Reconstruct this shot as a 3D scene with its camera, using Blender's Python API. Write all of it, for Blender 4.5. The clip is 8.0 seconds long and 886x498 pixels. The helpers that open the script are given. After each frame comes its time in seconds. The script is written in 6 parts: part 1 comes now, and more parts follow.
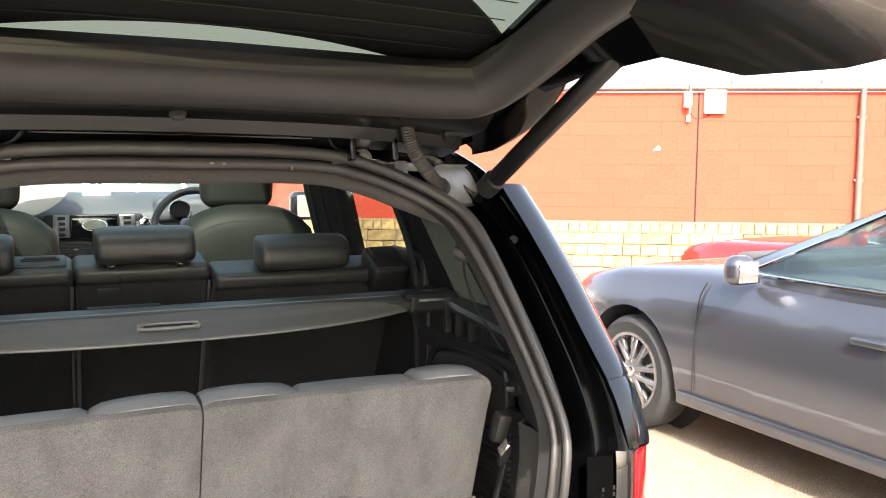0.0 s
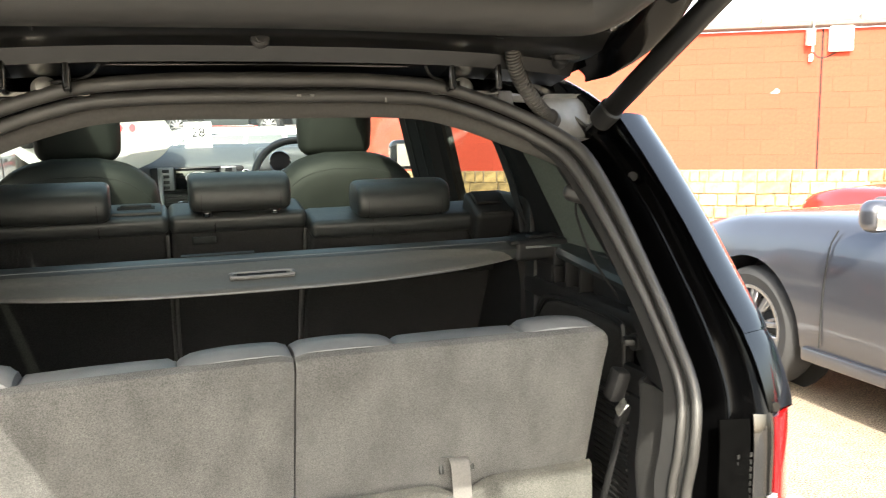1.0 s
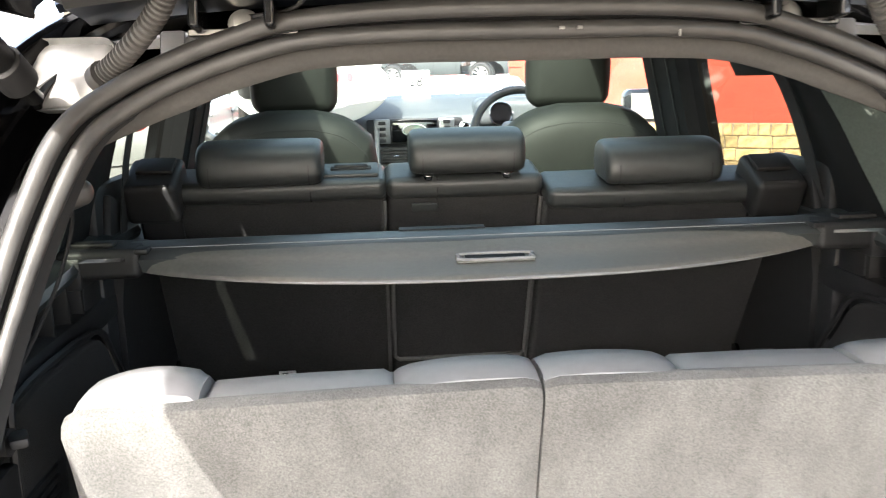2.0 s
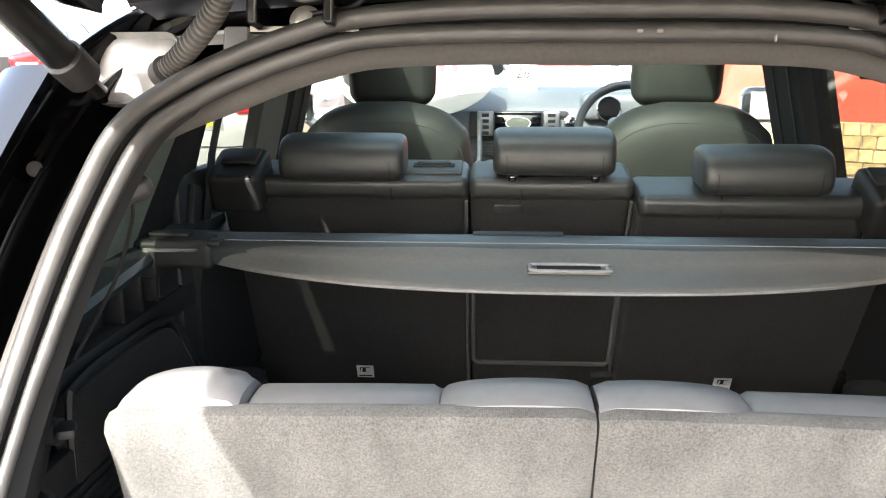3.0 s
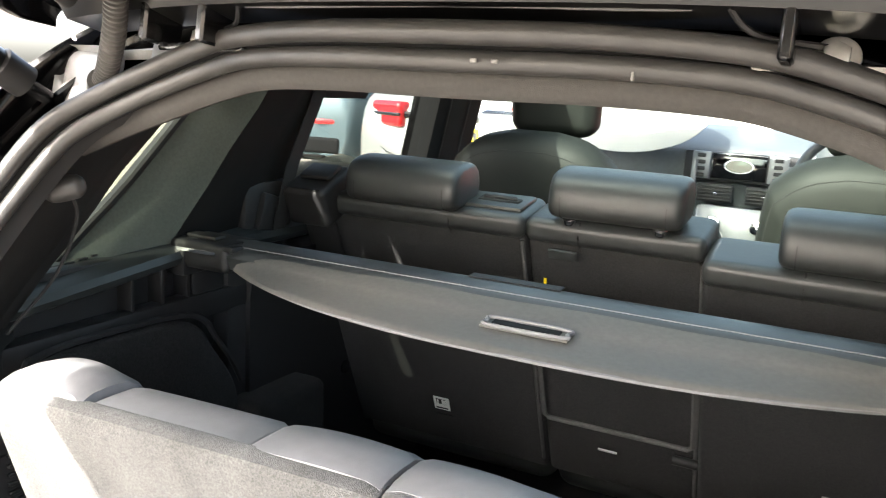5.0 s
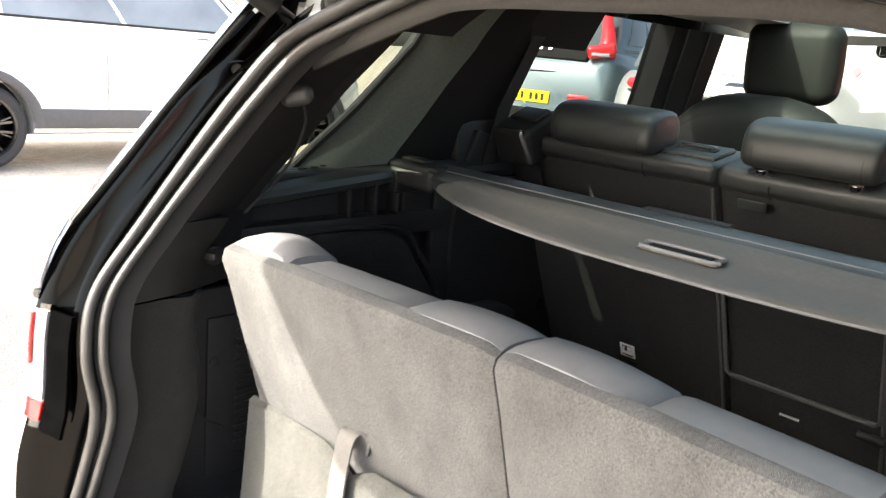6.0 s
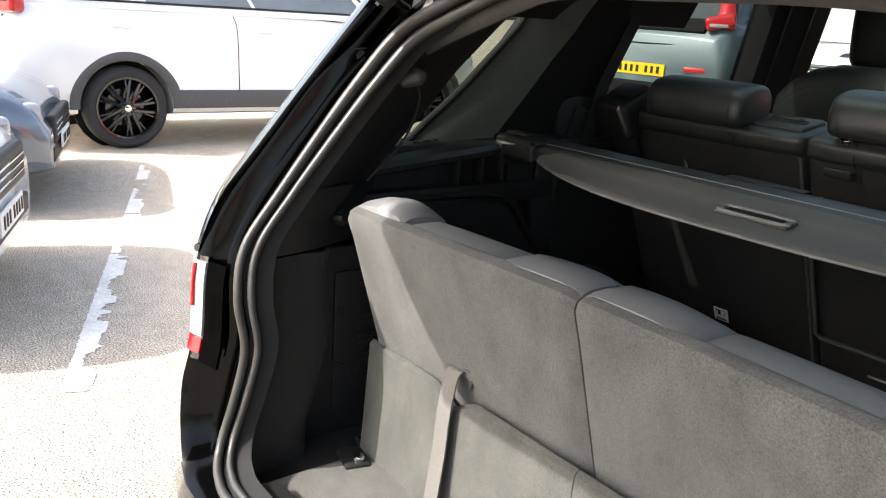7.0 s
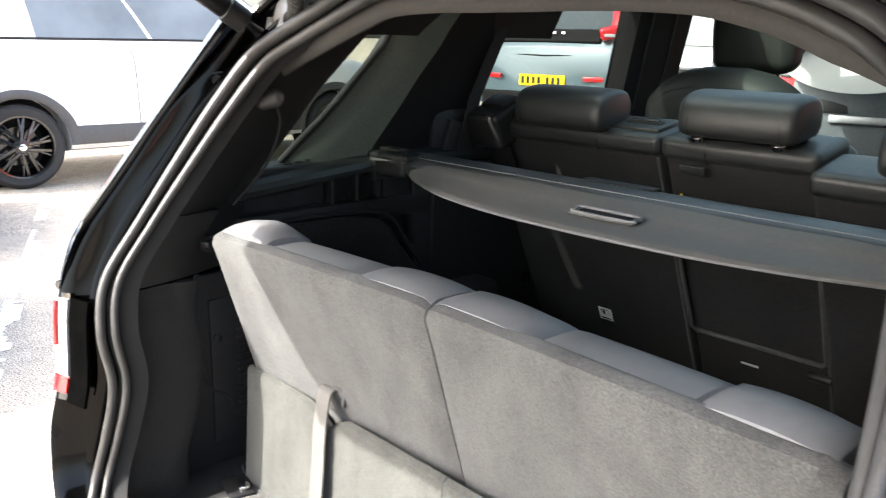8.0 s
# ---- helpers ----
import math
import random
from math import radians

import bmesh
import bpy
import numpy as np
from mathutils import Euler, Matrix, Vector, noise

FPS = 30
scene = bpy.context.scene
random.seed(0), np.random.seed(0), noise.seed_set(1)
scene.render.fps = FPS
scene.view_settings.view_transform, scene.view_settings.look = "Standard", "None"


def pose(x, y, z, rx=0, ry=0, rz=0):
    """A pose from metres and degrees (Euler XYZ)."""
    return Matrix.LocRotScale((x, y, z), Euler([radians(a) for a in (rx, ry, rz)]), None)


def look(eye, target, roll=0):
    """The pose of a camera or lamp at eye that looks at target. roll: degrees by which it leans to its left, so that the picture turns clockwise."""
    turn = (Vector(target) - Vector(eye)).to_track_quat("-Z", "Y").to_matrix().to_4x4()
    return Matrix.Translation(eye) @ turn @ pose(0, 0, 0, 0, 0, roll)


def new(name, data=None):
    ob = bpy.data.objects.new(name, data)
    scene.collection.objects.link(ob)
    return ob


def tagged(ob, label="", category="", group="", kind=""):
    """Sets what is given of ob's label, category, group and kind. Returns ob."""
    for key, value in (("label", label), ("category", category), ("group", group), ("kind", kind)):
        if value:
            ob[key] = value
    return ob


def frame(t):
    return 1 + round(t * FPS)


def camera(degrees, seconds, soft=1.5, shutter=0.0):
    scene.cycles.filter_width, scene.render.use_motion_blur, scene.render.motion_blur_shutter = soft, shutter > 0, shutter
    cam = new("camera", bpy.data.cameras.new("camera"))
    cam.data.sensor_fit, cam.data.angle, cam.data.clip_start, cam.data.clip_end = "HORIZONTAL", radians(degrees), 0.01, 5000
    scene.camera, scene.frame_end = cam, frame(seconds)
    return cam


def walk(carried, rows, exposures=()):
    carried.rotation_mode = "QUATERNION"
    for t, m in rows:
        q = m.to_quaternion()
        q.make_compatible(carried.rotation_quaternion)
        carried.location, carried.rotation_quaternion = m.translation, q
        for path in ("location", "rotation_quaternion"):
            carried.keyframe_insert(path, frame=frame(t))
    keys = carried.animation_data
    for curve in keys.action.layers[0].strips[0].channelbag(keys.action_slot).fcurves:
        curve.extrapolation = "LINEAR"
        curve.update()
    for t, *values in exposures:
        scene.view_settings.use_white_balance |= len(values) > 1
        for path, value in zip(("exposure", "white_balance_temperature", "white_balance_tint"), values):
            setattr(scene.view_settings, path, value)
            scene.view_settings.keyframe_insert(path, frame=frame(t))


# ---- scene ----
cam = camera(56.8, 8.0, soft=1.05, shutter=0.2)
PATH = [
    (0, (-0.231, -1.481, 1.492), (0.646, 0.306, 1.303), 0.4),
    (0.5, (-0.237, -1.454, 1.482), (0.564, 0.364, 1.252), -0.8),
    (1, (-0.18, -1.347, 1.451), (0.462, 0.524, 1.154), -1.0),
    (1.5, (-0.155, -1.178, 1.442), (0.252, 0.751, 1.104), -1.2),
    (2, (-0.185, -0.995, 1.447), (-0.031, 0.958, 1.042), -1.4),
    (2.2, (-0.174, -0.952, 1.427), (-0.086, 1.006, 1.024), -1.3),
    (3.3, (-0.034, -0.937, 1.488), (-0.265, 0.998, 1.04), 0.7),
    (3.5, (0.054, -0.963, 1.498), (-0.263, 0.958, 1.041), 1.3),
    (4, (0.229, -0.965, 1.492), (-0.221, 0.927, 1.026), 2.8),
    (4.2, (0.26, -0.916, 1.479), (-0.238, 0.968, 1.027), 2.8),
    (5.3, (0.409, -0.684, 1.48), (-0.639, 0.977, 1.106), 4.2),
    (5.5, (0.445, -0.674, 1.478), (-0.715, 0.908, 1.088), 5.1),
    (6, (0.54, -0.756, 1.412), (-0.817, 0.637, 0.942), 5.2),
    (6.5, (0.626, -0.825, 1.409), (-0.823, 0.433, 0.844), 4.2),
    (7, (0.683, -0.853, 1.433), (-0.84, 0.322, 0.886), 3.7),
    (7.5, (0.695, -0.838, 1.463), (-0.826, 0.36, 0.964), 2.0),
    (8, (0.757, -0.777, 1.432), (-0.665, 0.54, 0.937), 1.1),
]
EXPOSURES = [(0.0, 2.42, 6720, 11), (0.5, 2.58, 6870, 9), (1.0, 2.48, 6820, 5), (1.5, 3.38, 6270, 11), (2.0, 3.26, 6420, 10), (3.5, 3.28, 6440, 10), (4.0, 3.29, 6440, 10), (5.5, 3.6, 6520, 10), (6.0, 2.95, 6670, 10), (6.5, 2.14, 6520, 10), (7.0, 1.92, 6470, 10), (7.5, 1.92, 6370, 10), (8.0, 2.66, 6270, 10)]
walk(cam, [(t, look(eye, target, roll)) for t, eye, target, roll in PATH], EXPOSURES)

# ---- world, sun ----
SUN_WAY = Vector((-0.36, -1.0, 0.86)).normalized()      # towards the sun: behind and a little left of the black car
world = bpy.data.worlds.new("sky")
scene.world = world
world.use_nodes = True
wn, wl = world.node_tree.nodes, world.node_tree.links
sky = wn.new("ShaderNodeTexSky")
sky.sky_type = "NISHITA"
sky.sun_disc = False
sky.sun_elevation = math.asin(SUN_WAY.z)
sky.sun_rotation = math.atan2(SUN_WAY.x, SUN_WAY.y)
sky.dust_density = 4.5
pale = wn.new("ShaderNodeHueSaturation")      # thin high cloud takes some of the blue
pale.inputs["Saturation"].default_value = 0.72
wl.new(sky.outputs[0], pale.inputs["Color"])
wl.new(pale.outputs[0], wn["Background"].inputs[0])
wn["Background"].inputs[1].default_value = 0.15
sun = new("sun", bpy.data.lights.new("sun", "SUN"))
sun.data.energy, sun.data.angle, sun.data.color = 2.7, radians(0.6), (1.0, 0.95, 0.87)
sun.matrix_world = look((0, 0, 30), Vector((0, 0, 30)) - SUN_WAY)

# ---- materials ----


def material(name, base, rough=0.5, metal=0.0, vary=0.15, scale=20.0, bump=0.0, bump_scale=200.0, coat=0.0, spec=0.5,
             second=None, stain=0.0, sheen=0.0, dist=0.002, objvary=0.0, edge=(0.32, 0.68), crease=0.0, patch_scale=0.0):
    """Principled surface with two scales of colour variation, roughness variation and fine relief."""
    m = bpy.data.materials.new(name)
    m.use_nodes = True
    n, l = m.node_tree.nodes, m.node_tree.links
    p = n["Principled BSDF"]
    p.inputs["Roughness"].default_value = rough
    p.inputs["Metallic"].default_value = metal
    p.inputs["Coat Weight"].default_value = coat
    p.inputs["Coat Roughness"].default_value = 0.03
    p.inputs["Specular IOR Level"].default_value = spec
    p.inputs["Sheen Weight"].default_value = sheen
    tc = n.new("ShaderNodeTexCoord")
    fine = n.new("ShaderNodeTexNoise")
    fine.inputs["Scale"].default_value, fine.inputs["Detail"].default_value = scale, 6.0
    l.new(tc.outputs["Object"], fine.inputs["Vector"])
    ramp = n.new("ShaderNodeValToRGB")
    dark = tuple(c * (1 - vary) for c in base)
    light = tuple(min(1, c * (1 + vary)) for c in (second or base))
    ramp.color_ramp.elements[0].position, ramp.color_ramp.elements[1].position = edge
    ramp.color_ramp.elements[0].color, ramp.color_ramp.elements[1].color = (*dark, 1), (*light, 1)
    l.new(fine.outputs["Fac"], ramp.inputs["Fac"])
    colour = ramp.outputs["Color"]
    if stain:
        wide = n.new("ShaderNodeTexNoise")
        wide.inputs["Scale"].default_value, wide.inputs["Detail"].default_value = patch_scale or scale * 0.07, 4.0
        l.new(tc.outputs["Object"], wide.inputs["Vector"])
        if patch_scale:
            # brushed nap: patches drawn out along one slanting way
            lay = n.new("ShaderNodeMapping")
            lay.inputs["Rotation"].default_value, lay.inputs["Scale"].default_value = (0, radians(24), 0), (1.0, 1.0, 0.42)
            l.new(tc.outputs["Object"], lay.inputs["Vector"])
            l.new(lay.outputs[0], wide.inputs["Vector"])
        mix = n.new("ShaderNodeMix")
        mix.data_type, mix.blend_type = "RGBA", "MULTIPLY"
        mix.inputs["Factor"].default_value = stain
        wr = n.new("ShaderNodeValToRGB")
        wr.color_ramp.elements[0].position, wr.color_ramp.elements[1].position = 0.35, 0.65
        wr.color_ramp.elements[0].color = (0.45, 0.45, 0.45, 1)
        l.new(wide.outputs["Fac"], wr.inputs["Fac"])
        l.new(colour, mix.inputs["A"])
        l.new(wr.outputs["Color"], mix.inputs["B"])
        colour = mix.outputs["Result"]
    if objvary:
        info = n.new("ShaderNodeObjectInfo")
        hsv = n.new("ShaderNodeHueSaturation")
        mr = n.new("ShaderNodeMapRange")
        mr.inputs["To Min"].default_value, mr.inputs["To Max"].default_value = 1 - objvary, 1 + objvary
        l.new(info.outputs["Random"], mr.inputs["Value"])
        l.new(mr.outputs["Result"], hsv.inputs["Value"])
        l.new(colour, hsv.inputs["Color"])
        colour = hsv.outputs["Color"]
    l.new(colour, p.inputs["Base Color"])
    if vary < 0.03:
        return m
    rr = n.new("ShaderNodeMapRange")
    rr.inputs["To Min"].default_value, rr.inputs["To Max"].default_value = max(0.02, rough * 0.85), min(1, rough * 1.15)
    l.new(fine.outputs["Fac"], rr.inputs["Value"])
    l.new(rr.outputs["Result"], p.inputs["Roughness"])
    if bump:
        bn = n.new("ShaderNodeTexNoise")
        bn.inputs["Scale"].default_value, bn.inputs["Detail"].default_value = bump_scale, 3.0
        l.new(tc.outputs["Object"], bn.inputs["Vector"])
        b = n.new("ShaderNodeBump")
        b.inputs["Strength"].default_value, b.inputs["Distance"].default_value = bump, dist
        l.new(bn.outputs["Fac"], b.inputs["Height"])
        l.new(b.outputs["Normal"], p.inputs["Normal"])
        if crease:
            cn = n.new("ShaderNodeTexNoise")
            cn.inputs["Scale"].default_value, cn.inputs["Detail"].default_value, cn.inputs["Distortion"].default_value = 28.0, 2.0, 1.2
            l.new(tc.outputs["Object"], cn.inputs["Vector"])
            cb = n.new("ShaderNodeBump")
            cb.inputs["Strength"].default_value, cb.inputs["Distance"].default_value = 0.6, crease
            l.new(cn.outputs["Fac"], cb.inputs["Height"])
            l.new(cb.outputs["Normal"], b.inputs["Normal"])
    return m


def glass_material(name, tint, gloss=0.06, rough=0.01, slant=0.8):
    """Thin pane: tinted see-through with a sharp reflection that grows at a slant."""
    m = bpy.data.materials.new(name)
    m.use_nodes = True
    n, l = m.node_tree.nodes, m.node_tree.links
    n.remove(n["Principled BSDF"])
    tr = n.new("ShaderNodeBsdfTransparent")
    tr.inputs["Color"].default_value = (*tint, 1)
    gl = n.new("ShaderNodeBsdfGlossy")
    gl.inputs["Roughness"].default_value = rough
    fr = n.new("ShaderNodeLayerWeight")
    fr.inputs["Blend"].default_value = 0.5
    power = n.new("ShaderNodeMath")
    power.operation = "POWER"
    power.inputs[1].default_value = 4.0
    amount = n.new("ShaderNodeMapRange")
    amount.inputs["To Min"].default_value, amount.inputs["To Max"].default_value = gloss, slant
    l.new(fr.outputs["Facing"], power.inputs[0])
    l.new(power.outputs[0], amount.inputs["Value"])
    mix = n.new("ShaderNodeMixShader")
    l.new(amount.outputs["Result"], mix.inputs[0])
    l.new(tr.outputs[0], mix.inputs[1])
    l.new(gl.outputs[0], mix.inputs[2])
    l.new(mix.outputs[0], n["Material Output"].inputs["Surface"])
    return m


CARPET = material("grey_carpet", (0.107, 0.1058, 0.1015), 0.95, vary=0.38, scale=400, patch_scale=16.0, edge=(0.30, 0.70), bump=1.0, bump_scale=900, stain=0.55, sheen=0.12, dist=0.0016, spec=0.2)
CARPET_FLAP = material("olive_grey_carpet", (0.084, 0.084, 0.075), 0.95, vary=0.36, scale=400, patch_scale=16.0, edge=(0.30, 0.70), bump=1.0, bump_scale=900, stain=0.52, sheen=0.12, dist=0.0016, spec=0.2)
CARPET_DARK = material("black_carpet", (0.0165, 0.0165, 0.0162), 0.95, vary=0.30, scale=260, edge=(0.40, 0.60), bump=0.8, bump_scale=700, stain=0.3, sheen=0.03, spec=0.2)
CARPET_BACK = material("seat_back_carpet", (0.0255, 0.0252, 0.0246), 0.95, vary=0.30, scale=320, edge=(0.40, 0.60), bump=0.8, bump_scale=800, stain=0.35, patch_scale=7.0, sheen=0.05, spec=0.2)
CARPET_FLOOR = material("worn_floor_carpet", (0.115, 0.112, 0.105), 0.95, vary=0.30, scale=330, edge=(0.37, 0.63), bump=1.0, bump_scale=600, stain=0.4, sheen=0.1, dist=0.0022, spec=0.2)
CARPET_TRIM = material("charcoal_felt", (0.024, 0.0232, 0.022), 0.95, vary=0.3, scale=300, bump=0.8, bump_scale=700, stain=0.3, sheen=0.05, spec=0.2)
SEAT_GREY = material("grey_vinyl", (0.142, 0.143, 0.147), 0.48, vary=0.08, scale=60, bump=0.25, bump_scale=900, dist=0.0008)
LEATHER = material("black_leather", (0.0225, 0.0245, 0.0242), 0.42, vary=0.15, scale=40, bump=0.3, bump_scale=700, dist=0.0008, crease=0.0006)
LEATHER_FRONT = material("grained_leather", (0.0084, 0.0092, 0.0080), 0.60, spec=0.22, vary=0.12, scale=40, bump=0.3, bump_scale=700, dist=0.0008)
PLASTIC = material("black_plastic", (0.017, 0.017, 0.0175), 0.5, vary=0.15, scale=50, bump=0.2, bump_scale=1200, dist=0.0005, stain=0.2, spec=0.32)
PLASTIC_GREY = material("charcoal_plastic", (0.0135, 0.0132, 0.013), 0.55, vary=0.15, scale=40, bump=0.25, bump_scale=1000, dist=0.0006, stain=0.25, spec=0.35)
GATE_TRIM = material("gate_trim_plastic", (0.028, 0.0276, 0.0265), 0.5, vary=0.08, scale=30, bump=0.25, bump_scale=900, dist=0.0006, stain=0.15)
COVER = material("cover_cloth", (0.108, 0.106, 0.097), 0.55, spec=0.28, vary=0.10, scale=120, bump=0.25, bump_scale=900, dist=0.0006, stain=0.08)
RUBBER = material("seal_rubber", (0.038, 0.0366, 0.0345), 0.42, spec=0.5, vary=0.2, scale=30, bump=0.15, bump_scale=300, stain=0.3)
HEADLINER = material("headliner_cloth", (0.056, 0.0535, 0.050), 0.9, spec=0.2, vary=0.1, scale=200, bump=0.4, bump_scale=900, dist=0.001)
PILLAR = material("pillar_cloth", (0.088, 0.101, 0.086), 0.92, spec=0.08, vary=0.1, scale=200, bump=0.4, bump_scale=900, dist=0.001)
PAINT_BLACK = material("black_paint", (0.0012, 0.0012, 0.0014), 0.1, vary=0.1, scale=8, coat=0.7, spec=0.35, stain=0.1)
METAL_BLACK = material("painted_black_metal", (0.005, 0.005, 0.0052), 0.25, vary=0.2, scale=20, coat=0.6, stain=0.4, spec=0.5)
STRUT_MAT = material("strut_tube", (0.005, 0.005, 0.0049), 0.4, vary=0.15, scale=40, bump=0.15, bump_scale=500)
STEEL = material("zinc_steel", (0.55, 0.54, 0.5), 0.35, metal=1.0, vary=0.15, scale=60)
CHROME = material("chrome", (0.8, 0.8, 0.8), 0.08, metal=1.0, vary=0.03, scale=20)
ALLOY = material("alloy", (0.34, 0.34, 0.35), 0.3, metal=0.9, vary=0.05, scale=20)
ALLOY_BLACK = material("gloss_black_alloy", (0.004, 0.004, 0.0045), 0.2, vary=0.2, scale=30, coat=0.6)
TYRE = material("tyre_rubber", (0.025, 0.025, 0.026), 0.8, vary=0.2, scale=30, bump=0.4, bump_scale=150)
RED_LENS = material("red_lens", (0.55, 0.012, 0.015), 0.12, vary=0.1, scale=60, coat=1.0)
CLEAR_LENS = material("clear_lens", (0.36, 0.35, 0.36), 0.15, vary=0.2, scale=90, coat=1.0)
DARK_LENS = material("smoked_lens", (0.004, 0.004, 0.0045), 0.1, vary=0.3, scale=90, coat=1.0)
PLATE_YELLOW = material("plate_yellow", (0.85, 0.62, 0.01), 0.35, vary=0.03, scale=20)
PLATE_WHITE = material("plate_white", (0.8, 0.8, 0.78), 0.35, vary=0.03, scale=20)
PRINT_BLACK = material("print_black", (0.012, 0.012, 0.012), 0.6, vary=0.1, scale=50)
CARD_WHITE = material("white_card", (0.82, 0.82, 0.8), 0.6, vary=0.03, scale=20)
BOARD_WHITE = material("matt_white_board", (0.25, 0.255, 0.235), 0.8, vary=0.04, scale=8)
PRINT_RED = material("print_red", (0.6, 0.02, 0.03), 0.6, vary=0.05, scale=30)
WEBBING = material("seat_webbing", (0.115, 0.11, 0.102), 0.75, vary=0.15, scale=300, bump=0.5, bump_scale=900)
DASH = material("dashboard_skin", (0.056, 0.064, 0.067), 0.5, vary=0.1, scale=60, bump=0.3, bump_scale=900)
DASH_SILVER = material("satin_silver_trim", (0.20, 0.205, 0.21), 0.4, metal=0.6, vary=0.05, scale=30)
BADGE_GREEN = material("badge_green", (0.02, 0.05, 0.035), 0.3, vary=0.05, scale=30, coat=0.5)
WHITE_PAINT = material("white_paint", (0.84, 0.84, 0.82), 0.2, vary=0.02, scale=6, coat=1.0, stain=0.05)
SILVER_PAINT = material("silver_paint", (0.30, 0.305, 0.285), 0.28, metal=0.35, vary=0.02, scale=6, coat=1.0)
BLUE_PAINT = material("pale_blue_paint", (0.110, 0.160, 0.178), 0.25, metal=0.25, vary=0.02, scale=6, coat=1.0)
GREY_PAINT = material("grey_blue_paint", (0.092, 0.095, 0.112), 0.30, metal=0.7, vary=0.02, scale=6, coat=1.0)
SLATE_PAINT = material("slate_blue_paint", (0.10, 0.125, 0.16), 0.25, metal=0.35, vary=0.05, scale=6, coat=1.0)
RED_PAINT = material("red_paint", (0.5, 0.02, 0.015), 0.25, vary=0.05, scale=6, coat=1.0)
CLADDING = material("grey_cladding", (0.07, 0.07, 0.072), 0.6, vary=0.1, scale=40, bump=0.2, bump_scale=600)
HOSE = material("hose_rubber", (0.055, 0.052, 0.048), 0.6, vary=0.2, scale=60, bump=0.2, bump_scale=400, stain=0.3)
# pale colour that stands for bright reflections on glossy black paint
GLARE_PALE = material("glare_pale", (0.22, 0.215, 0.21), 0.3, vary=0.2, scale=30, stain=0.3, coat=0.3)
HOUSING = material("lamp_housing", (0.0018, 0.0018, 0.0018), 0.5, vary=0.2, scale=40, spec=0.0)
LEDGE = material("ledge_plastic", (0.025, 0.028, 0.0275), 0.42, spec=0.35, vary=0.1, scale=40, bump=0.2, bump_scale=1000, dist=0.0005, stain=0.15)
GAP = material("shut_gap", (0.008, 0.008, 0.008), 0.9, vary=0.1, scale=30)
GLASS = glass_material("clear_glass", (0.82, 0.9, 0.88), rough=0.12)
GLASS_DARK = glass_material("privacy_glass", (0.155, 0.148, 0.105), 0.04)
GLASS_QUARTER = glass_material("smoked_glass", (0.19, 0.21, 0.18), 0.05)
GLASS_ROOF = glass_material("roof_glass", (0.60, 0.71, 0.62), 0.06)
GLASS_DOOR = glass_material("rear_door_glass", (0.235, 0.255, 0.245), 0.03, slant=0.25)
HEADLINER_PALE = material("pale_headliner", (0.30, 0.295, 0.28), 0.9, vary=0.06, scale=200, bump=0.4, bump_scale=900, dist=0.001)
CAR_GLASS = material("dark_car_glass", (0.055, 0.066, 0.063), 0.10, vary=0.02, scale=3, spec=0.8, coat=1.0)
PALE_GLASS = material("pale_car_glass", (0.15, 0.165, 0.17), 0.05, vary=0.25, scale=1.6, spec=0.8, coat=1.0)
CASSETTE = material("cassette_plastic", (0.034, 0.0375, 0.038), 0.40, vary=0.08, scale=40, bump=0.15, bump_scale=900, dist=0.0005)
SEAL_PALE = material("seal_scuff", (0.18, 0.175, 0.165), 0.6, vary=0.15, scale=60)
GATE_LOW = material("gate_lower_plastic", (0.012, 0.011, 0.010), 0.22, vary=0.15, scale=20, coat=0.4, stain=0.2)
PLASTIC_DEEP = material("deep_black_plastic", (0.010, 0.010, 0.010), 0.7, vary=0.15, scale=50, spec=0.12)
FRAME_BLACK = material("door_frame_paint", (0.0012, 0.0012, 0.0013), 0.14, vary=0.1, scale=8, coat=0.12, spec=0.16)
WELT = material("welt_cloth", (0.072, 0.071, 0.068), 0.8, vary=0.2, scale=200, bump=0.3, bump_scale=800)
FLANGE = material("gate_inner_paint", (0.0065, 0.0063, 0.006), 0.3, vary=0.25, scale=14, coat=0.3, stain=0.4)
HOOK_GREY = material("hook_plastic", (0.04, 0.0385, 0.037), 0.45, vary=0.1, scale=60)

# ---- building helpers ----


def thing(name, label, category, group="", at=(0, 0, 0), turn=0.0, kind=""):
    ob = new(name)
    ob.empty_display_size = 0.1
    ob.matrix_world = pose(*at, 0, 0, turn)
    return tagged(ob, label, category, group, kind)


def part(name, bm, mat, parent, label="", smooth=True, kind=""):
    """Links a bmesh as one mesh object under a thing or a part (or on its own when parent is None)."""
    me = bpy.data.meshes.new(name)
    bmesh.ops.recalc_face_normals(bm, faces=bm.faces)
    bm.to_mesh(me)
    bm.free()
    if smooth:
        me.shade_smooth()
        for poly in me.polygons:
            poly.use_smooth = True
        me.set_sharp_from_angle(angle=radians(38))
    me.materials.append(mat)
    ob = new(name, me)
    if parent is not None:
        ob.parent = parent
    return tagged(ob, label, kind=kind)


def bm_box(size, at=(0, 0, 0), rot=(0, 0, 0), bevel=0.0, seg=2):
    bm = bmesh.new()
    bmesh.ops.create_cube(bm, size=1.0, matrix=Matrix.Diagonal((*size, 1)))
    if bevel:
        bmesh.ops.bevel(bm, geom=bm.edges[:], offset=bevel, segments=seg, profile=0.5, affect="EDGES")
    bmesh.ops.transform(bm, matrix=pose(*at, *rot), verts=bm.verts)
    return bm


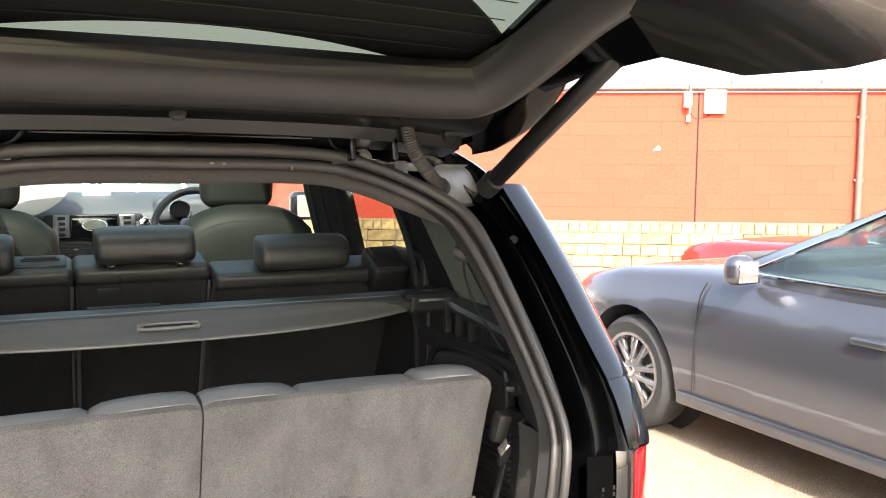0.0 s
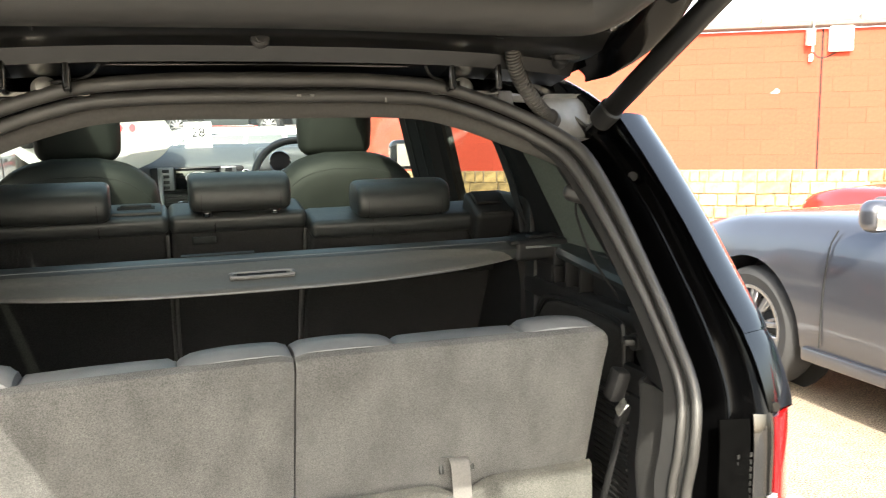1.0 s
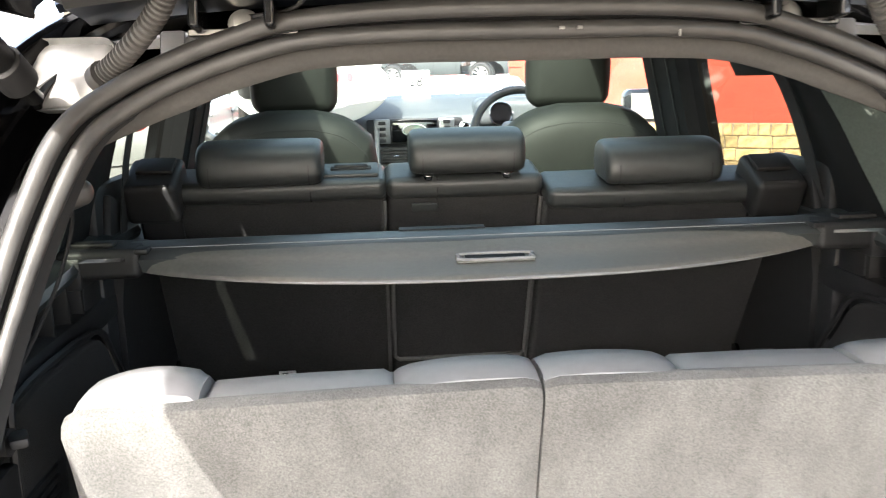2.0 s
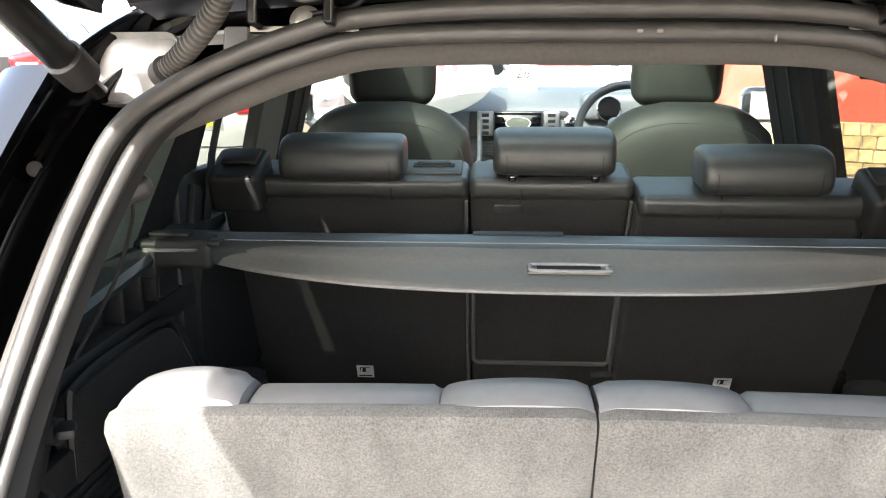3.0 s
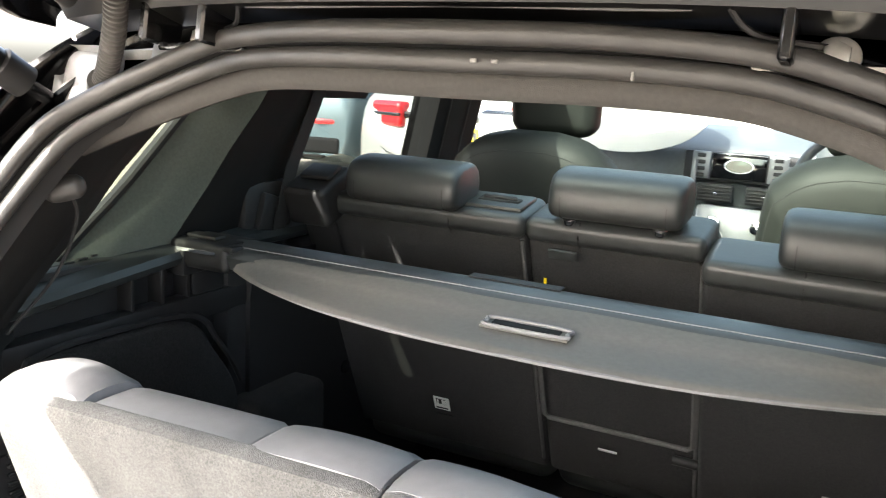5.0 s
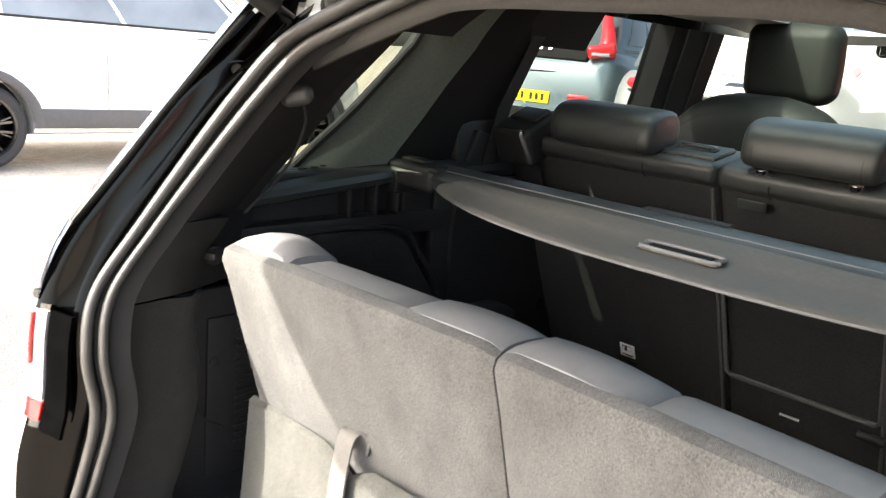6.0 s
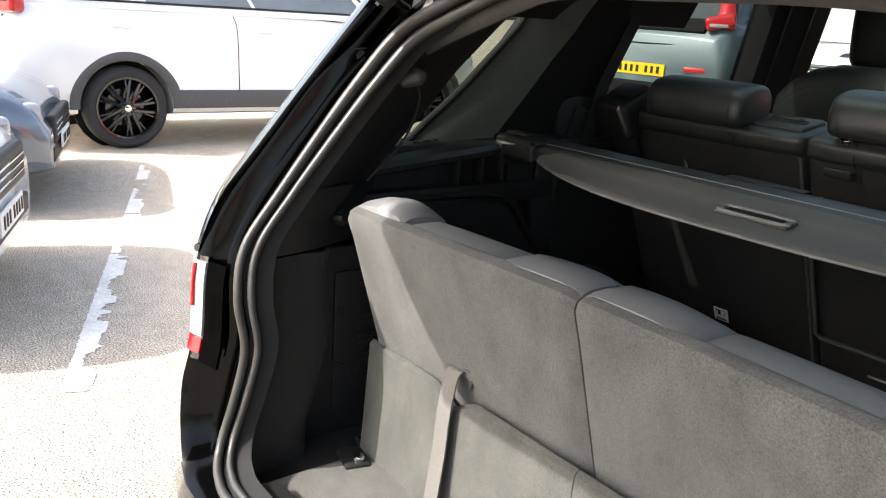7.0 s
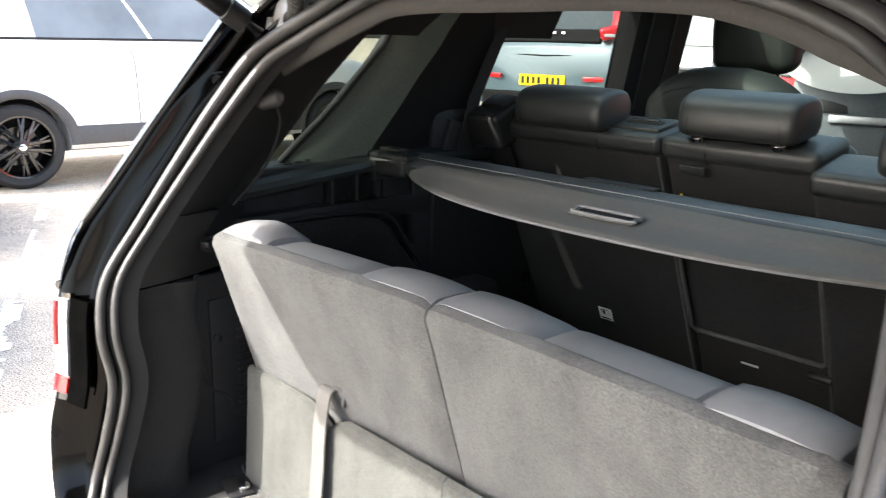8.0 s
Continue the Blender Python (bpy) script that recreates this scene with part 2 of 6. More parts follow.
def bm_cyl(r, depth, at=(0, 0, 0), rot=(0, 0, 0), seg=24, r2=None, bevel=0.0):
    bm = bmesh.new()
    bmesh.ops.create_cone(bm, cap_ends=True, segments=seg, radius1=r, radius2=r if r2 is None else r2, depth=depth)
    if bevel:
        rim = [e for e in bm.edges if abs(e.verts[0].co.z - e.verts[1].co.z) < 1e-5]
        bmesh.ops.bevel(bm, geom=rim, offset=bevel, segments=2, profile=0.5, affect="EDGES")
    bmesh.ops.transform(bm, matrix=pose(*at, *rot), verts=bm.verts)
    return bm


def join(*bms):
    out = bms[0]
    for b in bms[1:]:
        me = bpy.data.meshes.new("join")
        b.to_mesh(me)
        b.free()
        out.from_mesh(me)
        bpy.data.meshes.remove(me)
    return out


def smooth_line(points, per=8, closed=False):
    """Catmull-Rom through the points."""
    p = [Vector(q) for q in points]
    n = len(p)
    out = []
    for i in range(n if closed else n - 1):
        a, b = p[i], p[(i + 1) % n]
        z = p[i - 1] if (i or closed) else a * 2 - b
        c = p[(i + 2) % n] if (i + 2 < n or closed) else b * 2 - a
        for k in range(per):
            t = k / per
            out.append(0.5 * ((2 * a) + (b - z) * t + (2 * z - 5 * a + 4 * b - c) * t * t + (3 * a - z - 3 * b + c) * t ** 3))
    if not closed:
        out.append(p[-1])
    return out


def grid(rows, close_u=False, close_v=False, cap=False):
    """A skin over rows of points; close_u closes along a row, close_v from the last row to the first."""
    bm = bmesh.new()
    vs = [[bm.verts.new(q) for q in row] for row in rows]
    nr, nc = len(vs), len(vs[0])
    for i in range(nr if close_v else nr - 1):
        for j in range(nc if close_u else nc - 1):
            quad = [vs[i][j], vs[i][(j + 1) % nc], vs[(i + 1) % nr][(j + 1) % nc], vs[(i + 1) % nr][j]]
            try:
                bm.faces.new(quad)
            except ValueError:
                pass
    if cap:
        bm.faces.new(vs[0])
        bm.faces.new(vs[-1][::-1])
    return bm


def tube(points, r, seg=10, closed=False, flat=1.0, radii=None, up=(0, 0, 1), cap=True):
    """A pipe along points; flat squeezes it along the second normal."""
    n = len(points)
    rows = []
    side = Vector(up)
    for i, p in enumerate(points):
        p = Vector(p)
        a = Vector(points[(i - 1) % n if closed else max(i - 1, 0)])
        b = Vector(points[(i + 1) % n if closed else min(i + 1, n - 1)])
        d = (b - a).normalized()
        u = side - d * side.dot(d)
        if u.length < 1e-3:
            u = d.orthogonal()
        u.normalize()
        v = d.cross(u)
        if not closed:
            side = u
        rr = radii[i] if radii else r
        rows.append([p + u * (rr * flat * math.cos(2 * math.pi * k / seg)) + v * (rr * math.sin(2 * math.pi * k / seg)) for k in range(seg)])
    return grid(rows, close_u=True, close_v=closed, cap=cap and not closed)


def thick(bm, t):
    """Gives a skin a thickness against its normals."""
    bmesh.ops.recalc_face_normals(bm, faces=bm.faces)
    bmesh.ops.solidify(bm, geom=bm.faces[:], thickness=t)
    return bm


def prism(poly, depth, m):
    """A flat outline (x, y) given depth along z, laid by the matrix m."""
    bm = bmesh.new()
    a = [bm.verts.new((x, y, 0)) for x, y in poly]
    b = [bm.verts.new((x, y, depth)) for x, y in poly]
    bm.faces.new(a[::-1])
    bm.faces.new(b)
    for i in range(len(a)):
        j = (i + 1) % len(a)
        bm.faces.new((a[i], a[j], b[j], b[i]))
    bmesh.ops.transform(bm, matrix=m, verts=bm.verts)
    return bm


def cushion(w, d, h, at, rot=(0, 0, 0), bevel=0.04, puff=0.0, seg=4):
    """A padded block: a box with fully rounded edges and slightly swollen faces."""
    half = (w / 2, d / 2, h / 2)
    r = min(bevel, min(half) * 0.98)
    lists = []
    for e in half:
        inner = e - r
        corner = [inner + r * math.tan(math.pi / 4 * k / seg) for k in range(1, seg + 1)]
        flat = list(np.linspace(-inner, inner, 7 if inner > 0.02 else 3))
        lists.append([-c for c in reversed(corner)] + flat + corner)
    bm = bmesh.new()
    made = {}

    def vert(i, j, k):
        if (i, j, k) not in made:
            p = Vector((lists[0][i], lists[1][j], lists[2][k]))
            q = Vector([max(-(half[a] - r), min(half[a] - r, p[a])) for a in range(3)])
            off = p - q
            if off.length > 1e-9:
                p = q + off.normalized() * r
            u = [p[a] / half[a] for a in range(3)]
            for a in range(3):
                b, c = (a + 1) % 3, (a + 2) % 3
                if abs(u[a]) > 0.98 or off.length > 1e-9:
                    p[a] += math.copysign(puff * abs(u[a]) ** 3 * max(0, 1 - u[b] ** 2) * max(0, 1 - u[c] ** 2), u[a])
            made[(i, j, k)] = bm.verts.new(p)
        return made[(i, j, k)]
    n = [len(v) for v in lists]
    for a in range(3):
        b, c = (a + 1) % 3, (a + 2) % 3
        for end in (0, n[a] - 1):
            for x in range(n[b] - 1):
                for y in range(n[c] - 1):
                    quad = []
                    for dx, dy in ((0, 0), (1, 0), (1, 1), (0, 1)):
                        key = [0, 0, 0]
                        key[a], key[b], key[c] = end, x + dx, y + dy
                        quad.append(vert(*key))
                    bm.faces.new(quad)
    bmesh.ops.transform(bm, matrix=pose(*at, *rot), verts=bm.verts)
    return bm


def mirror_x(bm):
    bmesh.ops.transform(bm, matrix=Matrix.Diagonal((-1, 1, 1, 1)), verts=bm.verts)
    bmesh.ops.reverse_faces(bm, faces=bm.faces)
    return bm


def cut(ob, bm):
    """Takes the solid bm out of the mesh object ob, for good."""
    me = bpy.data.meshes.new("cutter")
    bmesh.ops.recalc_face_normals(bm, faces=bm.faces)
    bm.to_mesh(me)
    bm.free()
    tool = new("cutter", me)
    tool.parent = ob.parent
    mod = ob.modifiers.new("cut", "BOOLEAN")
    mod.operation, mod.solver, mod.object = "DIFFERENCE", "EXACT", tool
    bpy.context.view_layer.update()
    done = bpy.data.meshes.new_from_object(ob.evaluated_get(bpy.context.evaluated_depsgraph_get()))
    ob.modifiers.clear()
    ob.data = done
    bpy.data.objects.remove(tool)
    done.set_sharp_from_angle(angle=radians(38))


def wheel(parent, at, side, radius, width, rim_r, spokes, mat, name="wheel"):
    """Tyre, rim with paired spokes, hub and brake disc; side is +1 where the outside looks to +x."""
    w = thing(name, "", "")
    for key in ("label", "category"):
        if key in w:
            del w[key]
    w.parent = parent
    w.matrix_basis = pose(*at, 0, 0, 0 if side > 0 else 180)
    prof = [(rim_r, -width / 2), (radius - 0.04, -width / 2), (radius - 0.012, -width / 2 + 0.02), (radius, -width / 2 + 0.05), (radius, width / 2 - 0.05),
            (radius - 0.012, width / 2 - 0.02), (radius - 0.04, width / 2), (rim_r, width / 2 - 0.012), (rim_r - 0.01, width / 2 - 0.03), (rim_r - 0.01, -width / 2)]
    n = 48
    rows = [[(x, r * math.cos(2 * math.pi * i / n), r * math.sin(2 * math.pi * i / n)) for r, x in prof] for i in range(n)]
    part("tyre", grid(rows, close_u=True, close_v=True), TYRE, w)
    rim = [(rim_r, width / 2 - 0.005), (rim_r - 0.018, width / 2 - 0.008), (rim_r - 0.03, width / 2 - 0.05), (rim_r - 0.035, -width / 2), (rim_r - 0.005, -width / 2)]
    rows = [[(x, r * math.cos(2 * math.pi * i / n), r * math.sin(2 * math.pi * i / n)) for r, x in rim] for i in range(n)]
    bm = grid(rows, close_u=True, close_v=True)
    for i in range(spokes):
        for o in (-0.13, 0.13):
            a = 2 * math.pi * i / spokes
            k = math.copysign(1, o)
            s = bm_box((0.035, rim_r - 0.06, 0.032), (width / 2 - 0.035, rim_r * 0.55, 0.02 * k), (0, 0, 8), 0.006, 1)
            fork = bm_box((0.028, rim_r * 0.46, 0.020), (width / 2 - 0.040, rim_r * 0.75, 0.052 * k), (k * 16, 0, 8), 0.005, 1)
            both = join(s, fork)
            bmesh.ops.transform(both, matrix=Matrix.Rotation(a + o * 0.8, 4, "X"), verts=both.verts)
            bm = join(bm, both)
    bm = join(bm, bm_cyl(0.075, 0.05, (width / 2 - 0.04, 0, 0), (0, 90, 0), 24, bevel=0.01))
    part("rim", bm, mat, w)
    part("hub_cap", bm_cyl(0.03, 0.012, (width / 2 - 0.01, 0, 0), (0, 90, 0), 20, bevel=0.003), CHROME, w)
    part("brake_disc", bm_cyl(rim_r * 0.62, 0.02, (-0.02, 0, 0), (0, 90, 0), 32), METAL_BLACK if mat == ALLOY_BLACK else CLADDING, w)
    return w

# ---- the black car with the open tailgate; x across, y towards its nose, centreline x = 0 ----
suv = thing("black_suv_car", "glossy black seven-seat SUV parked with its tailgate raised", "car")

SEAL_HALF = [(0, -0.385, 0.63), (0.42, -0.385, 0.63), (0.53, -0.375, 0.635), (0.588, -0.348, 0.665), (0.590, -0.322, 0.745), (0.584, -0.303, 0.844),
             (0.590, -0.313, 0.939), (0.602, -0.295, 1.027), (0.600, -0.234, 1.116), (0.585, -0.157, 1.226), (0.564, -0.090, 1.322), (0.534, -0.032, 1.402),
             (0.482, 0.008, 1.446), (0.418, 0.026, 1.478), (0.350, 0.027, 1.502), (0.275, 0.014, 1.519), (0.15, -0.008, 1.527), (0, -0.020, 1.528)]
EDGE_HALF = [(0, -0.42, 0.60), (0.40, -0.42, 0.60), (0.56, -0.415, 0.60), (0.66, -0.40, 0.62), (0.70, -0.385, 0.74), (0.705, -0.36, 0.84),
             (0.712, -0.35, 0.95), (0.715, -0.335, 1.01), (0.708, -0.29, 1.11), (0.695, -0.215, 1.215), (0.675, -0.14, 1.32), (0.655, -0.06, 1.40),
             (0.625, -0.005, 1.47), (0.56, 0.05, 1.53), (0.47, 0.075, 1.56), (0.33, 0.075, 1.58), (0.17, 0.07, 1.59), (0, 0.07, 1.595)]


def whole_loop(half, per=6):
    line = smooth_line(half, per)
    return line + [Vector((-p.x, p.y, p.z)) for p in line[-2:0:-1]]


SEAL = whole_loop(SEAL_HALF)
EDGE = whole_loop(EDGE_HALF)


def toward(a, b, k, dy=0.0):
    return [p.lerp(q, k) + Vector((0, dy, 0)) for p, q in zip(a, b)]


# painted frame round the opening, with its rain channel
frame_rows = [toward(SEAL, EDGE, k, dy) for k, dy in ((-0.05, 0.03), (0.04, 0.012), (0.12, 0.026), (0.19, 0.062), (0.24, 0.078), (0.40, 0.082), (0.48, 0.060), (0.53, 0.032), (0.57, 0.028),
                                                       (0.62, 0.040), (0.70, 0.052), (0.77, 0.046), (0.83, 0.020), (0.90, 0.006), (0.96, 0.003), (1.0, 0.012))]
part("opening_frame", grid(frame_rows, close_u=True), FRAME_BLACK, suv, "glossy black painted tailgate opening with rain channel")

# double rubber seal and the soft trim lip inside it
HUB = Vector((0, 0.02, 1.05))


def slim(z):
    """The seal is slimmer on the upright sides than round the top."""
    return min(1, max(0, (1.38 - z) / 0.24))


OUTER = [p + Vector((0, -0.004, 0)) + (HUB - p).normalized() * 0.005 * slim(p.z) for p in SEAL]
INNER = [p + Vector((0, 0.007, 0)) + (HUB - p).normalized() * (0.0255 - 0.0045 * slim(p.z)) for p in SEAL]
part("outer_seal", tube(OUTER, 0.0115, 12, True, 0.95, radii=[0.0115 - 0.0030 * slim(p.z) for p in SEAL], up=(0, 1, 0)), RUBBER, suv, "weathered grey-black rubber tailgate seal")
part("inner_seal", tube(INNER, 0.0110, 12, True, 0.9, radii=[0.0110 - 0.0035 * slim(p.z) for p in SEAL], up=(0, 1, 0)), RUBBER, suv, "inner rubber bead of the seal")
part("seal_backing", grid([[p + Vector((0, 0.011, 0)) for p in OUTER], [p + Vector((0, 0.012, 0)) for p in INNER], [p + Vector((0, 0.030, 0)) + (Vector((0, 0.02, 1.05)) - p).normalized() * 0.012 for p in INNER]], close_u=True), GAP, suv)
LIP = [p + Vector((0, 0.026, 0)) + (Vector((0, 0.1, 1.05)) - p).normalized() * 0.044 for p in SEAL]
LIP = [q for q in LIP if q.z > 1.33]
LIP = [q + Vector((math.copysign(0.08, q.x), 0.05, 0)) * min(1, max(0, (1.435 - q.z) / 0.09)) for q in LIP]
part("trim_lip", tube(LIP, 0.019, 12, False, 0.75, up=(0, 1, 0), radii=[0.002 + 0.017 * min(1, max(0, (q.z - 1.33) / 0.06)) for q in LIP]), HEADLINER, suv, "soft grey edge of the interior trim")
for x in (0.037, 0.058):
    part("seal_mark", bm_box((0.007, 0.003, 0.004), (x, -0.024, 1.503), (0, 0, 0), 0.001), SEAL_PALE, suv, "pale mark on the seal")
part("seal_mark", bm_box((0.003, 0.003, 0.008), (0.182, -0.014, 1.495), (0, 0, 0), 0.001), SEAL_PALE, suv, "pale mark on the seal")


def x_in(z):
    return 0.745 - (z - 1.15) * 0.27


def x_out(z):
    return x_in(z) + 0.05


def y_quarter_rear(z):
    return float(np.interp(z, [1.12, 1.186, 1.22, 1.28, 1.32, 1.365, 1.411, 1.47, 1.56], [0.05, 0.105, 0.13, 0.18, 0.207, 0.24, 0.29, 0.37, 0.45]))


def y_quarter_front(z):
    return float(np.interp(z, [1.12, 1.196, 1.22, 1.276, 1.32, 1.36, 1.41, 1.46, 1.56], [0.11, 0.18, 0.205, 0.264, 0.302, 0.333, 0.38, 0.40, 0.47]))


def y_cover_lip(z):
    return float(np.interp(z, [1.10, 1.20, 1.23, 1.29, 1.33, 1.38, 1.41, 1.50], [-0.05, 0.022, 0.048, 0.092, 0.118, 0.163, 0.19, 0.27]))


def y_door_rear(z):
    return float(np.interp(z, [1.10, 1.29, 1.36, 1.42, 1.49, 1.56], [0.69, 0.705, 0.72, 0.745, 0.785, 0.84]))


def patch(y0, y1, z0, z1, xf, side, nz=8, ny=4, t=0.0):
    rows = []
    for i in range(nz + 1):
        z = z0 + (z1 - z0) * i / nz
        rows.append([(side * xf(z), y0(z) + (y1(z) - y0(z)) * j / ny, z) for j in range(ny + 1)])
    bm = grid(rows)
    return thick(bm, t) if t else bm


seal_line = smooth_line(SEAL_HALF, 6)
edge_line = smooth_line(EDGE_HALF, 6)


def on_line(line, z):
    """The point of a half loop's upright side at the height z."""
    for a, b in zip(line, line[1:]):
        if a.x > 0.3 and a.z <= z <= b.z:
            return a.lerp(b, (z - a.z) / max(1e-6, b.z - a.z))
    return line[-1]


for side in (1, -1):
    # outside skin of the rear pillar, from the opening's edge to the quarter window
    rows = []
    for i in range(11):
        z = 1.03 + 0.48 * i / 10
        e = on_line(edge_line, z)
        a, b = Vector((x_out(z), y_quarter_rear(z) - 0.10, z)), Vector((e.x, e.y + 0.012, e.z))
        flare = 0.055 - 0.035 * (z - 1.03) / 0.48
        mid = b + Vector((flare, 0.055, 0))
        far = mid.lerp(a, 0.45) + Vector((0.012, 0, 0))
        rows.append([Vector((side * v.x, v.y, v.z)) for v in smooth_line([b, b + Vector((flare * 0.55, 0.014, 0)), mid, far, a], 3)])
    part("rear_pillar", grid(rows), PAINT_BLACK, suv)
    # polished corner panel on the pillar, rolling round from the rear to the flank
    up_way = Vector((-0.057, 0.19, 0.267)).normalized()
    out_way = (Vector((1, 0, 0)) - up_way * up_way.x).normalized()
    back_way = -up_way.cross(out_way) if up_way.cross(out_way).y > 0 else up_way.cross(out_way)
    rows = []
    corner_line = smooth_line([(0.600, -0.047, 1.468), (0.629, -0.099, 1.388), (0.657, -0.167, 1.288), (0.672, -0.226, 1.206), (0.689, -0.289, 1.119)], 4)
    for i, q in enumerate(corner_line + [corner_line[-1] + Vector((0.001, -0.004, -0.006))]):
        v = Vector(q)
        wide = 0.0090 if i == len(corner_line) else 0.0104 if i == len(corner_line) - 1 else 0.0108
        row = [v - back_way * 0.012, v.copy()]
        for turn in (80, 78, 76, 73, 69, 64, 58, 51, 44, 36, 26, 14, 2):
            g = math.radians(turn)
            v = v + (out_way * math.sin(g) - back_way * math.cos(g)) * wide
            row.append(v.copy())
        rows.append([Vector((side * w.x, w.y, w.z)) for w in row])
    part("corner_panel", grid(rows), PAINT_BLACK, suv, "polished black corner panel that mirrors sky and wall")
    rows = []
    lamp_line = smooth_line([(0.690, -0.293, 1.112), (0.697, -0.312, 1.075), (0.704, -0.328, 1.03), (0.708, -0.338, 0.994)], 3)
    for i, q in enumerate(lamp_line):
        v = Vector(q)
        row = [v - back_way * 0.012, v.copy()]
        for turn in (80, 78, 76, 73, 69, 64, 58, 51, 44, 36, 26, 14, 2):
            g = math.radians(turn)
            v = v + (out_way * math.sin(g) - back_way * math.cos(g)) * (0.0104 if 0 < i < len(lamp_line) - 1 else 0.0098)
            row.append(v.copy())
        rows.append([Vector((side * w.x, w.y, w.z)) for w in row])
    part("corner_lower_panel", grid(rows), PAINT_BLACK, suv, "black gloss panel above the tail lamp")
    part("quarter_window", patch(lambda z: y_cover_lip(z) - 0.055, y_quarter_front, 1.12, 1.47, lambda z: x_in(z) + 0.035, side), GLASS_QUARTER, suv, "tinted quarter window pane")
    part("middle_pillar", patch(y_quarter_front, y_door_rear, 1.10, 1.56, x_out, side, t=0.02), PAINT_BLACK, suv)
    rows, front_rows = [], []
    for i in range(13):
        z = 1.13 + 0.43 * i / 12
        a, b = y_quarter_front(z), y_door_rear(z)
        xs = x_in(z) + 0.012 * math.sin((z - 1.13) * 7)
        # light falloff round the trim is put in as two colours, parted at g
        g = a + 0.33 * (b - a)
        rows.append([Vector((side * x, y, z)) for x, y in ((x_in(z) + 0.034, a - 0.004), (xs + 0.014, a - 0.002), (xs + 0.004, a + 0.010), (xs - 0.010, a + 0.045), (xs - 0.022, a + 0.068), (xs - 0.032, g - 0.025), (xs - 0.038, g))])
        front_rows.append([Vector((side * x, y, z)) for x, y in ((xs - 0.0385, g), (xs - 0.040, g + 0.04), (xs - 0.037, g + 0.10), (xs - 0.026, (g + b) / 2), (xs - 0.012, b - 0.04), (xs, b - 0.008), (x_in(z) + 0.03, b))])
    part("pillar_trim", grid(rows), PILLAR, suv, "grey-green cloth pillar trim, its rear part coloured light as if sunlit")
    # same trim past g, black in place of its shaded side
    part("pillar_trim_shade", grid(front_rows), PLASTIC_DEEP, suv, "front part of the pillar trim, coloured black for its shade")
    part("pillar_foot", join(bm_box((0.03, 0.26, 0.40), (side * 0.712, 0.66, 1.07), (0, 0, 0), 0.01), bm_box((0.02, 0.10, 0.16), (side * 0.692, 0.60, 1.16), (-18, 0, 0), 0.008)), PLASTIC, suv)
    part("roof_side_trim", patch(lambda z: 0.16 + (z - 1.44) * 1.6, lambda z: 0.90, 1.445, 1.585, lambda z: x_in(z) + 0.006 - (z - 1.445) * 0.25, side, 6, 10, 0.012), PLASTIC, suv)
    part("window_rubber", tube([(side * (x_in(z) + 0.020), y_quarter_front(z) - 0.006, z) for z in np.linspace(1.13, 1.50, 10)], 0.007, 6), GAP, suv)
    part("rear_door_window", patch(y_door_rear, lambda z: 1.42, 1.12, 1.56, lambda z: x_in(z) + 0.03, side), GLASS_DOOR, suv, "tinted door glass")
    part("centre_pillar", patch(lambda z: 1.305 - (z - 1.15) * 0.12, lambda z: 1.58 - (z - 1.15) * 0.12, 0.5, 1.58, lambda z: x_in(max(z, 1.1)) + 0.055, side, t=0.06), PLASTIC_DEEP, suv, "black centre pillar with belt")
    part("door_window_frame", patch(lambda z: 1.37 - (z - 1.15) * 0.12, lambda z: 1.57 - (z - 1.15) * 0.12, 1.10, 1.58, lambda z: x_in(z) + 0.112, side, t=0.045), FRAME_BLACK, suv)
    for y in (1.37, 1.49):
        part("pillar_seam", tube([(side * (x_in(z) - 0.008), y - (z - 1.15) * 0.12, z) for z in (1.10, 1.25, 1.40, 1.56)], 0.004, 6), PLASTIC, suv)
    part("front_door_window", patch(lambda z: 1.60, lambda z: 2.75 - (z - 1.15) * 1.6, 1.14, 1.56, lambda z: x_in(z) + 0.03, side), GLASS, suv)
    front = [Vector((side * x_in(1.12), 2.86, 1.12)), Vector((side * 0.70, 2.50, 1.34)), Vector((side * 0.62, 2.02, 1.57))]
    part("front_pillar", tube(smooth_line(front, 8), 0.045, 10, up=(1, 0, 0)), PLASTIC, suv)
    # doors' inner skins up to the sill
    part("door_panel", patch(lambda z: 0.50, lambda z: 1.42, 0.45, 1.145, lambda z: x_in(max(z, 1.1)) - 0.01, side, t=0.09), PLASTIC, suv)
    part("door_panel", patch(lambda z: 1.60, lambda z: 2.80, 0.45, 1.15, lambda z: x_in(max(z, 1.1)) - 0.01, side, t=0.09), PLASTIC, suv)
    belt = [[(side * (x_in(z) - 0.034), y_door_rear(z) - d, z) for d in (0.15, 0.11)] for z in (1.48, 1.40, 1.32, 1.24, 1.15)]
    if side < 0:
        belt = [[(-0.650, 0.70, 1.48), (-0.650, 0.74, 1.48)], [(-0.670, 0.62, 1.30), (-0.670, 0.66, 1.30)], [(-0.685, 0.56, 1.05), (-0.685, 0.60, 1.05)]]
    part("seat_belt", thick(grid(belt), 0.002), GAP, suv, "black seat belt webbing")

    # lower flank with its wheel arches
    ZS = (0.24, 0.34, 0.48, 0.60, 0.74, 0.84, 0.95, 1.03, 1.10, 1.14)
    XS = (0.86, 0.915, 0.94, 0.945, 0.94, 0.932, 0.915, 0.895, 0.86, 0.80)
    rows = []
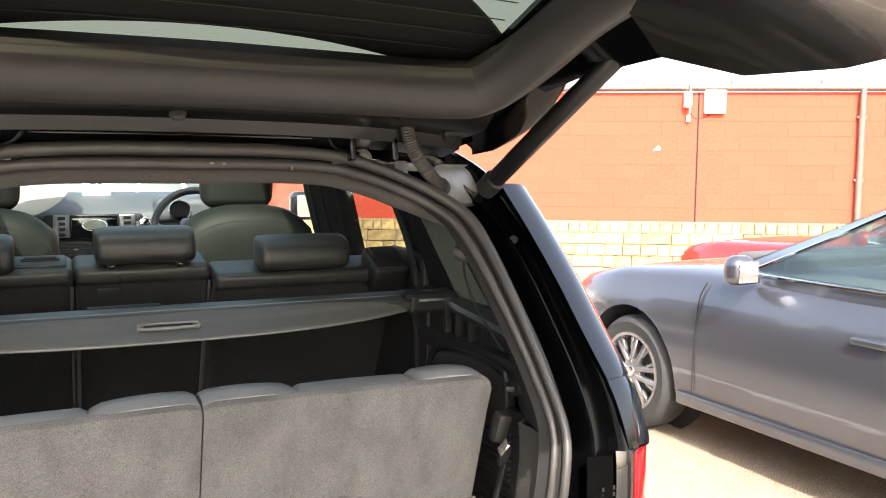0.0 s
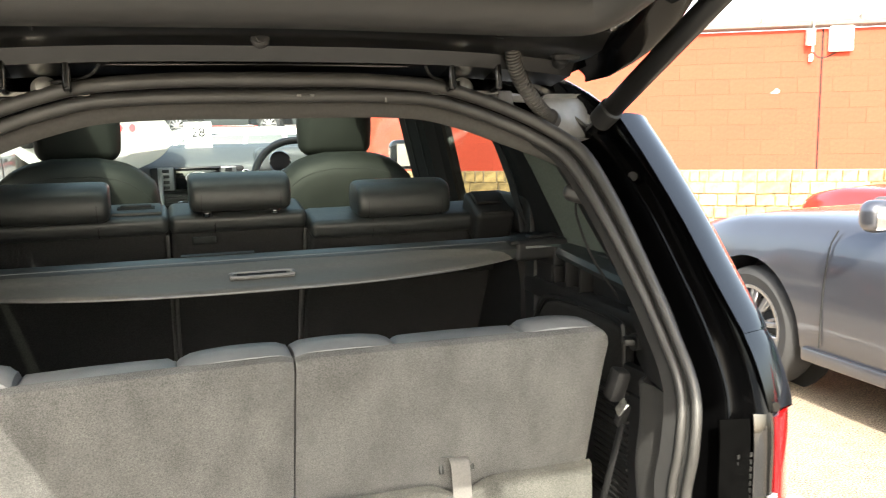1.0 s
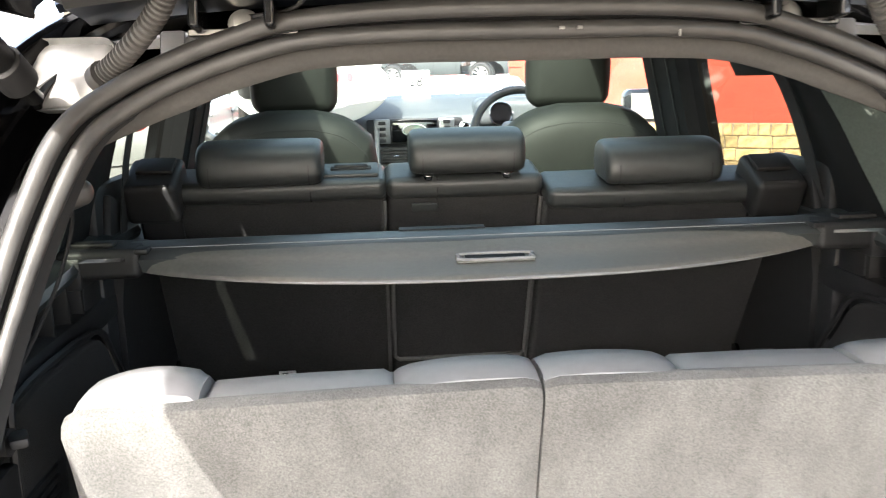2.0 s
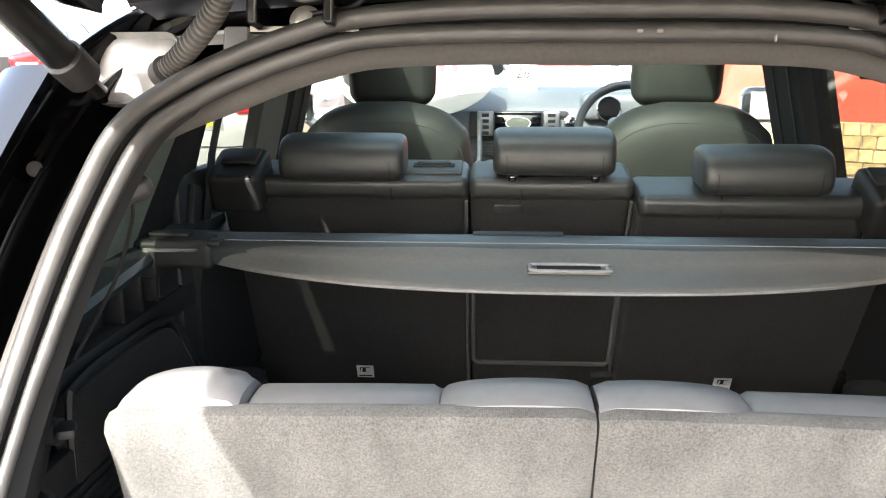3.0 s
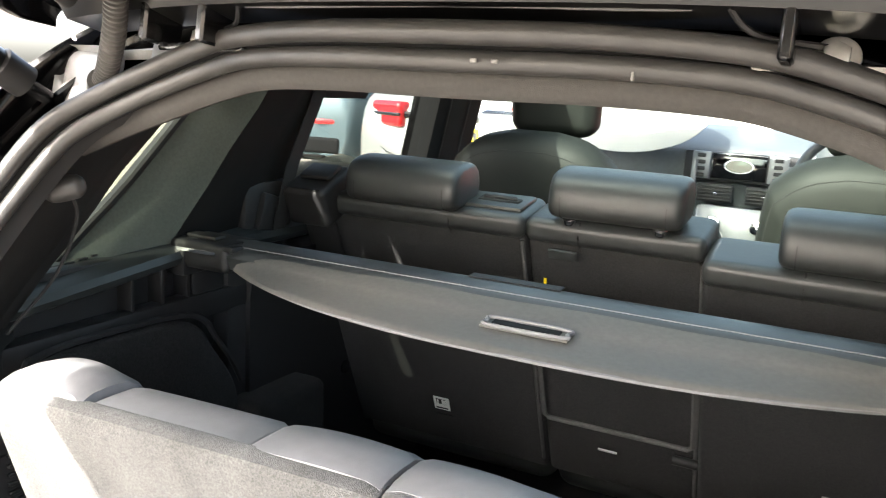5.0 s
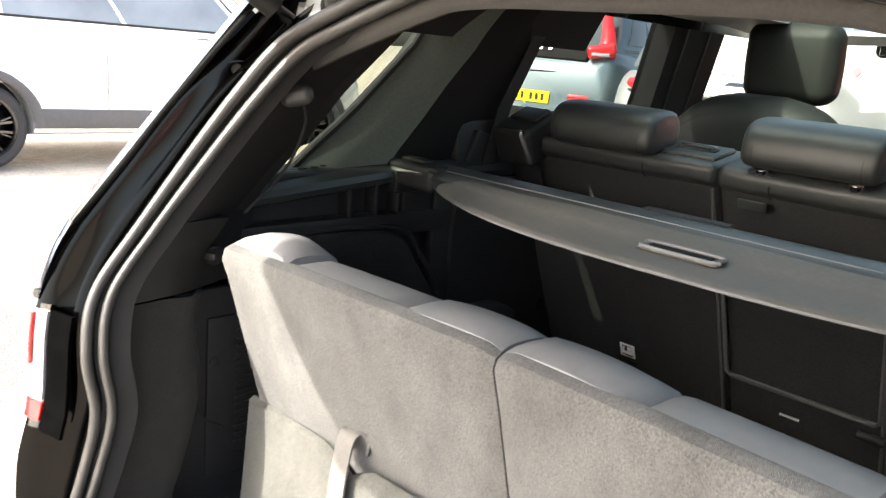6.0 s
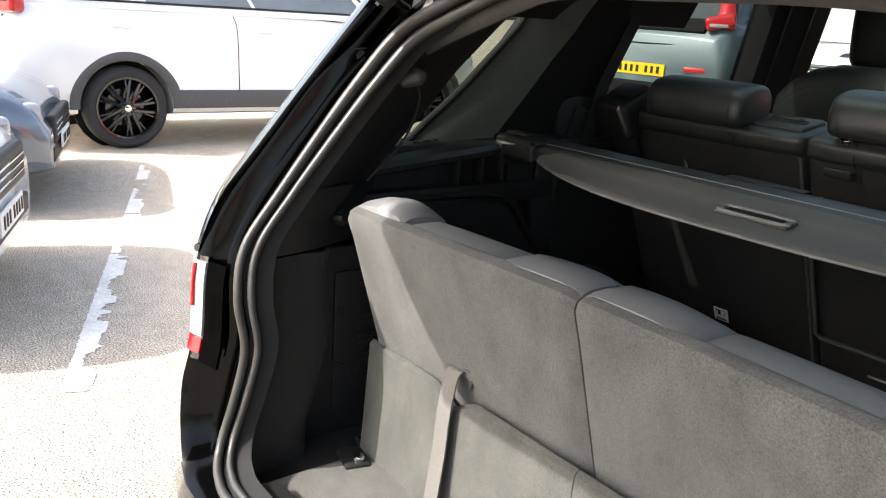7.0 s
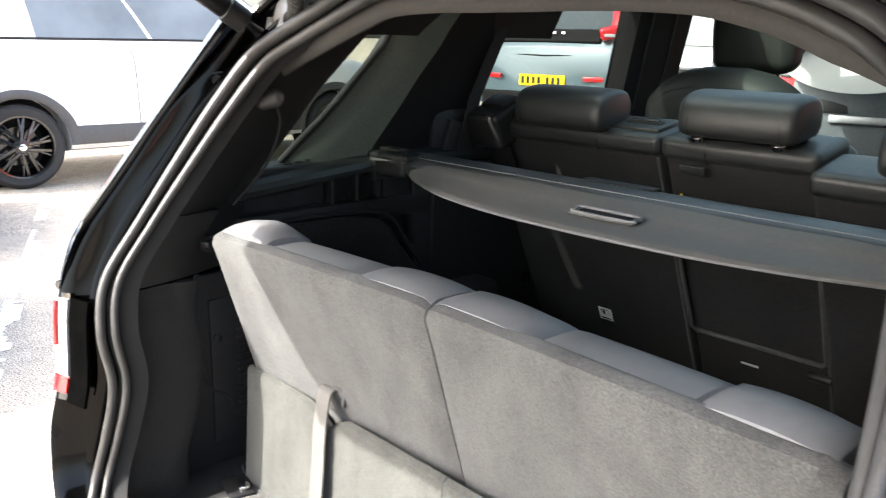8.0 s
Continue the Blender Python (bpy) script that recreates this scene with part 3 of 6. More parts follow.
    for z, xf in zip(ZS, XS):
        e = on_line(edge_line, max(0.63, z))
        stations = [(e.x, e.y + 0.012), (e.x + 0.035, e.y + 0.035), (min(xf, e.x + 0.09), e.y + 0.12), (xf - 0.03, 0.05), (xf, 0.35), (xf, 1.0), (xf, 2.0), (xf, 2.9), (xf - 0.02, 3.35),
                    (xf - 0.10, 3.72), (xf - 0.30, 3.98), (0.30, 4.08), (0.0, 4.10)]
        rows.append([Vector((side * x, y, z)) for x, y in stations])
    rows = [list(smooth_line(r, 4)) for r in rows]
    flank = part("flank", thick(grid(rows), 0.012), PAINT_BLACK, suv, "glossy black bodywork")
    for wy in (0.47, 3.21):
        cut(flank, bm_cyl(0.41, 0.9, (side * 0.95, wy, 0.36), (0, 90, 0), 40))
        arch = [(side * 0.925, wy + 0.415 * math.cos(a), 0.36 + 0.415 * math.sin(a)) for a in np.linspace(-0.25, math.pi + 0.25, 28)]
        part("wheel_arch", tube(arch, 0.035, 8, flat=0.6, up=(1, 0, 0)), CLADDING, suv)
        wheel(suv, (side * 0.82, wy, 0.365), side, 0.365, 0.235, 0.245, 5, ALLOY)
    # tail lamp: black housing face inside, clear and red lens that wraps round the corner
    lamp = []
    for i in range(9):
        z = 0.80 + 0.19 * i / 8
        e = on_line(edge_line, max(z, 0.66))
        lamp.append([Vector((side * (e.x + dx), e.y + dy, z)) for dx, dy in ((-0.028, 0.016), (-0.014, 0.008), (0.0, 0.008), (0.022, 0.018), (0.06, 0.05), (0.11, 0.11), (0.13, 0.17))])
    tail = part("tail_lamp", thick(grid(lamp), 0.012), DARK_LENS, suv, "wrap-round tail lamp with red and clear lens")
    inner = ((-0.034, 0.010), (-0.016, 0.003), (0.0, 0.001), (0.023, 0.011), (0.062, 0.043), (0.112, 0.102))
    if side > 0:
        bands = ((0.815, 0.862, CLEAR_LENS, ((-0.008, 0.002), (0.0, 0.001), (0.012, 0.006))),
                 (0.815, 0.982, RED_LENS, ((0.014, 0.007), (0.023, 0.011), (0.062, 0.043), (0.112, 0.102))))
    else:
        bands = ((0.815, 0.842, RED_LENS, inner), (0.846, 0.982, CLEAR_LENS, inner))
    for z0, z1, mat, way in bands:
        rows = []
        for i in range(5):
            z = z0 + (z1 - z0) * i / 4
            e = on_line(edge_line, z)
            rows.append([Vector((side * (e.x + dx), e.y + dy, z)) for dx, dy in way])
        part("lens", thick(grid(rows), 0.006), mat, tail, "red lamp lens" if mat is RED_LENS else "clear lamp lens")
    part("housing_face", thick(grid([[Vector((side * (on_line(edge_line, z).x - dx), on_line(edge_line, z).y + 0.004 + dy, z)) for dx, dy in ((0.037, 0.010), (0.085, 0.022))] for z in np.linspace(0.80, 0.985, 6)]), 0.006), HOUSING, tail, "black plastic lamp housing face")
    if side < 0:
        part("lens_stripe", tube([(-(on_line(edge_line, z).x - 0.012), on_line(edge_line, z).y - 0.001, z) for z in np.linspace(0.90, 0.978, 5)], 0.0035, 6), RED_LENS, tail, "narrow red stripe in the lens")
    part("housing_bolt", bm_cyl(0.006, 0.01, (side * 0.70, -0.362, 0.70), (90, 0, 0), 10), STEEL, tail)
    if side > 0:
        part("vent_mesh", join(*[bm_box((0.004, 0.003, 0.007), (0.655 + 0.008 * a, -0.333, 0.83 + 0.012 * b), (0, 0, 0)) for a in range(4) for b in range(9)]), PLASTIC_GREY, tail, "perforated grey vent in the housing", smooth=False)
    part("pillar_cap", tube(smooth_line([(side * 0.722, -0.335, 1.0), (side * 0.73, -0.32, 0.998), (side * 0.80, -0.25, 0.995), (side * 0.86, -0.1, 0.99)], 5), 0.008, 8), PAINT_BLACK, suv)
    # inside face of the rear pillar: a deep moulding that stands inward of the quarter glass, then the lower cover, felt lining, black side panel
    rows = []
    for i in range(15):
        z = 1.125 + 0.375 * i / 14
        s = on_line(seal_line, z)
        lip = Vector((x_in(z) - 0.095, y_cover_lip(z), z))
        a = Vector((s.x - 0.004, s.y + 0.033, z))
        m = a.lerp(lip, 0.5) + Vector((-0.006, 0.0, 0))
        end = Vector((x_in(z) + 0.022, y_cover_lip(z) - 0.055, z))
        rows.append([Vector((side * v.x, v.y, v.z)) for v in smooth_line([a, a.lerp(m, 0.5) + Vector((-0.004, 0, 0)), m, lip + Vector((-0.003, -0.016, 0)), lip, lip + Vector((0.012, 0.003, 0)), end], 3)])
    part("pillar_cover", thick(grid(rows), 0.008), PLASTIC_GREY, suv, "charcoal plastic rear pillar cover")
    rows = []
    for i in range(5):
        z = 1.005 + 0.118 * i / 4
        s = on_line(seal_line, z)
        rows.append([Vector((side * x, y, z)) for x, y in ((s.x - 0.004, s.y + 0.035), (s.x + 0.0, s.y + 0.08), (0.615, s.y + 0.15), (0.64, -0.09), (0.672, -0.02), (0.70, 0.02))])
    part("pillar_cover", thick(grid(rows), 0.006), PLASTIC_GREY, suv, "charcoal plastic lower pillar cover")
    rows = []
    for i in range(19):
        z = 0.58 + 0.42 * i / 18
        s = on_line(seal_line, max(z, 0.66))
        k = 0.02 * math.sin((z - 0.58) * 6.5)
        rows.append(smooth_line([Vector((side * x, y, z)) for x, y in ((s.x - 0.004, s.y + 0.032), (s.x + 0.002, s.y + 0.07), (s.x + 0.012 - k * 0.5, s.y + 0.12), (0.605 - k * 0.4, s.y + 0.160), (0.625, s.y + 0.182), (0.645, s.y + 0.19))], 4))
    part("side_lining", thick(grid(rows), 0.008), CARPET_TRIM, suv, "charcoal felt lining beside the load bay")
    part("side_panel", join(bm_box((0.02, 0.30, 0.40), (side * 0.658, 0.0, 0.79), (0, 0, 0), 0.004), bm_box((0.012, 0.22, 0.30), (side * 0.648, 0.02, 0.79), (0, 0, 0), 0.005)), PLASTIC, suv, "black plastic side panel with clips")
    part("panel_clip", bm_cyl(0.010, 0.008, (side * 0.643, -0.076, 0.86), (0, 90, 0), 16, bevel=0.002), PLASTIC_GREY, suv)
    part("panel_groove", tube(smooth_line([(side * 0.643, -0.115, 0.96), (side * 0.643, -0.108, 0.80), (side * 0.643, -0.09, 0.755), (side * 0.643, -0.06, 0.735), (side * 0.643, -0.045, 0.69), (side * 0.643, -0.02, 0.675), (side * 0.643, 0.05, 0.67)], 6), 0.003, 5), PLASTIC_GREY, suv)
    part("panel_clip", bm_cyl(0.006, 0.006, (side * 0.594, -0.17, 0.90), (0, 90, 0), 12), PLASTIC, suv)
    part("speaker_grille", join(*[bm_box((0.006, 0.13, 0.006), (side * 0.640, 0.03, 0.70 + 0.014 * k), (0, 0, 0), 0.001, 1) for k in range(18)]), PLASTIC_GREY, suv, "ribbed black speaker grille")
    # felt side panel with its seam, column and step, upper side wall with pockets, ledge
    face = smooth_line([(0.0, 0.60, 0), (0.0, 0.80, 0), (0.0, 1.02, 0), (0.03, 1.056, 0), (0.16, 1.060, 0), (0.30, 1.052, 0), (0.352, 1.030, 0), (0.385, 0.985, 0), (0.435, 0.915, 0), (0.455, 0.84, 0), (0.455, 0.60, 0)], 4)
    into = Matrix(((0, 0, 1, 0.645 if side > 0 else -0.675), (1, 0, 0, 0), (0, 1, 0, 0), (0, 0, 0, 1)))
    felt = prism([(v.x, v.y) for v in face], 0.03, into)
    bmesh.ops.bevel(felt, geom=[e for e in felt.edges if len(e.link_faces) == 2 and e.calc_face_angle(0) > 0.9], offset=0.008, segments=3, profile=0.5, affect="EDGES")
    part("side_felt", felt, CARPET_DARK, suv, "black felt panel beside the load bay")
    part("felt_seam", tube([(side * 0.652, v.x * 1.03 + 0.004, v.y + 0.010) for v in face[6:-6]], 0.006, 6), PLASTIC, suv)
    part("side_column", join(bm_box((0.05, 0.20, 0.56), (side * 0.695, 0.55, 0.86), (0, 0, 0), 0.012), bm_box((0.04, 0.72, 0.05), (side * 0.688, 0.30, 1.060), (0, 0, 0), 0.010)), PLASTIC, suv)
    part("side_step", cushion(0.11, 0.22, 0.28, (side * 0.640, 0.56, 0.715), (0, 0, 0), 0.025, 0.004), CARPET_DARK, suv)
    part("side_wall", join(bm_box((0.03, 0.62, 0.21), (side * 0.722, 0.30, 1.065), (0, 0, 0), 0.006), bm_box((0.045, 0.085, 0.12), (side * 0.697, 0.405, 1.10), (0, 0, 0), 0.008)), PLASTIC, suv)
    for y in (0.226, 0.292, 0.352):
        part("pocket_rib", bm_box((0.036, 0.010, 0.085), (side * 0.692, y, 1.108 + 0.03 * y), (0, 0, 0), 0.004, 2), PLASTIC_GREY, suv)
    rows = [[Vector((side * x, y, z + 0.085 * min(max(y, 0), 0.36) - 0.008)) for x, z in ((0.705, 1.122), (0.684, 1.122), (0.672, 1.128), (0.668, 1.139), (0.674, 1.150), (0.69, 1.156), (0.72, 1.160), (0.775, 1.170))] for y in np.linspace(-0.03, 0.70, 15)]
    ledge = part("side_ledge", thick(grid(rows), 0.006), LEDGE, suv, "charcoal plastic ledge under the quarter window")
    for k in range(7):
        y = 0.10 + 0.026 * k
        part("ledge_slot", bm_box((0.006, 0.018, 0.003), (side * 0.735, y, 1.158 + 0.085 * y), (0, 0, 0)), GAP, ledge, smooth=False)
    part("cover_socket", bm_box((0.05, 0.11, 0.05), (side * 0.69, 0.385, 1.150), (0, 0, 0), 0.008), PLASTIC, suv)
    ring = part("tie_down_base", bm_box((0.05, 0.045, 0.012), (side * 0.560, -0.052, 0.602), (0, 0, side * 20), 0.005), GAP, suv)
    part("tie_down_ring", tube(smooth_line([(side * 0.575, -0.06, 0.610), (side * 0.562, -0.07, 0.616), (side * 0.545, -0.055, 0.616), (side * 0.552, -0.038, 0.612)], 5), 0.0035, 8), CHROME, ring, "chrome tie-down loop")
    part("tie_down_bolt", bm_cyl(0.009, 0.010, (side * 0.560, -0.050, 0.612), (0, 0, 0), 14, bevel=0.002), CHROME, ring)
    # coat hook, belt cord, latch on the lower cover
    hook = part("coat_hook", cushion(0.050, 0.024, 0.030, (side * 0.546, 0.000, 1.323), (0, side * 14, side * -42), 0.0115, 0.002), HOOK_GREY, suv, "rounded grey coat hook")
    part("hook_neck", bm_cyl(0.011, 0.05, (side * 0.560, 0.012, 1.322), (0, 90, side * 35), 12), PLASTIC, hook)
    part("belt_cord", tube(smooth_line([(side * 0.552, 0.016, 1.316), (side * 0.562, 0.030, 1.275), (side * 0.585, 0.012, 1.20), (side * 0.612, -0.045, 1.125)], 8), 0.0026, 6), PLASTIC, suv)
    part("belt_strap", thick(grid([[(side * (x_in(z) - 0.101), y_cover_lip(z) - w, z), (side * (x_in(z) - 0.099), y_cover_lip(z) - 0.004, z)] for z, w in ((1.305, 0.018), (1.27, 0.024), (1.22, 0.018), (1.17, 0.012), (1.135, 0.007))]), 0.002), WEBBING, suv, "grey belt strap")
    part("latch_hook", join(bm_box((0.02, 0.035, 0.012), (side * 0.595, -0.105, 1.065), (0, 0, side * -25), 0.004), bm_cyl(0.016, 0.012, (side * 0.612, -0.10, 1.06), (0, 90, 0), 14)), PLASTIC, suv)
    # load floor fittings
    ring = part("tie_down", bm_box((0.075, 0.05, 0.012), (side * 0.520, -0.110, 0.602), (0, 0, side * 15), 0.004), PLASTIC, suv, "tie-down fitting with bright bolt")
    part("bolt", bm_cyl(0.012, 0.012, (side * 0.505, -0.107, 0.611), (0, 0, 0), 16, bevel=0.003), CHROME, ring)
    if side > 0:
        part("belt_anchor", join(bm_box((0.03, 0.035, 0.06), (side * 0.575, -0.10, 0.985), (10, side * 12, 0), 0.008), bm_box((0.018, 0.018, 0.05), (side * 0.575, -0.12, 0.935), (25, 0, 0), 0.005)), PLASTIC, suv, "black belt buckle on a stalk")
        part("belt_tongue", bm_box((0.006, 0.022, 0.035), (side * 0.565, -0.135, 0.955), (35, side * 15, 0), 0.002, 1), CHROME, suv)
        part("floor_belt", tube(smooth_line([(side * 0.575, -0.12, 0.92), (side * 0.56, -0.115, 0.85), (side * 0.555, -0.09, 0.76), (side * 0.565, -0.05, 0.66)], 6), 0.014, 8, flat=0.25), PLASTIC, suv, "black belt hanging beside the seat")
    # hinge with its bolts, corrugated cable hose, lift strut
    hinge = part("gate_hinge", join(bm_box((0.012, 0.06, 0.075), (side * 0.300, 0.015, 1.545), (-8, 0, 0), 0.003, 1), bm_box((0.012, 0.06, 0.075), (side * 0.385, 0.015, 1.545), (-8, 0, 0), 0.003, 1),
                                    bm_box((0.095, 0.012, 0.014), (side * 0.3425, 0.01, 1.575), (0, 0, 0), 0.002, 1), bm_box((0.13, 0.05, 0.010), (side * 0.335, 0.045, 1.508), (0, 0, 0), 0.002, 1)), METAL_BLACK, suv, "black steel tailgate hinge")
    part("hinge_washer", bm_cyl(0.019, 0.004, (side * 0.335, 0.030, 1.517), (70, 0, 0), 20, bevel=0.001), STEEL, hinge)
    part("hinge_bolt", bm_cyl(0.012, 0.016, (side * 0.335, 0.026, 1.518), (70, 0, 0), 6, bevel=0.002), STEEL, hinge)
    # added plates: white reflections on the black frame, put in as pale colour
    for x, wide, tall in ((0.424, 0.030, 0.046), (0.386, 0.020, 0.040)):
        part("glare_plate", bm_box((wide, 0.006, tall), (side * x, 0.047, 1.490), (-14, 0, side * 4), 0.004, 2), GLARE_PALE, suv, "added pale plate for a bright reflection in the rain channel")
    part("hinge_bolt", bm_cyl(0.009, 0.014, (side * 0.335, -0.02, 1.585), (70, 0, 0), 12, bevel=0.002), STEEL, hinge)
    hose = smooth_line([(side * 0.395, -0.05, 1.60), (side * 0.400, -0.04, 1.565), (side * 0.425, -0.02, 1.525), (side * 0.470, 0.01, 1.485), (side * 0.508, 0.032, 1.458)], 34)
    part("cable_hose", tube(hose, 0.013, 14, radii=[0.0128 + 0.0014 * math.copysign(1, math.sin(i * 1.57 + 0.4)) for i in range(len(hose))]), HOSE, suv, "corrugated rubber cable hose")
    # the sunlit glare on the black paint here is in the plate's pale colour
    plate = part("hose_plate", bm_box((0.11, 0.010, 0.085), (side * 0.540, 0.036, 1.462), (-12, 0, side * 6), 0.016, 3), GLARE_PALE, suv, "moulding round the cable hose, coloured pale for glare on black paint")
    part("hose_collar", tube([(side * 0.500, 0.026, 1.462), (side * 0.510, 0.034, 1.456)], 0.019, 16), HOSE, plate)
    a, b = Vector((side * 0.574, -0.002, 1.440)), Vector((side * 0.640, -0.43, 1.722))
    strut = part("lift_strut", tube([a.lerp(b, k) for k in (0.13, 0.14, 0.98, 0.99)], 0.019, 18, radii=[0.016, 0.019, 0.019, 0.016]), STRUT_MAT, suv, "black powered tailgate strut")
    part("strut_collar", tube([a.lerp(b, k) for k in (0.05, 0.055, 0.13, 0.135)], 0.022, 18, radii=[0.014, 0.0215, 0.0225, 0.019]), PLASTIC, strut)
    part("strut_joint", tube([a.lerp(b, k) for k in (-0.01, 0.06)], 0.010, 12), METAL_BLACK, strut)
    part("pillar_button", bm_cyl(0.009, 0.006, (side * 0.625, -0.06, 1.355), (70, 0, side * -25), 14, bevel=0.002), GAP, suv)
    # door mirror
    mir = part("door_mirror", cushion(0.20, 0.10, 0.14, (side * 0.955, 2.42, 1.32), (0, 0, 0), 0.035), PAINT_BLACK, suv)
    part("mirror_arm", bm_box((0.13, 0.05, 0.04), (side * 0.855, 2.44, 1.235), (0, side * -38, 0), 0.012), PAINT_BLACK, mir)
    part("mirror_glass", bm_box((0.16, 0.004, 0.105), (side * 0.955, 2.366, 1.32), (0, 0, 0), 0.0), CHROME, mir)

# ledge of the bumper, load sill, floor, roof, headliner
part("rear_bumper", thick(grid([[Vector((x, -0.385 - 0.05 * (1 - (x / 0.95) ** 4) * k + max(0, abs(x) - 0.66) * 1.1, z)) for x in np.linspace(-0.90, 0.90, 25)] for z, k in ((0.28, 0.3), (0.36, 0.7), (0.50, 1.0), (0.57, 0.9), (0.60, 0.6), (0.603, 0.0))]), 0.01), PAINT_BLACK, suv, "glossy black rear bumper")
part("load_sill", bm_box((0.98, 0.10, 0.03), (0, -0.33, 0.615), (0, 0, 0), 0.008), PLASTIC_GREY, suv)
part("load_floor", bm_box((1.46, 0.62, 0.03), (0, 0.005, 0.575), (0, 0, 0), 0.005), CARPET_DARK, suv, "charcoal carpeted load floor")
part("floor_carpet", bm_box((1.06, 0.27, 0.012), (0, -0.215, 0.597), (0, 0, 0), 0.004), CARPET_FLOOR, suv, "grey carpeted load floor flap")
part("cabin_floor", bm_box((1.40, 3.0, 0.04), (0, 1.50, 0.44), (0, 0, 0), 0.005), CARPET_DARK, suv, "black carpeted cabin floor")
part("under_tray", bm_box((1.70, 4.1, 0.05), (0, 1.75, 0.30), (0, 0, 0), 0.02), PLASTIC, suv)
roof_rows = []
for y, zc in ((0.075, 1.597), (0.12, 1.625), (0.5, 1.665), (1.2, 1.69), (1.7, 1.675), (1.98, 1.63)):
    w = 0.56 + 0.10 * min(1, (y - 0.05) / 0.4)
    roof_rows.append([Vector((x * w, y, zc - 0.05 * abs(x) ** 3.0)) for x in np.linspace(-1, 1, 15)])
def holed(bm, x, y0, y1):
    bmesh.ops.subdivide_edges(bm, edges=bm.edges[:], cuts=3, use_grid_fill=True)
    gone = [f for f in bm.faces if abs(f.calc_center_median().x) < x and y0 < f.calc_center_median().y < y1]
    bmesh.ops.delete(bm, geom=gone, context="FACES")
    return bm


roof_bm = grid(roof_rows)
pane_bm = roof_bm.copy()
part("roof", thick(holed(roof_bm, 0.46, 0.42, 1.72), 0.012), PAINT_BLACK, suv)
bmesh.ops.subdivide_edges(pane_bm, edges=pane_bm.edges[:], cuts=3, use_grid_fill=True)
bmesh.ops.delete(pane_bm, geom=[f for f in pane_bm.faces if not (abs(f.calc_center_median().x) < 0.46 and 0.42 < f.calc_center_median().y < 1.72)], context="FACES")
part("glass_roof", pane_bm, GLASS_ROOF, suv, "tinted panoramic roof glass")
for side in (1, -1):
    part("roof_rail", tube(smooth_line([(side * 0.60, 0.20, 1.60), (side * 0.605, 0.32, 1.655), (side * 0.61, 1.0, 1.68), (side * 0.60, 1.8, 1.64), (side * 0.60, 1.92, 1.60)], 6), 0.014, 8), PAINT_BLACK, suv)
    part("cant_rail", patch(lambda z: 0.42, lambda z: 2.02, 1.545, 1.63, lambda z: x_out(1.50) - (z - 1.5) * 0.35, side, 3, 8, 0.06), PAINT_BLACK, suv)
part("headliner", thick(holed(grid([[Vector((x * 0.62, y, z - 0.02 * abs(x) ** 3)) for x in np.linspace(-1, 1, 11)] for y, z in ((0.06, 1.512), (0.3, 1.55), (0.9, 1.58), (1.5, 1.58), (1.95, 1.555))]), 0.42, 0.45, 1.68), 0.012), HEADLINER_PALE, suv, "pale grey cloth headliner")
ws = [[Vector((x * w, y + 0.10 * (1 - x * x), z)) for x in np.linspace(-1, 1, 13)] for w, y, z in ((0.72, 2.98, 1.16), (0.68, 2.68, 1.405), (0.61, 1.97, 1.60))]
part("windscreen", grid(ws), GLASS, suv, "clear windscreen")
bon = [[Vector((x * w, y, z - 0.10 * abs(x) ** 3)) for x in np.linspace(-1, 1, 15)] for w, y, z in ((0.86, 2.80, 1.145), (0.88, 3.2, 1.135), (0.88, 3.6, 1.09), (0.84, 3.88, 1.03), (0.70, 4.05, 0.94))]
part("bonnet", thick(grid(bon), 0.01), PAINT_BLACK, suv)
part("grille", bm_box((0.80, 0.04, 0.22), (0, 4.085, 0.76), (0, 0, 0), 0.015), PLASTIC, suv)
for side in (1, -1):
    part("headlamp", cushion(0.28, 0.16, 0.14, (side * 0.70, 3.90, 0.88), (0, 0, side * -32), 0.03), CLEAR_LENS, suv)

mirror = part("interior_mirror", cushion(0.24, 0.045, 0.060, (-0.27, 2.06, 1.538), (8, 0, 10), 0.02), PLASTIC_DEEP, suv, "black interior mirror")
part("mirror_face", bm_box((0.21, 0.003, 0.045), (-0.267, 2.037, 1.537), (8, 0, 10), 0.001, 1), CHROME, mirror)
part("mirror_stalk", tube([(-0.20, 2.07, 1.55), (-0.10, 2.10, 1.565), (-0.02, 2.12, 1.572)], 0.010, 8), PLASTIC_DEEP, mirror)
part("sensor_housing", cushion(0.22, 0.12, 0.035, (-0.015, 2.02, 1.578), (-8, 0, 0), 0.015), PLASTIC_DEEP, suv, "black sensor housing at the top of the windscreen")

# ---- the raised tailgate ----
gate = thing("tailgate", "", "")
for key in ("label", "category"):
    if key in gate:
        del gate[key]
gate.parent = suv
GATE_LINE = [(0.04, 1.580, 0.52), (-0.02, 1.612, 0.575), (-0.15, 1.680, 0.612), (-0.30, 1.752, 0.632), (-0.45, 1.822, 0.645), (-0.53, 1.842, 0.65), (-0.62, 1.838, 0.65), (-0.80, 1.805, 0.655), (-0.96, 1.755, 0.67), (-1.04, 1.705, 0.655), (-1.055, 1.665, 0.62)]


def droop(x, y):
    """The gate's wrapped sides hang lower than its middle."""
    return abs(x) ** 7 * float(np.interp(-y, [0.2, 0.42, 0.72, 0.90, 1.05], [0.0, 0.10, 0.165, 0.085, 0.0]))


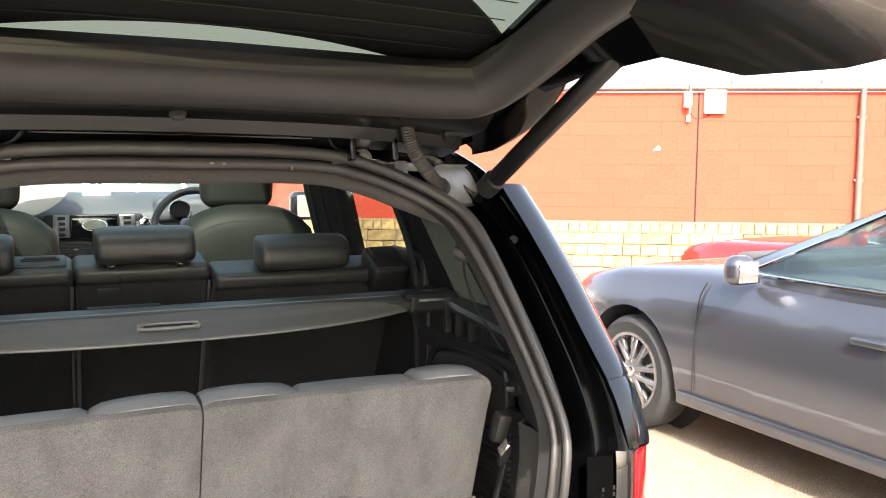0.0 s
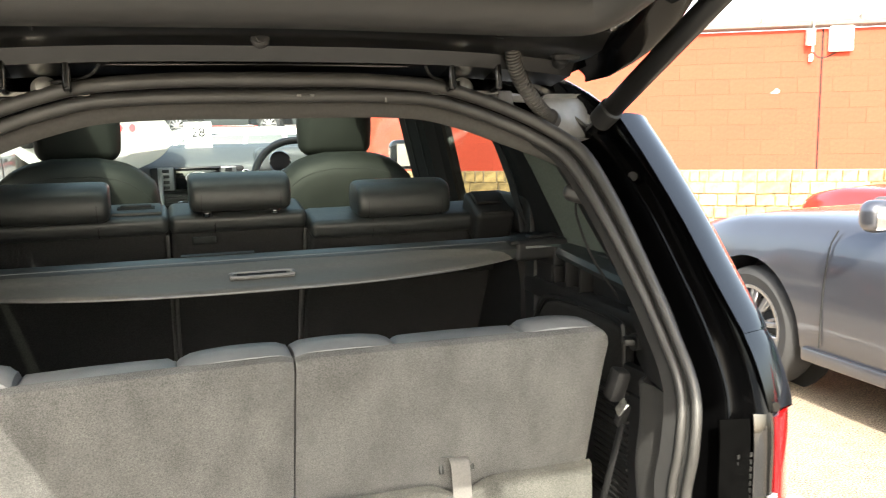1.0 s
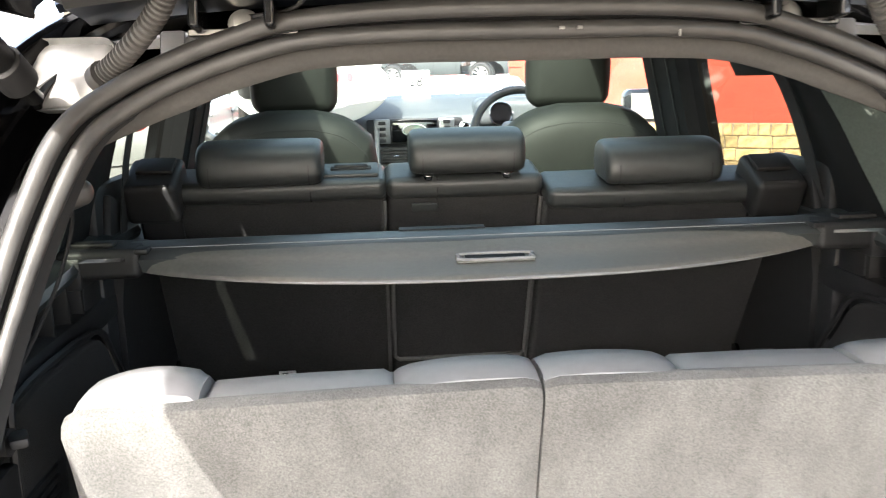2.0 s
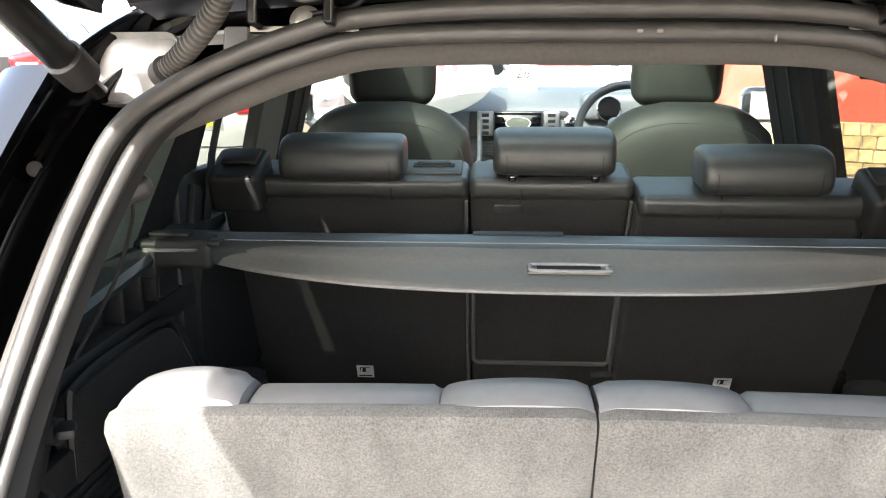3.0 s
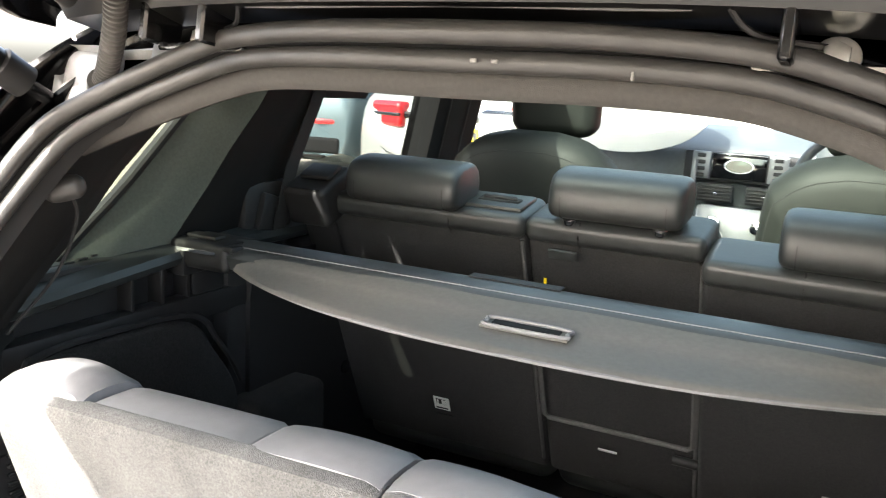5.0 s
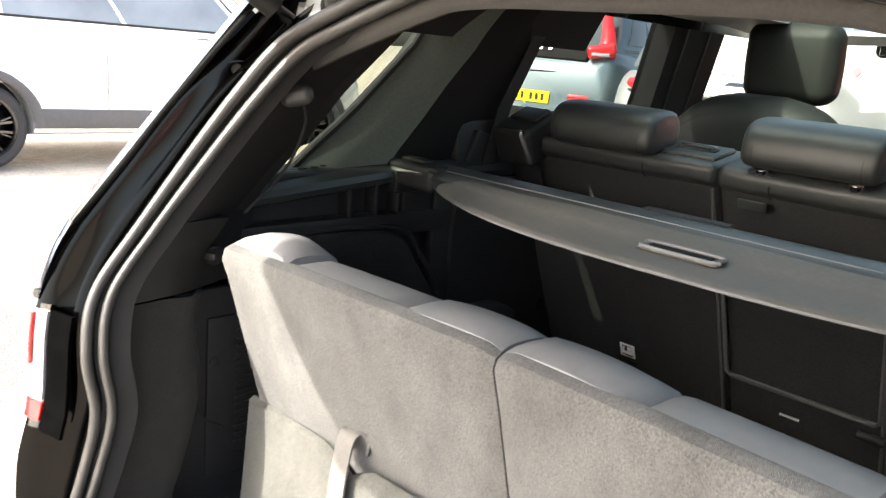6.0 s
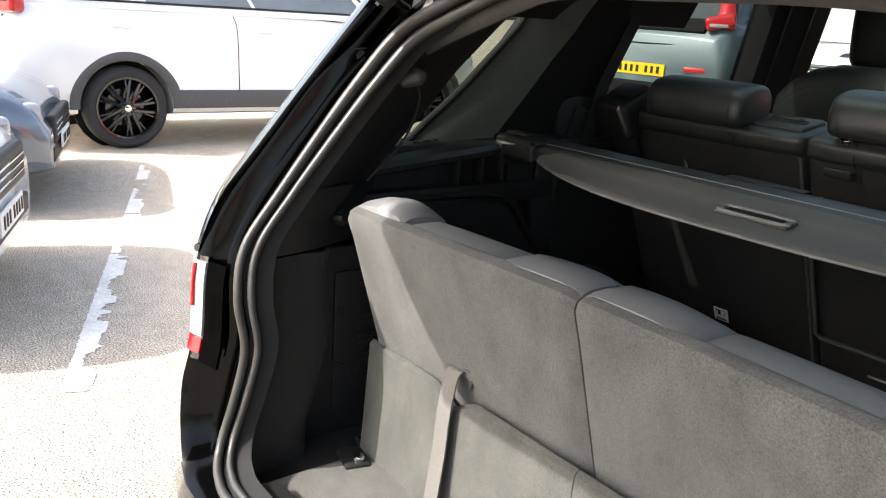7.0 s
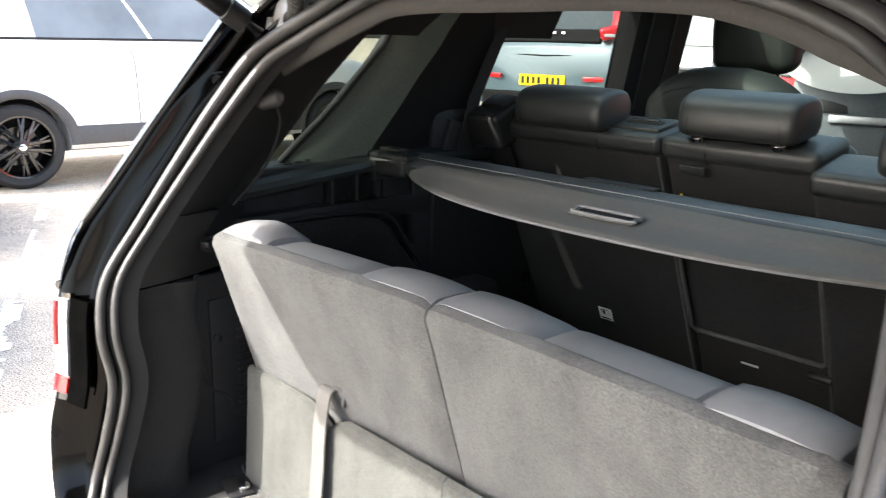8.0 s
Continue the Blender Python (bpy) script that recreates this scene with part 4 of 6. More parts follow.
outer = [[Vector((x * w, y + 0.03 * x * x * min(1, max(0, -y * 3)), z - 0.028 * abs(x) ** 4 - 0.012 * x * x - droop(x, y))) for x in np.linspace(-1, 1, 25)] for y, z, w in GATE_LINE]
shell = grid(outer)
dead = [f for f in shell.faces if -0.44 < f.calc_center_median().y < -0.16 and abs(f.calc_center_median().x) < 0.47]
bmesh.ops.delete(shell, geom=dead, context="FACES")
part("gate_shell", thick(shell, 0.012), PAINT_BLACK, gate, "glossy black tailgate skin")
glass_rows = [[Vector((x * 0.52, y, z + 0.004 - 0.012 * x * x)) for x in np.linspace(-1, 1, 13)] for y, z in ((-0.13, 1.672), (-0.25, 1.730), (-0.36, 1.782), (-0.48, 1.833))]
part("gate_glass", grid(glass_rows), GLASS_DARK, gate, "dark privacy glass with heater lines")
for k in range(7):
    y = -0.17 - 0.042 * k
    z = float(np.interp(-y, [0.13, 0.25, 0.36, 0.48], [1.672, 1.730, 1.782, 1.833])) - 0.004
    part("heater_line", tube([(x, y, z - 0.012 * (x / 0.52) ** 2) for x in np.linspace(-0.46, 0.46, 9)], 0.0010, 4), PLASTIC_GREY, gate)
rows = []
for x in np.linspace(-0.50, 0.50, 21):
    y0 = -0.194 + 0.36 * x * x
    rows.append([Vector((x, y, 1.609 - 0.483 * y + 0.014 - 0.045 * x * x)) for y in np.linspace(y0, -0.43 + 0.80 * x * x, 7)])
part("rear_spoiler", thick(grid(rows), 0.010), PLASTIC_DEEP, gate, "black spoiler panel over the gate glass")
# soft U-shaped trim round the window
trim = smooth_line([(-0.545, -0.56, 1.782), (-0.535, -0.42, 1.742), (-0.515, -0.30, 1.685), (-0.470, -0.215, 1.638), (-0.40, -0.196, 1.628), (-0.20, -0.190, 1.630), (0.0, -0.188, 1.632),
                    (0.20, -0.190, 1.630), (0.40, -0.196, 1.628), (0.470, -0.215, 1.638), (0.515, -0.30, 1.685), (0.535, -0.42, 1.742), (0.545, -0.56, 1.782)], 6)
rows = []
for i, p in enumerate(trim):
    a, b = trim[max(0, i - 1)], trim[min(len(trim) - 1, i + 1)]
    d = (b - a).normalized()
    inward = Vector((0, 0.45, 0.9)).normalized()
    out_way = d.cross(inward).normalized()          # from the window towards the hinge side
    up_way = out_way.cross(d).normalized()
    prof = [(0.052, 0.014), (0.050, -0.018), (0.036, -0.040), (0.010, -0.050), (-0.016, -0.044), (-0.036, -0.022), (-0.047, 0.010), (-0.050, 0.040), (0.03, 0.045)]
    rows.append([p + out_way * o + up_way * u for o, u in prof])
part("gate_trim", grid(rows, close_u=True, cap=True), GATE_TRIM, gate, "grey moulded plastic trim round the gate window")
for s in (1, -1):
    part("trim_seam", tube([(s * 0.322, -0.140, 1.592), (s * 0.321, -0.158, 1.583), (s * 0.320, -0.185, 1.579), (s * 0.318, -0.212, 1.590), (s * 0.316, -0.230, 1.612), (s * 0.314, -0.240, 1.640)], 0.0016, 5), GAP, gate)
# lower panel lining
low = [[Vector((x * w, y, z - 0.01 * x * x - droop(x, y))) for x in np.linspace(-1, 1, 17)] for y, z, w in ((-0.52, 1.800, 0.60), (-0.66, 1.790, 0.625), (-0.82, 1.752, 0.62), (-0.94, 1.705, 0.61), (-1.01, 1.668, 0.59), (-1.05, 1.670, 0.575))]
part("gate_lining", thick(grid(low), 0.01), GATE_LOW, gate, "glossy dark moulded lining of the gate's lower half")
part("pull_cup", cushion(0.14, 0.05, 0.03, (0.33, -0.93, 1.702), (-18, 0, 0), 0.012), PLASTIC, gate)
part("gate_latch", join(bm_box((0.10, 0.06, 0.05), (0, -1.0, 1.66), (-20, 0, 0), 0.01), bm_box((0.03, 0.03, 0.05), (0, -1.02, 1.645), (-20, 0, 0), 0.006)), METAL_BLACK, gate)
# painted metal above the hinges with pressed bumps
flange = [[Vector((x * w, y + 0.02 * x * x, z - 0.02 * abs(x) ** 3)) for x in np.linspace(-1, 1, 25)] for y, z, w in ((0.035, 1.548, 0.52), (0.015, 1.553, 0.52), (-0.015, 1.562, 0.53), (-0.03, 1.585, 0.53), (-0.075, 1.592, 0.54), (-0.11, 1.600, 0.54), (-0.14, 1.625, 0.54))]
part("gate_flange", thick(grid(flange), 0.008), FLANGE, gate, "black painted inner metal of the gate")
part("rubber_stop", join(bm_cyl(0.014, 0.014, (-0.026, -0.08, 1.583), (60, 0, 0), 18, bevel=0.004), bm_cyl(0.007, 0.02, (-0.026, -0.082, 1.580), (60, 0, 0), 12)), HOOK_GREY, gate)
for x in (-0.235, 0.18):
    part("pressed_dent", cushion(0.085, 0.055, 0.034, (x, -0.072, 1.607), (20, 0, 0), 0.016), METAL_BLACK, gate, "pressed swelling in the black inner metal")
part("sealant_bead", tube(smooth_line([(-0.30, 0.0, 1.578), (-0.25, -0.004, 1.556), (-0.22, -0.005, 1.551), (0.0, -0.007, 1.553), (0.20, -0.005, 1.551), (0.23, -0.004, 1.556), (0.29, 0.0, 1.578)], 8), 0.0022, 6), RUBBER, gate)
for s in (1, -1):
    part("gate_bumper", join(bm_cyl(0.013, 0.02, (s * 0.494, -0.03, 1.560), (60, 0, 0), 16, bevel=0.003), bm_box((0.05, 0.05, 0.012), (s * 0.494, -0.035, 1.572), (20, 0, 0), 0.006)), PLASTIC_GREY, gate, "grey rubber stop")
    part("gate_cheek", thick(grid([[Vector((s * x, y, z)) for x, z in ((0.50, z0), (0.56, z0 + 0.01), (0.605, z0 + 0.035))] for y, z0 in ((0.0, 1.565), (-0.12, 1.605), (-0.25, 1.665), (-0.40, 1.735), (-0.52, 1.775))]), 0.01), PAINT_BLACK, gate)
    rows = []
    for y, zi, x, z in ((0.015, 1.560, 0.585, 1.524), (-0.02, 1.575, 0.609, 1.532), (-0.06, 1.590, 0.630, 1.552), (-0.10, 1.605, 0.645, 1.574), (-0.15, 1.630, 0.656, 1.609), (-0.19, 1.655, 0.654, 1.640), (-0.225, 1.680, 0.642, 1.676)):
        rows.append([Vector((s * v.x, v.y, v.z)) for v in smooth_line([(0.535, y, zi), (0.565, y, zi * 0.55 + z * 0.45 - 0.004), (x - 0.016, y, z + 0.002), (x, y, z + 0.010), (x + 0.004, y, z + 0.030), (x - 0.012, y, z + 0.060)], 3)])
    part("gate_side", thick(grid(rows), 0.006), FRAME_BLACK, gate, "gloss black side edge of the gate")
    part("cheek_wire", tube(smooth_line([(s * 0.29, -0.005, 1.575), (s * 0.25, -0.02, 1.570), (s * 0.27, 0.01, 1.535), (s * 0.33, 0.03, 1.525)], 6), 0.003, 6), PLASTIC, gate)
# floor rails and latches behind the second row
for x in (-0.12, 0.05, 0.28):
    rail = part("floor_latch", join(bm_box((0.07, 0.05, 0.035), (x, 0.80, 0.60), (0, 0, 4), 0.006), bm_box((0.018, 0.06, 0.05), (x - 0.03, 0.80, 0.62), (10, 0, 0), 0.004), bm_box((0.018, 0.06, 0.05), (x + 0.03, 0.80, 0.62), (10, 0, 0), 0.004)), METAL_BLACK, suv, "black steel floor latch")
    part("latch_bar", bm_cyl(0.006, 0.07, (x, 0.785, 0.635), (0, 90, 0), 10), STEEL, rail)
part("floor_rail", bm_box((1.15, 0.07, 0.04), (0, 0.86, 0.575), (0, 0, 0), 0.006), PLASTIC, suv)

# ---- seats and fittings in the cabin ----


def third_row_seat(side, label):
    seat = thing("third_row_seat", label, "car seat", "third row seats")
    xs = np.linspace(0.0015, 0.541, 29)

    def top_y(x):
        return -0.112 - 0.025 * (x / 0.527) ** 1.3

    # carpeted back: one rounded slab swept across
    rows = []
    for x in xs:
        e = min(1, (0.541 - x) / 0.010, (x - 0.0015) / 0.006)
        in_ = (0.012 if x > 0.2 else 0.006) * (1 - max(0, e)) ** 2
        y0 = top_y(x)
        sec = [(0.030, 0.002), (0.016, 0.004), (0.004, -0.002), (0.0, -0.014), (0.0 + 0.06 * 0.30, -0.074), (0.16 * 0.30, -0.174), (0.27 * 0.30, -0.284), (0.36 * 0.30, -0.374),
               (0.36 * 0.30 + 0.03, -0.374), (0.27 * 0.30 + 0.035, -0.284), (0.16 * 0.30 + 0.04, -0.174), (0.04, -0.02)]
        rows.append([Vector((side * x, y0 + o + in_, 1.098 + dz - (in_ if k < 4 else 0))) for k, (o, dz) in enumerate(sec)])
    part("carpet_back", grid(rows, close_u=True, cap=True), CARPET, seat, "worn grey carpeted seat back")

    # padded vinyl front, raised at both bolsters
    def hump(x):
        if x < 0.175:
            u = (x - 0.006) / 0.169
            return 0.003 + 0.014 * max(0, math.sin(math.pi * min(1, u * 0.92 + 0.12))) ** 0.45
        if x < 0.395:
            return 0.005 + 0.002 * math.sin((x - 0.175) * 14)
        u = (x - 0.395) / 0.14
        return 0.006 + (0.026 if side < 0 else 0.013) * max(0, math.sin(math.pi * min(1, 0.12 + u * 0.88))) ** 0.7
    rows = []
    for x in np.concatenate((np.linspace(0.003, 0.168, 12), np.linspace(0.174, 0.178, 3), np.linspace(0.186, 0.386, 9), np.linspace(0.392, 0.398, 3), np.linspace(0.405, 0.522, 12), [0.529])):
        y0, h = top_y(min(x, 0.527)), hump(min(x, 0.527))
        dip = 0.005 if min(abs(x - 0.176), abs(x - 0.395)) < 0.004 else 0
        if x > 0.525 or x < 0.009:
            dip = 0.004
        sec = [(0.022, -0.03), (0.014, -0.004), (0.020, h * 0.55), (0.036, h * 0.92), (0.060, h), (0.090, h * 0.85), (0.115, h * 0.3 - 0.006), (0.13, -0.035), (0.155, -0.12), (0.20, -0.30), (0.23, -0.42), (0.17, -0.42), (0.095, -0.20)]
        rows.append([Vector((side * x, y0 + o, 1.094 + dz - dip)) for o, dz in sec])
    part("padded_front", grid(rows, close_u=True, cap=True), SEAT_GREY, seat, "grey vinyl pad with raised bolsters")
    part("seat_cushion", cushion(0.50, 0.42, 0.14, (side * 0.268, 0.30, 0.66), (4, 0, 0), 0.04, 0.01), SEAT_GREY, seat)
    # lower flap, strap bracket and pull strap
    rows = []
    for x in np.linspace(0.0008, 0.543, 22):
        notch = 0.03 * math.exp(-((x - 0.286) / 0.03) ** 2)
        rows.append([Vector((side * x, y, z)) for y, z in ((-0.052, 0.829 - notch), (-0.060, 0.833 - notch), (-0.068, 0.826 - notch), (-0.074, 0.72), (-0.082, 0.60), (-0.070, 0.60), (-0.060, 0.72))])
    part("carpet_flap", grid(rows, close_u=True, cap=True), CARPET_FLAP, seat, "grey carpeted lower flap")
    part("strap_bracket", join(bm_box((0.066, 0.007, 0.010), (side * 0.282, -0.058, 0.882), (-16, 0, 0), 0.004), bm_box((0.008, 0.007, 0.040), (side * 0.253, -0.052, 0.866), (-16, 0, 0), 0.004),
                                    bm_box((0.008, 0.007, 0.040), (side * 0.311, -0.052, 0.866), (-16, 0, 0), 0.004)), CASSETTE, seat, "grey plastic strap guide")
    st = [[Vector((side * 0.282 - 0.017 + k, y, z)) for k in (0, 0.017, 0.034)] for y, z in smooth_pairs(((-0.052, 0.872), (-0.064, 0.876), (-0.076, 0.862), (-0.086, 0.80), (-0.092, 0.72), (-0.108, 0.60)))]
    part("pull_strap", thick(grid(st), 0.003), WEBBING, seat, "grey webbing pull strap")
    return seat


def smooth_pairs(pairs, per=5):
    return [(v.y, v.z) for v in smooth_line([(0, a, b) for a, b in pairs], per)]


third_row_seat(1, "raised third-row seat back in grey carpet and vinyl")
third_row_seat(-1, "raised third-row seat back in grey carpet, partly sunlit")


HEAD_ROLL = smooth_pairs([(0.018, 0.002), (0.001, 0.010), (-0.004, 0.028), (0.001, 0.054), (0.014, 0.074), (0.036, 0.083), (0.075, 0.084), (0.108, 0.074), (0.122, 0.048), (0.116, 0.016), (0.098, 0.002)], 3)


def head_roll(w, m):
    """A padded roll: one rounded section drawn across, closing softly at both ends."""
    rows = []
    ends = [(0.0, 0.74), (0.002, 0.85), (0.007, 0.94), (0.014, 0.985), (0.024, 1.0)]
    for x, k in [(-w / 2 + a, b) for a, b in ends] + [(x, 1.0) for x in np.linspace(-w / 2 + 0.05, w / 2 - 0.05, 7)] + [(w / 2 - a, b) for a, b in reversed(ends)]:
        puff = 0.0025 * max(0, 1 - (2 * x / w) ** 2)
        rows.append([m @ Vector((x, 0.058 + (y - 0.058) * (k + puff * 8), 0.043 + (z - 0.043) * (k + puff * 8))) for y, z in HEAD_ROLL])
    return grid(rows, close_u=True, cap=True)


def second_row_seat(x0, x1, tilt, y_top, z_top, rest, label, outer=0, hatch=False):
    """Backrest with black carpet behind, a leather roll on top and its own headrest."""
    seat = thing("second_row_seat", label, "car seat", "second row seats")
    w, xm = x1 - x0, (x0 + x1) / 2
    c, s = math.cos(radians(tilt)), math.sin(radians(tilt))

    def at(down, deep):
        """down the rear face from its top edge, deep into the seat."""
        return (xm, y_top + s * down + c * deep, z_top - c * down + s * deep)
    back = part("carpet_back", cushion(w, 0.08, 0.635, at(0.3475, 0.05), (tilt, 0, 0), 0.014, 0.0, 2), CARPET_BACK, seat, "black carpeted seat back")
    flat = tilt * 0.42
    part("top_roll", cushion(w, 0.134, 0.046, (xm, y_top + 0.074, z_top - 0.017 + 0.067 * math.sin(radians(flat))), (flat, 0, 0), 0.016, 0.003), LEATHER, seat, "black leather top roll")
    part("front_pad", cushion(w, 0.09, 0.60, at(0.36, 0.135), (tilt, 0, 0), 0.03, 0.008), LEATHER, seat)
    part("seat_cushion", cushion(w, 0.50, 0.15, (xm, y_top + 0.56, 0.68), (5, 0, 0), 0.04, 0.01), LEATHER, seat)
    for x in (x1 - 0.003,):
        part("edge_welt", tube([(x, at(d, -0.002)[1], at(d, 0.004)[2]) for d in np.linspace(0.045, 0.62, 8)], 0.0040, 6), WELT, seat)
    seam = xm - w * 0.18 if not outer else xm - outer * w * 0.20
    part("roll_seam", tube([(seam, at(d, e)[1], at(d, e)[2]) for d, e in ((0.046, 0.001), (0.022, -0.004), (0.0, 0.010), (0.006, 0.05))], 0.0018, 5), GAP, seat)
    rx, ry, rz, rw = rest
    rz -= 0.009
    hm = pose(rx, ry, rz, 8, 0, 0)
    hr = part("headrest", head_roll(rw, hm), LEATHER, seat, "black leather headrest roll with stitched ends")
    for k in (-1, 1):
        part("headrest_seam", tube([hm @ Vector((k * (rw / 2 - 0.026), y * 1.0, z + (0.0006 if z > 0.05 else 0))) for y, z in HEAD_ROLL[:9]], 0.0011, 5), GAP, hr)
    for k in (-1, 1):
        part("headrest_post", bm_cyl(0.007, 0.09, (rx + k * rw * 0.30, ry + 0.06, rz - 0.02), (tilt, 0, 0), 10), CHROME, hr)
    if hatch:
        for k in (-1, 1):
            part("post_collar", bm_cyl(0.013, 0.012, (rx + k * rw * 0.34, ry + 0.020, rz + 0.001), (tilt, 0, 0), 14, bevel=0.003), CHROME, hr, "chrome headrest collar")
    if outer:
        lx = xm + outer * (w / 2 - 0.055)
        lb = part("release_block", cushion(0.105, 0.12, 0.088, (lx - outer * -0.006, y_top + 0.022, z_top - 0.004), (tilt, 0, 0), 0.014), PLASTIC, seat, "black plastic release block")
        part("release_handle", bm_box((0.072, 0.055, 0.010), (lx, y_top + 0.012, z_top + 0.046), (tilt, 0, 0), 0.004), PLASTIC_GREY, lb)
        part("release_recess", bm_box((0.072, 0.006, 0.030), (lx, y_top - 0.038, z_top + 0.002), (tilt, 0, 0), 0.004), GAP, lb)
        part("release_cover", bm_box((0.080, 0.008, 0.11), (lx, y_top + 0.036, z_top - 0.105), (tilt, 0, 0), 0.006), PLASTIC, lb)
        # printed warning label low on the back
        lab_x = -0.414 if outer < 0 else 0.405
        down = (z_top - 0.762) / c
        _, ly, lz = at(down, 0.004)
        lab = part("warning_label", bm_box((0.040, 0.002, 0.038), (lab_x, ly - 0.002, lz), (tilt, 0, 0), 0.0005, 1), CARD_WHITE, seat, "small white printed warning label")
        part("label_print", bm_box((0.024, 0.001, 0.014), (lab_x, ly - 0.0042 - 0.46 * 0.006, lz + 0.006), (tilt, 0, 0)), PRINT_BLACK, lab, smooth=False)
        part("label_bar", bm_box((0.030, 0.001, 0.003), (lab_x, ly - 0.0042 + 0.46 * 0.012, lz - 0.012), (tilt, 0, 0)), PRINT_BLACK, lab, smooth=False)
        part("label_mark", join(bm_box((0.010, 0.001, 0.012), (lab_x + 0.007, ly - 0.0052 - 0.46 * 0.006, lz + 0.006), (tilt, 0, 0)), bm_box((0.004, 0.001, 0.012), (lab_x - 0.008, ly - 0.0052 - 0.46 * 0.005, lz + 0.005), (tilt, 0, 20))), CARD_WHITE, lab, smooth=False)
        part("anchor_slit", bm_box((0.045, 0.003, 0.004), (lab_x + 0.006, ly + 0.007, lz - 0.030), (tilt, 0, 0)), PLASTIC_GREY, seat, smooth=False)
        if outer < 0:
            tray = part("belt_tray", bm_box((0.135, 0.085, 0.012), (xm - outer * (w / 2 - 0.080), y_top + 0.068, z_top + 0.019), (flat, 0, 0), 0.005), LEDGE, seat, "charcoal plastic belt guide tray")
            part("tray_slot", bm_box((0.085, 0.022, 0.006), (xm - outer * (w / 2 - 0.070), y_top + 0.062, z_top + 0.024), (flat, 0, 0), 0.002, 1), GAP, tray)
            part("tray_bar", bm_box((0.070, 0.010, 0.010), (xm - outer * (w / 2 - 0.070), y_top + 0.062, z_top + 0.028), (flat, 0, 0), 0.003, 1), PLASTIC, tray)
        # hinge bracket low at the outer edge
        hx = xm + outer * (w / 2 - 0.005)
        part("seat_bracket", join(bm_box((0.02, 0.05, 0.14), (hx, at(0.55, 0.0)[1], at(0.55, 0.0)[2]), (tilt + 12, 0, 0), 0.006), bm_cyl(0.016, 0.03, (hx, at(0.47, -0.01)[1], at(0.47, -0.01)[2]), (0, 90, 0), 12)), METAL_BLACK, seat, "black steel hinge bracket")
    if hatch:
        # cloth-edged load-through panel
        d0, d1 = 0.18, 0.485
        pts = [(x0 + 0.006, d0), (x0 + 0.006, d1), (x1 - 0.008, d1), (x1 - 0.008, d0)]
        part("hatch_edge", tube([(x, at(d, -0.003)[1], at(d, -0.003)[2]) for x, d in ((pts[0][0], d0), (pts[1][0], d1 - 0.01), (pts[1][0] + 0.01, d1), (pts[2][0] - 0.01, d1), (pts[2][0], d1 - 0.01), (pts[3][0], d0))], 0.0055, 6), WELT, seat, "grey cloth-bound edge of the load-through panel")
        part("hatch_pin", bm_cyl(0.010, 0.05, (x1 - 0.02, at(0.515, -0.01)[1], at(0.515, -0.01)[2]), (0, 90, 0), 12), PLASTIC_GREY, seat)
        part("anchor_slit", bm_box((0.04, 0.003, 0.004), (xm - 0.02, at(0.545, -0.003)[1], at(0.545, -0.003)[2]), (tilt, 0, 0)), CARD_WHITE, seat, smooth=False)
        part("latch_tab", bm_box((0.055, 0.006, 0.02), (xm - 0.085, at(0.055, -0.012)[1], at(0.055, -0.012)[2]), (tilt, 0, 0), 0.003), LEATHER, seat)
    return seat


second_row_seat(-0.675, -0.168, 24, 0.660, 1.246, (-0.416, 0.640, 1.252, 0.246), "black leather rear bench section with low headrest", outer=-1)
second_row_seat(-0.165, 0.157, 24, 0.660, 1.246, (0.0, 0.648, 1.264, 0.236), "narrow middle rear seat in black leather", hatch=True)
second_row_seat(0.160, 0.672, 27, 0.612, 1.220, (0.392, 0.602, 1.236, 0.240), "black leather rear seat reclined behind the driver", outer=1)
tag = part("yellow_tag", bm_box((0.006, 0.003, 0.013), (-0.1335, 0.716, 1.128), (20, 0, 8), 0.001, 1), PLATE_YELLOW, None)
tagged(tag, "small yellow belt tag between the rear seats", "tag")


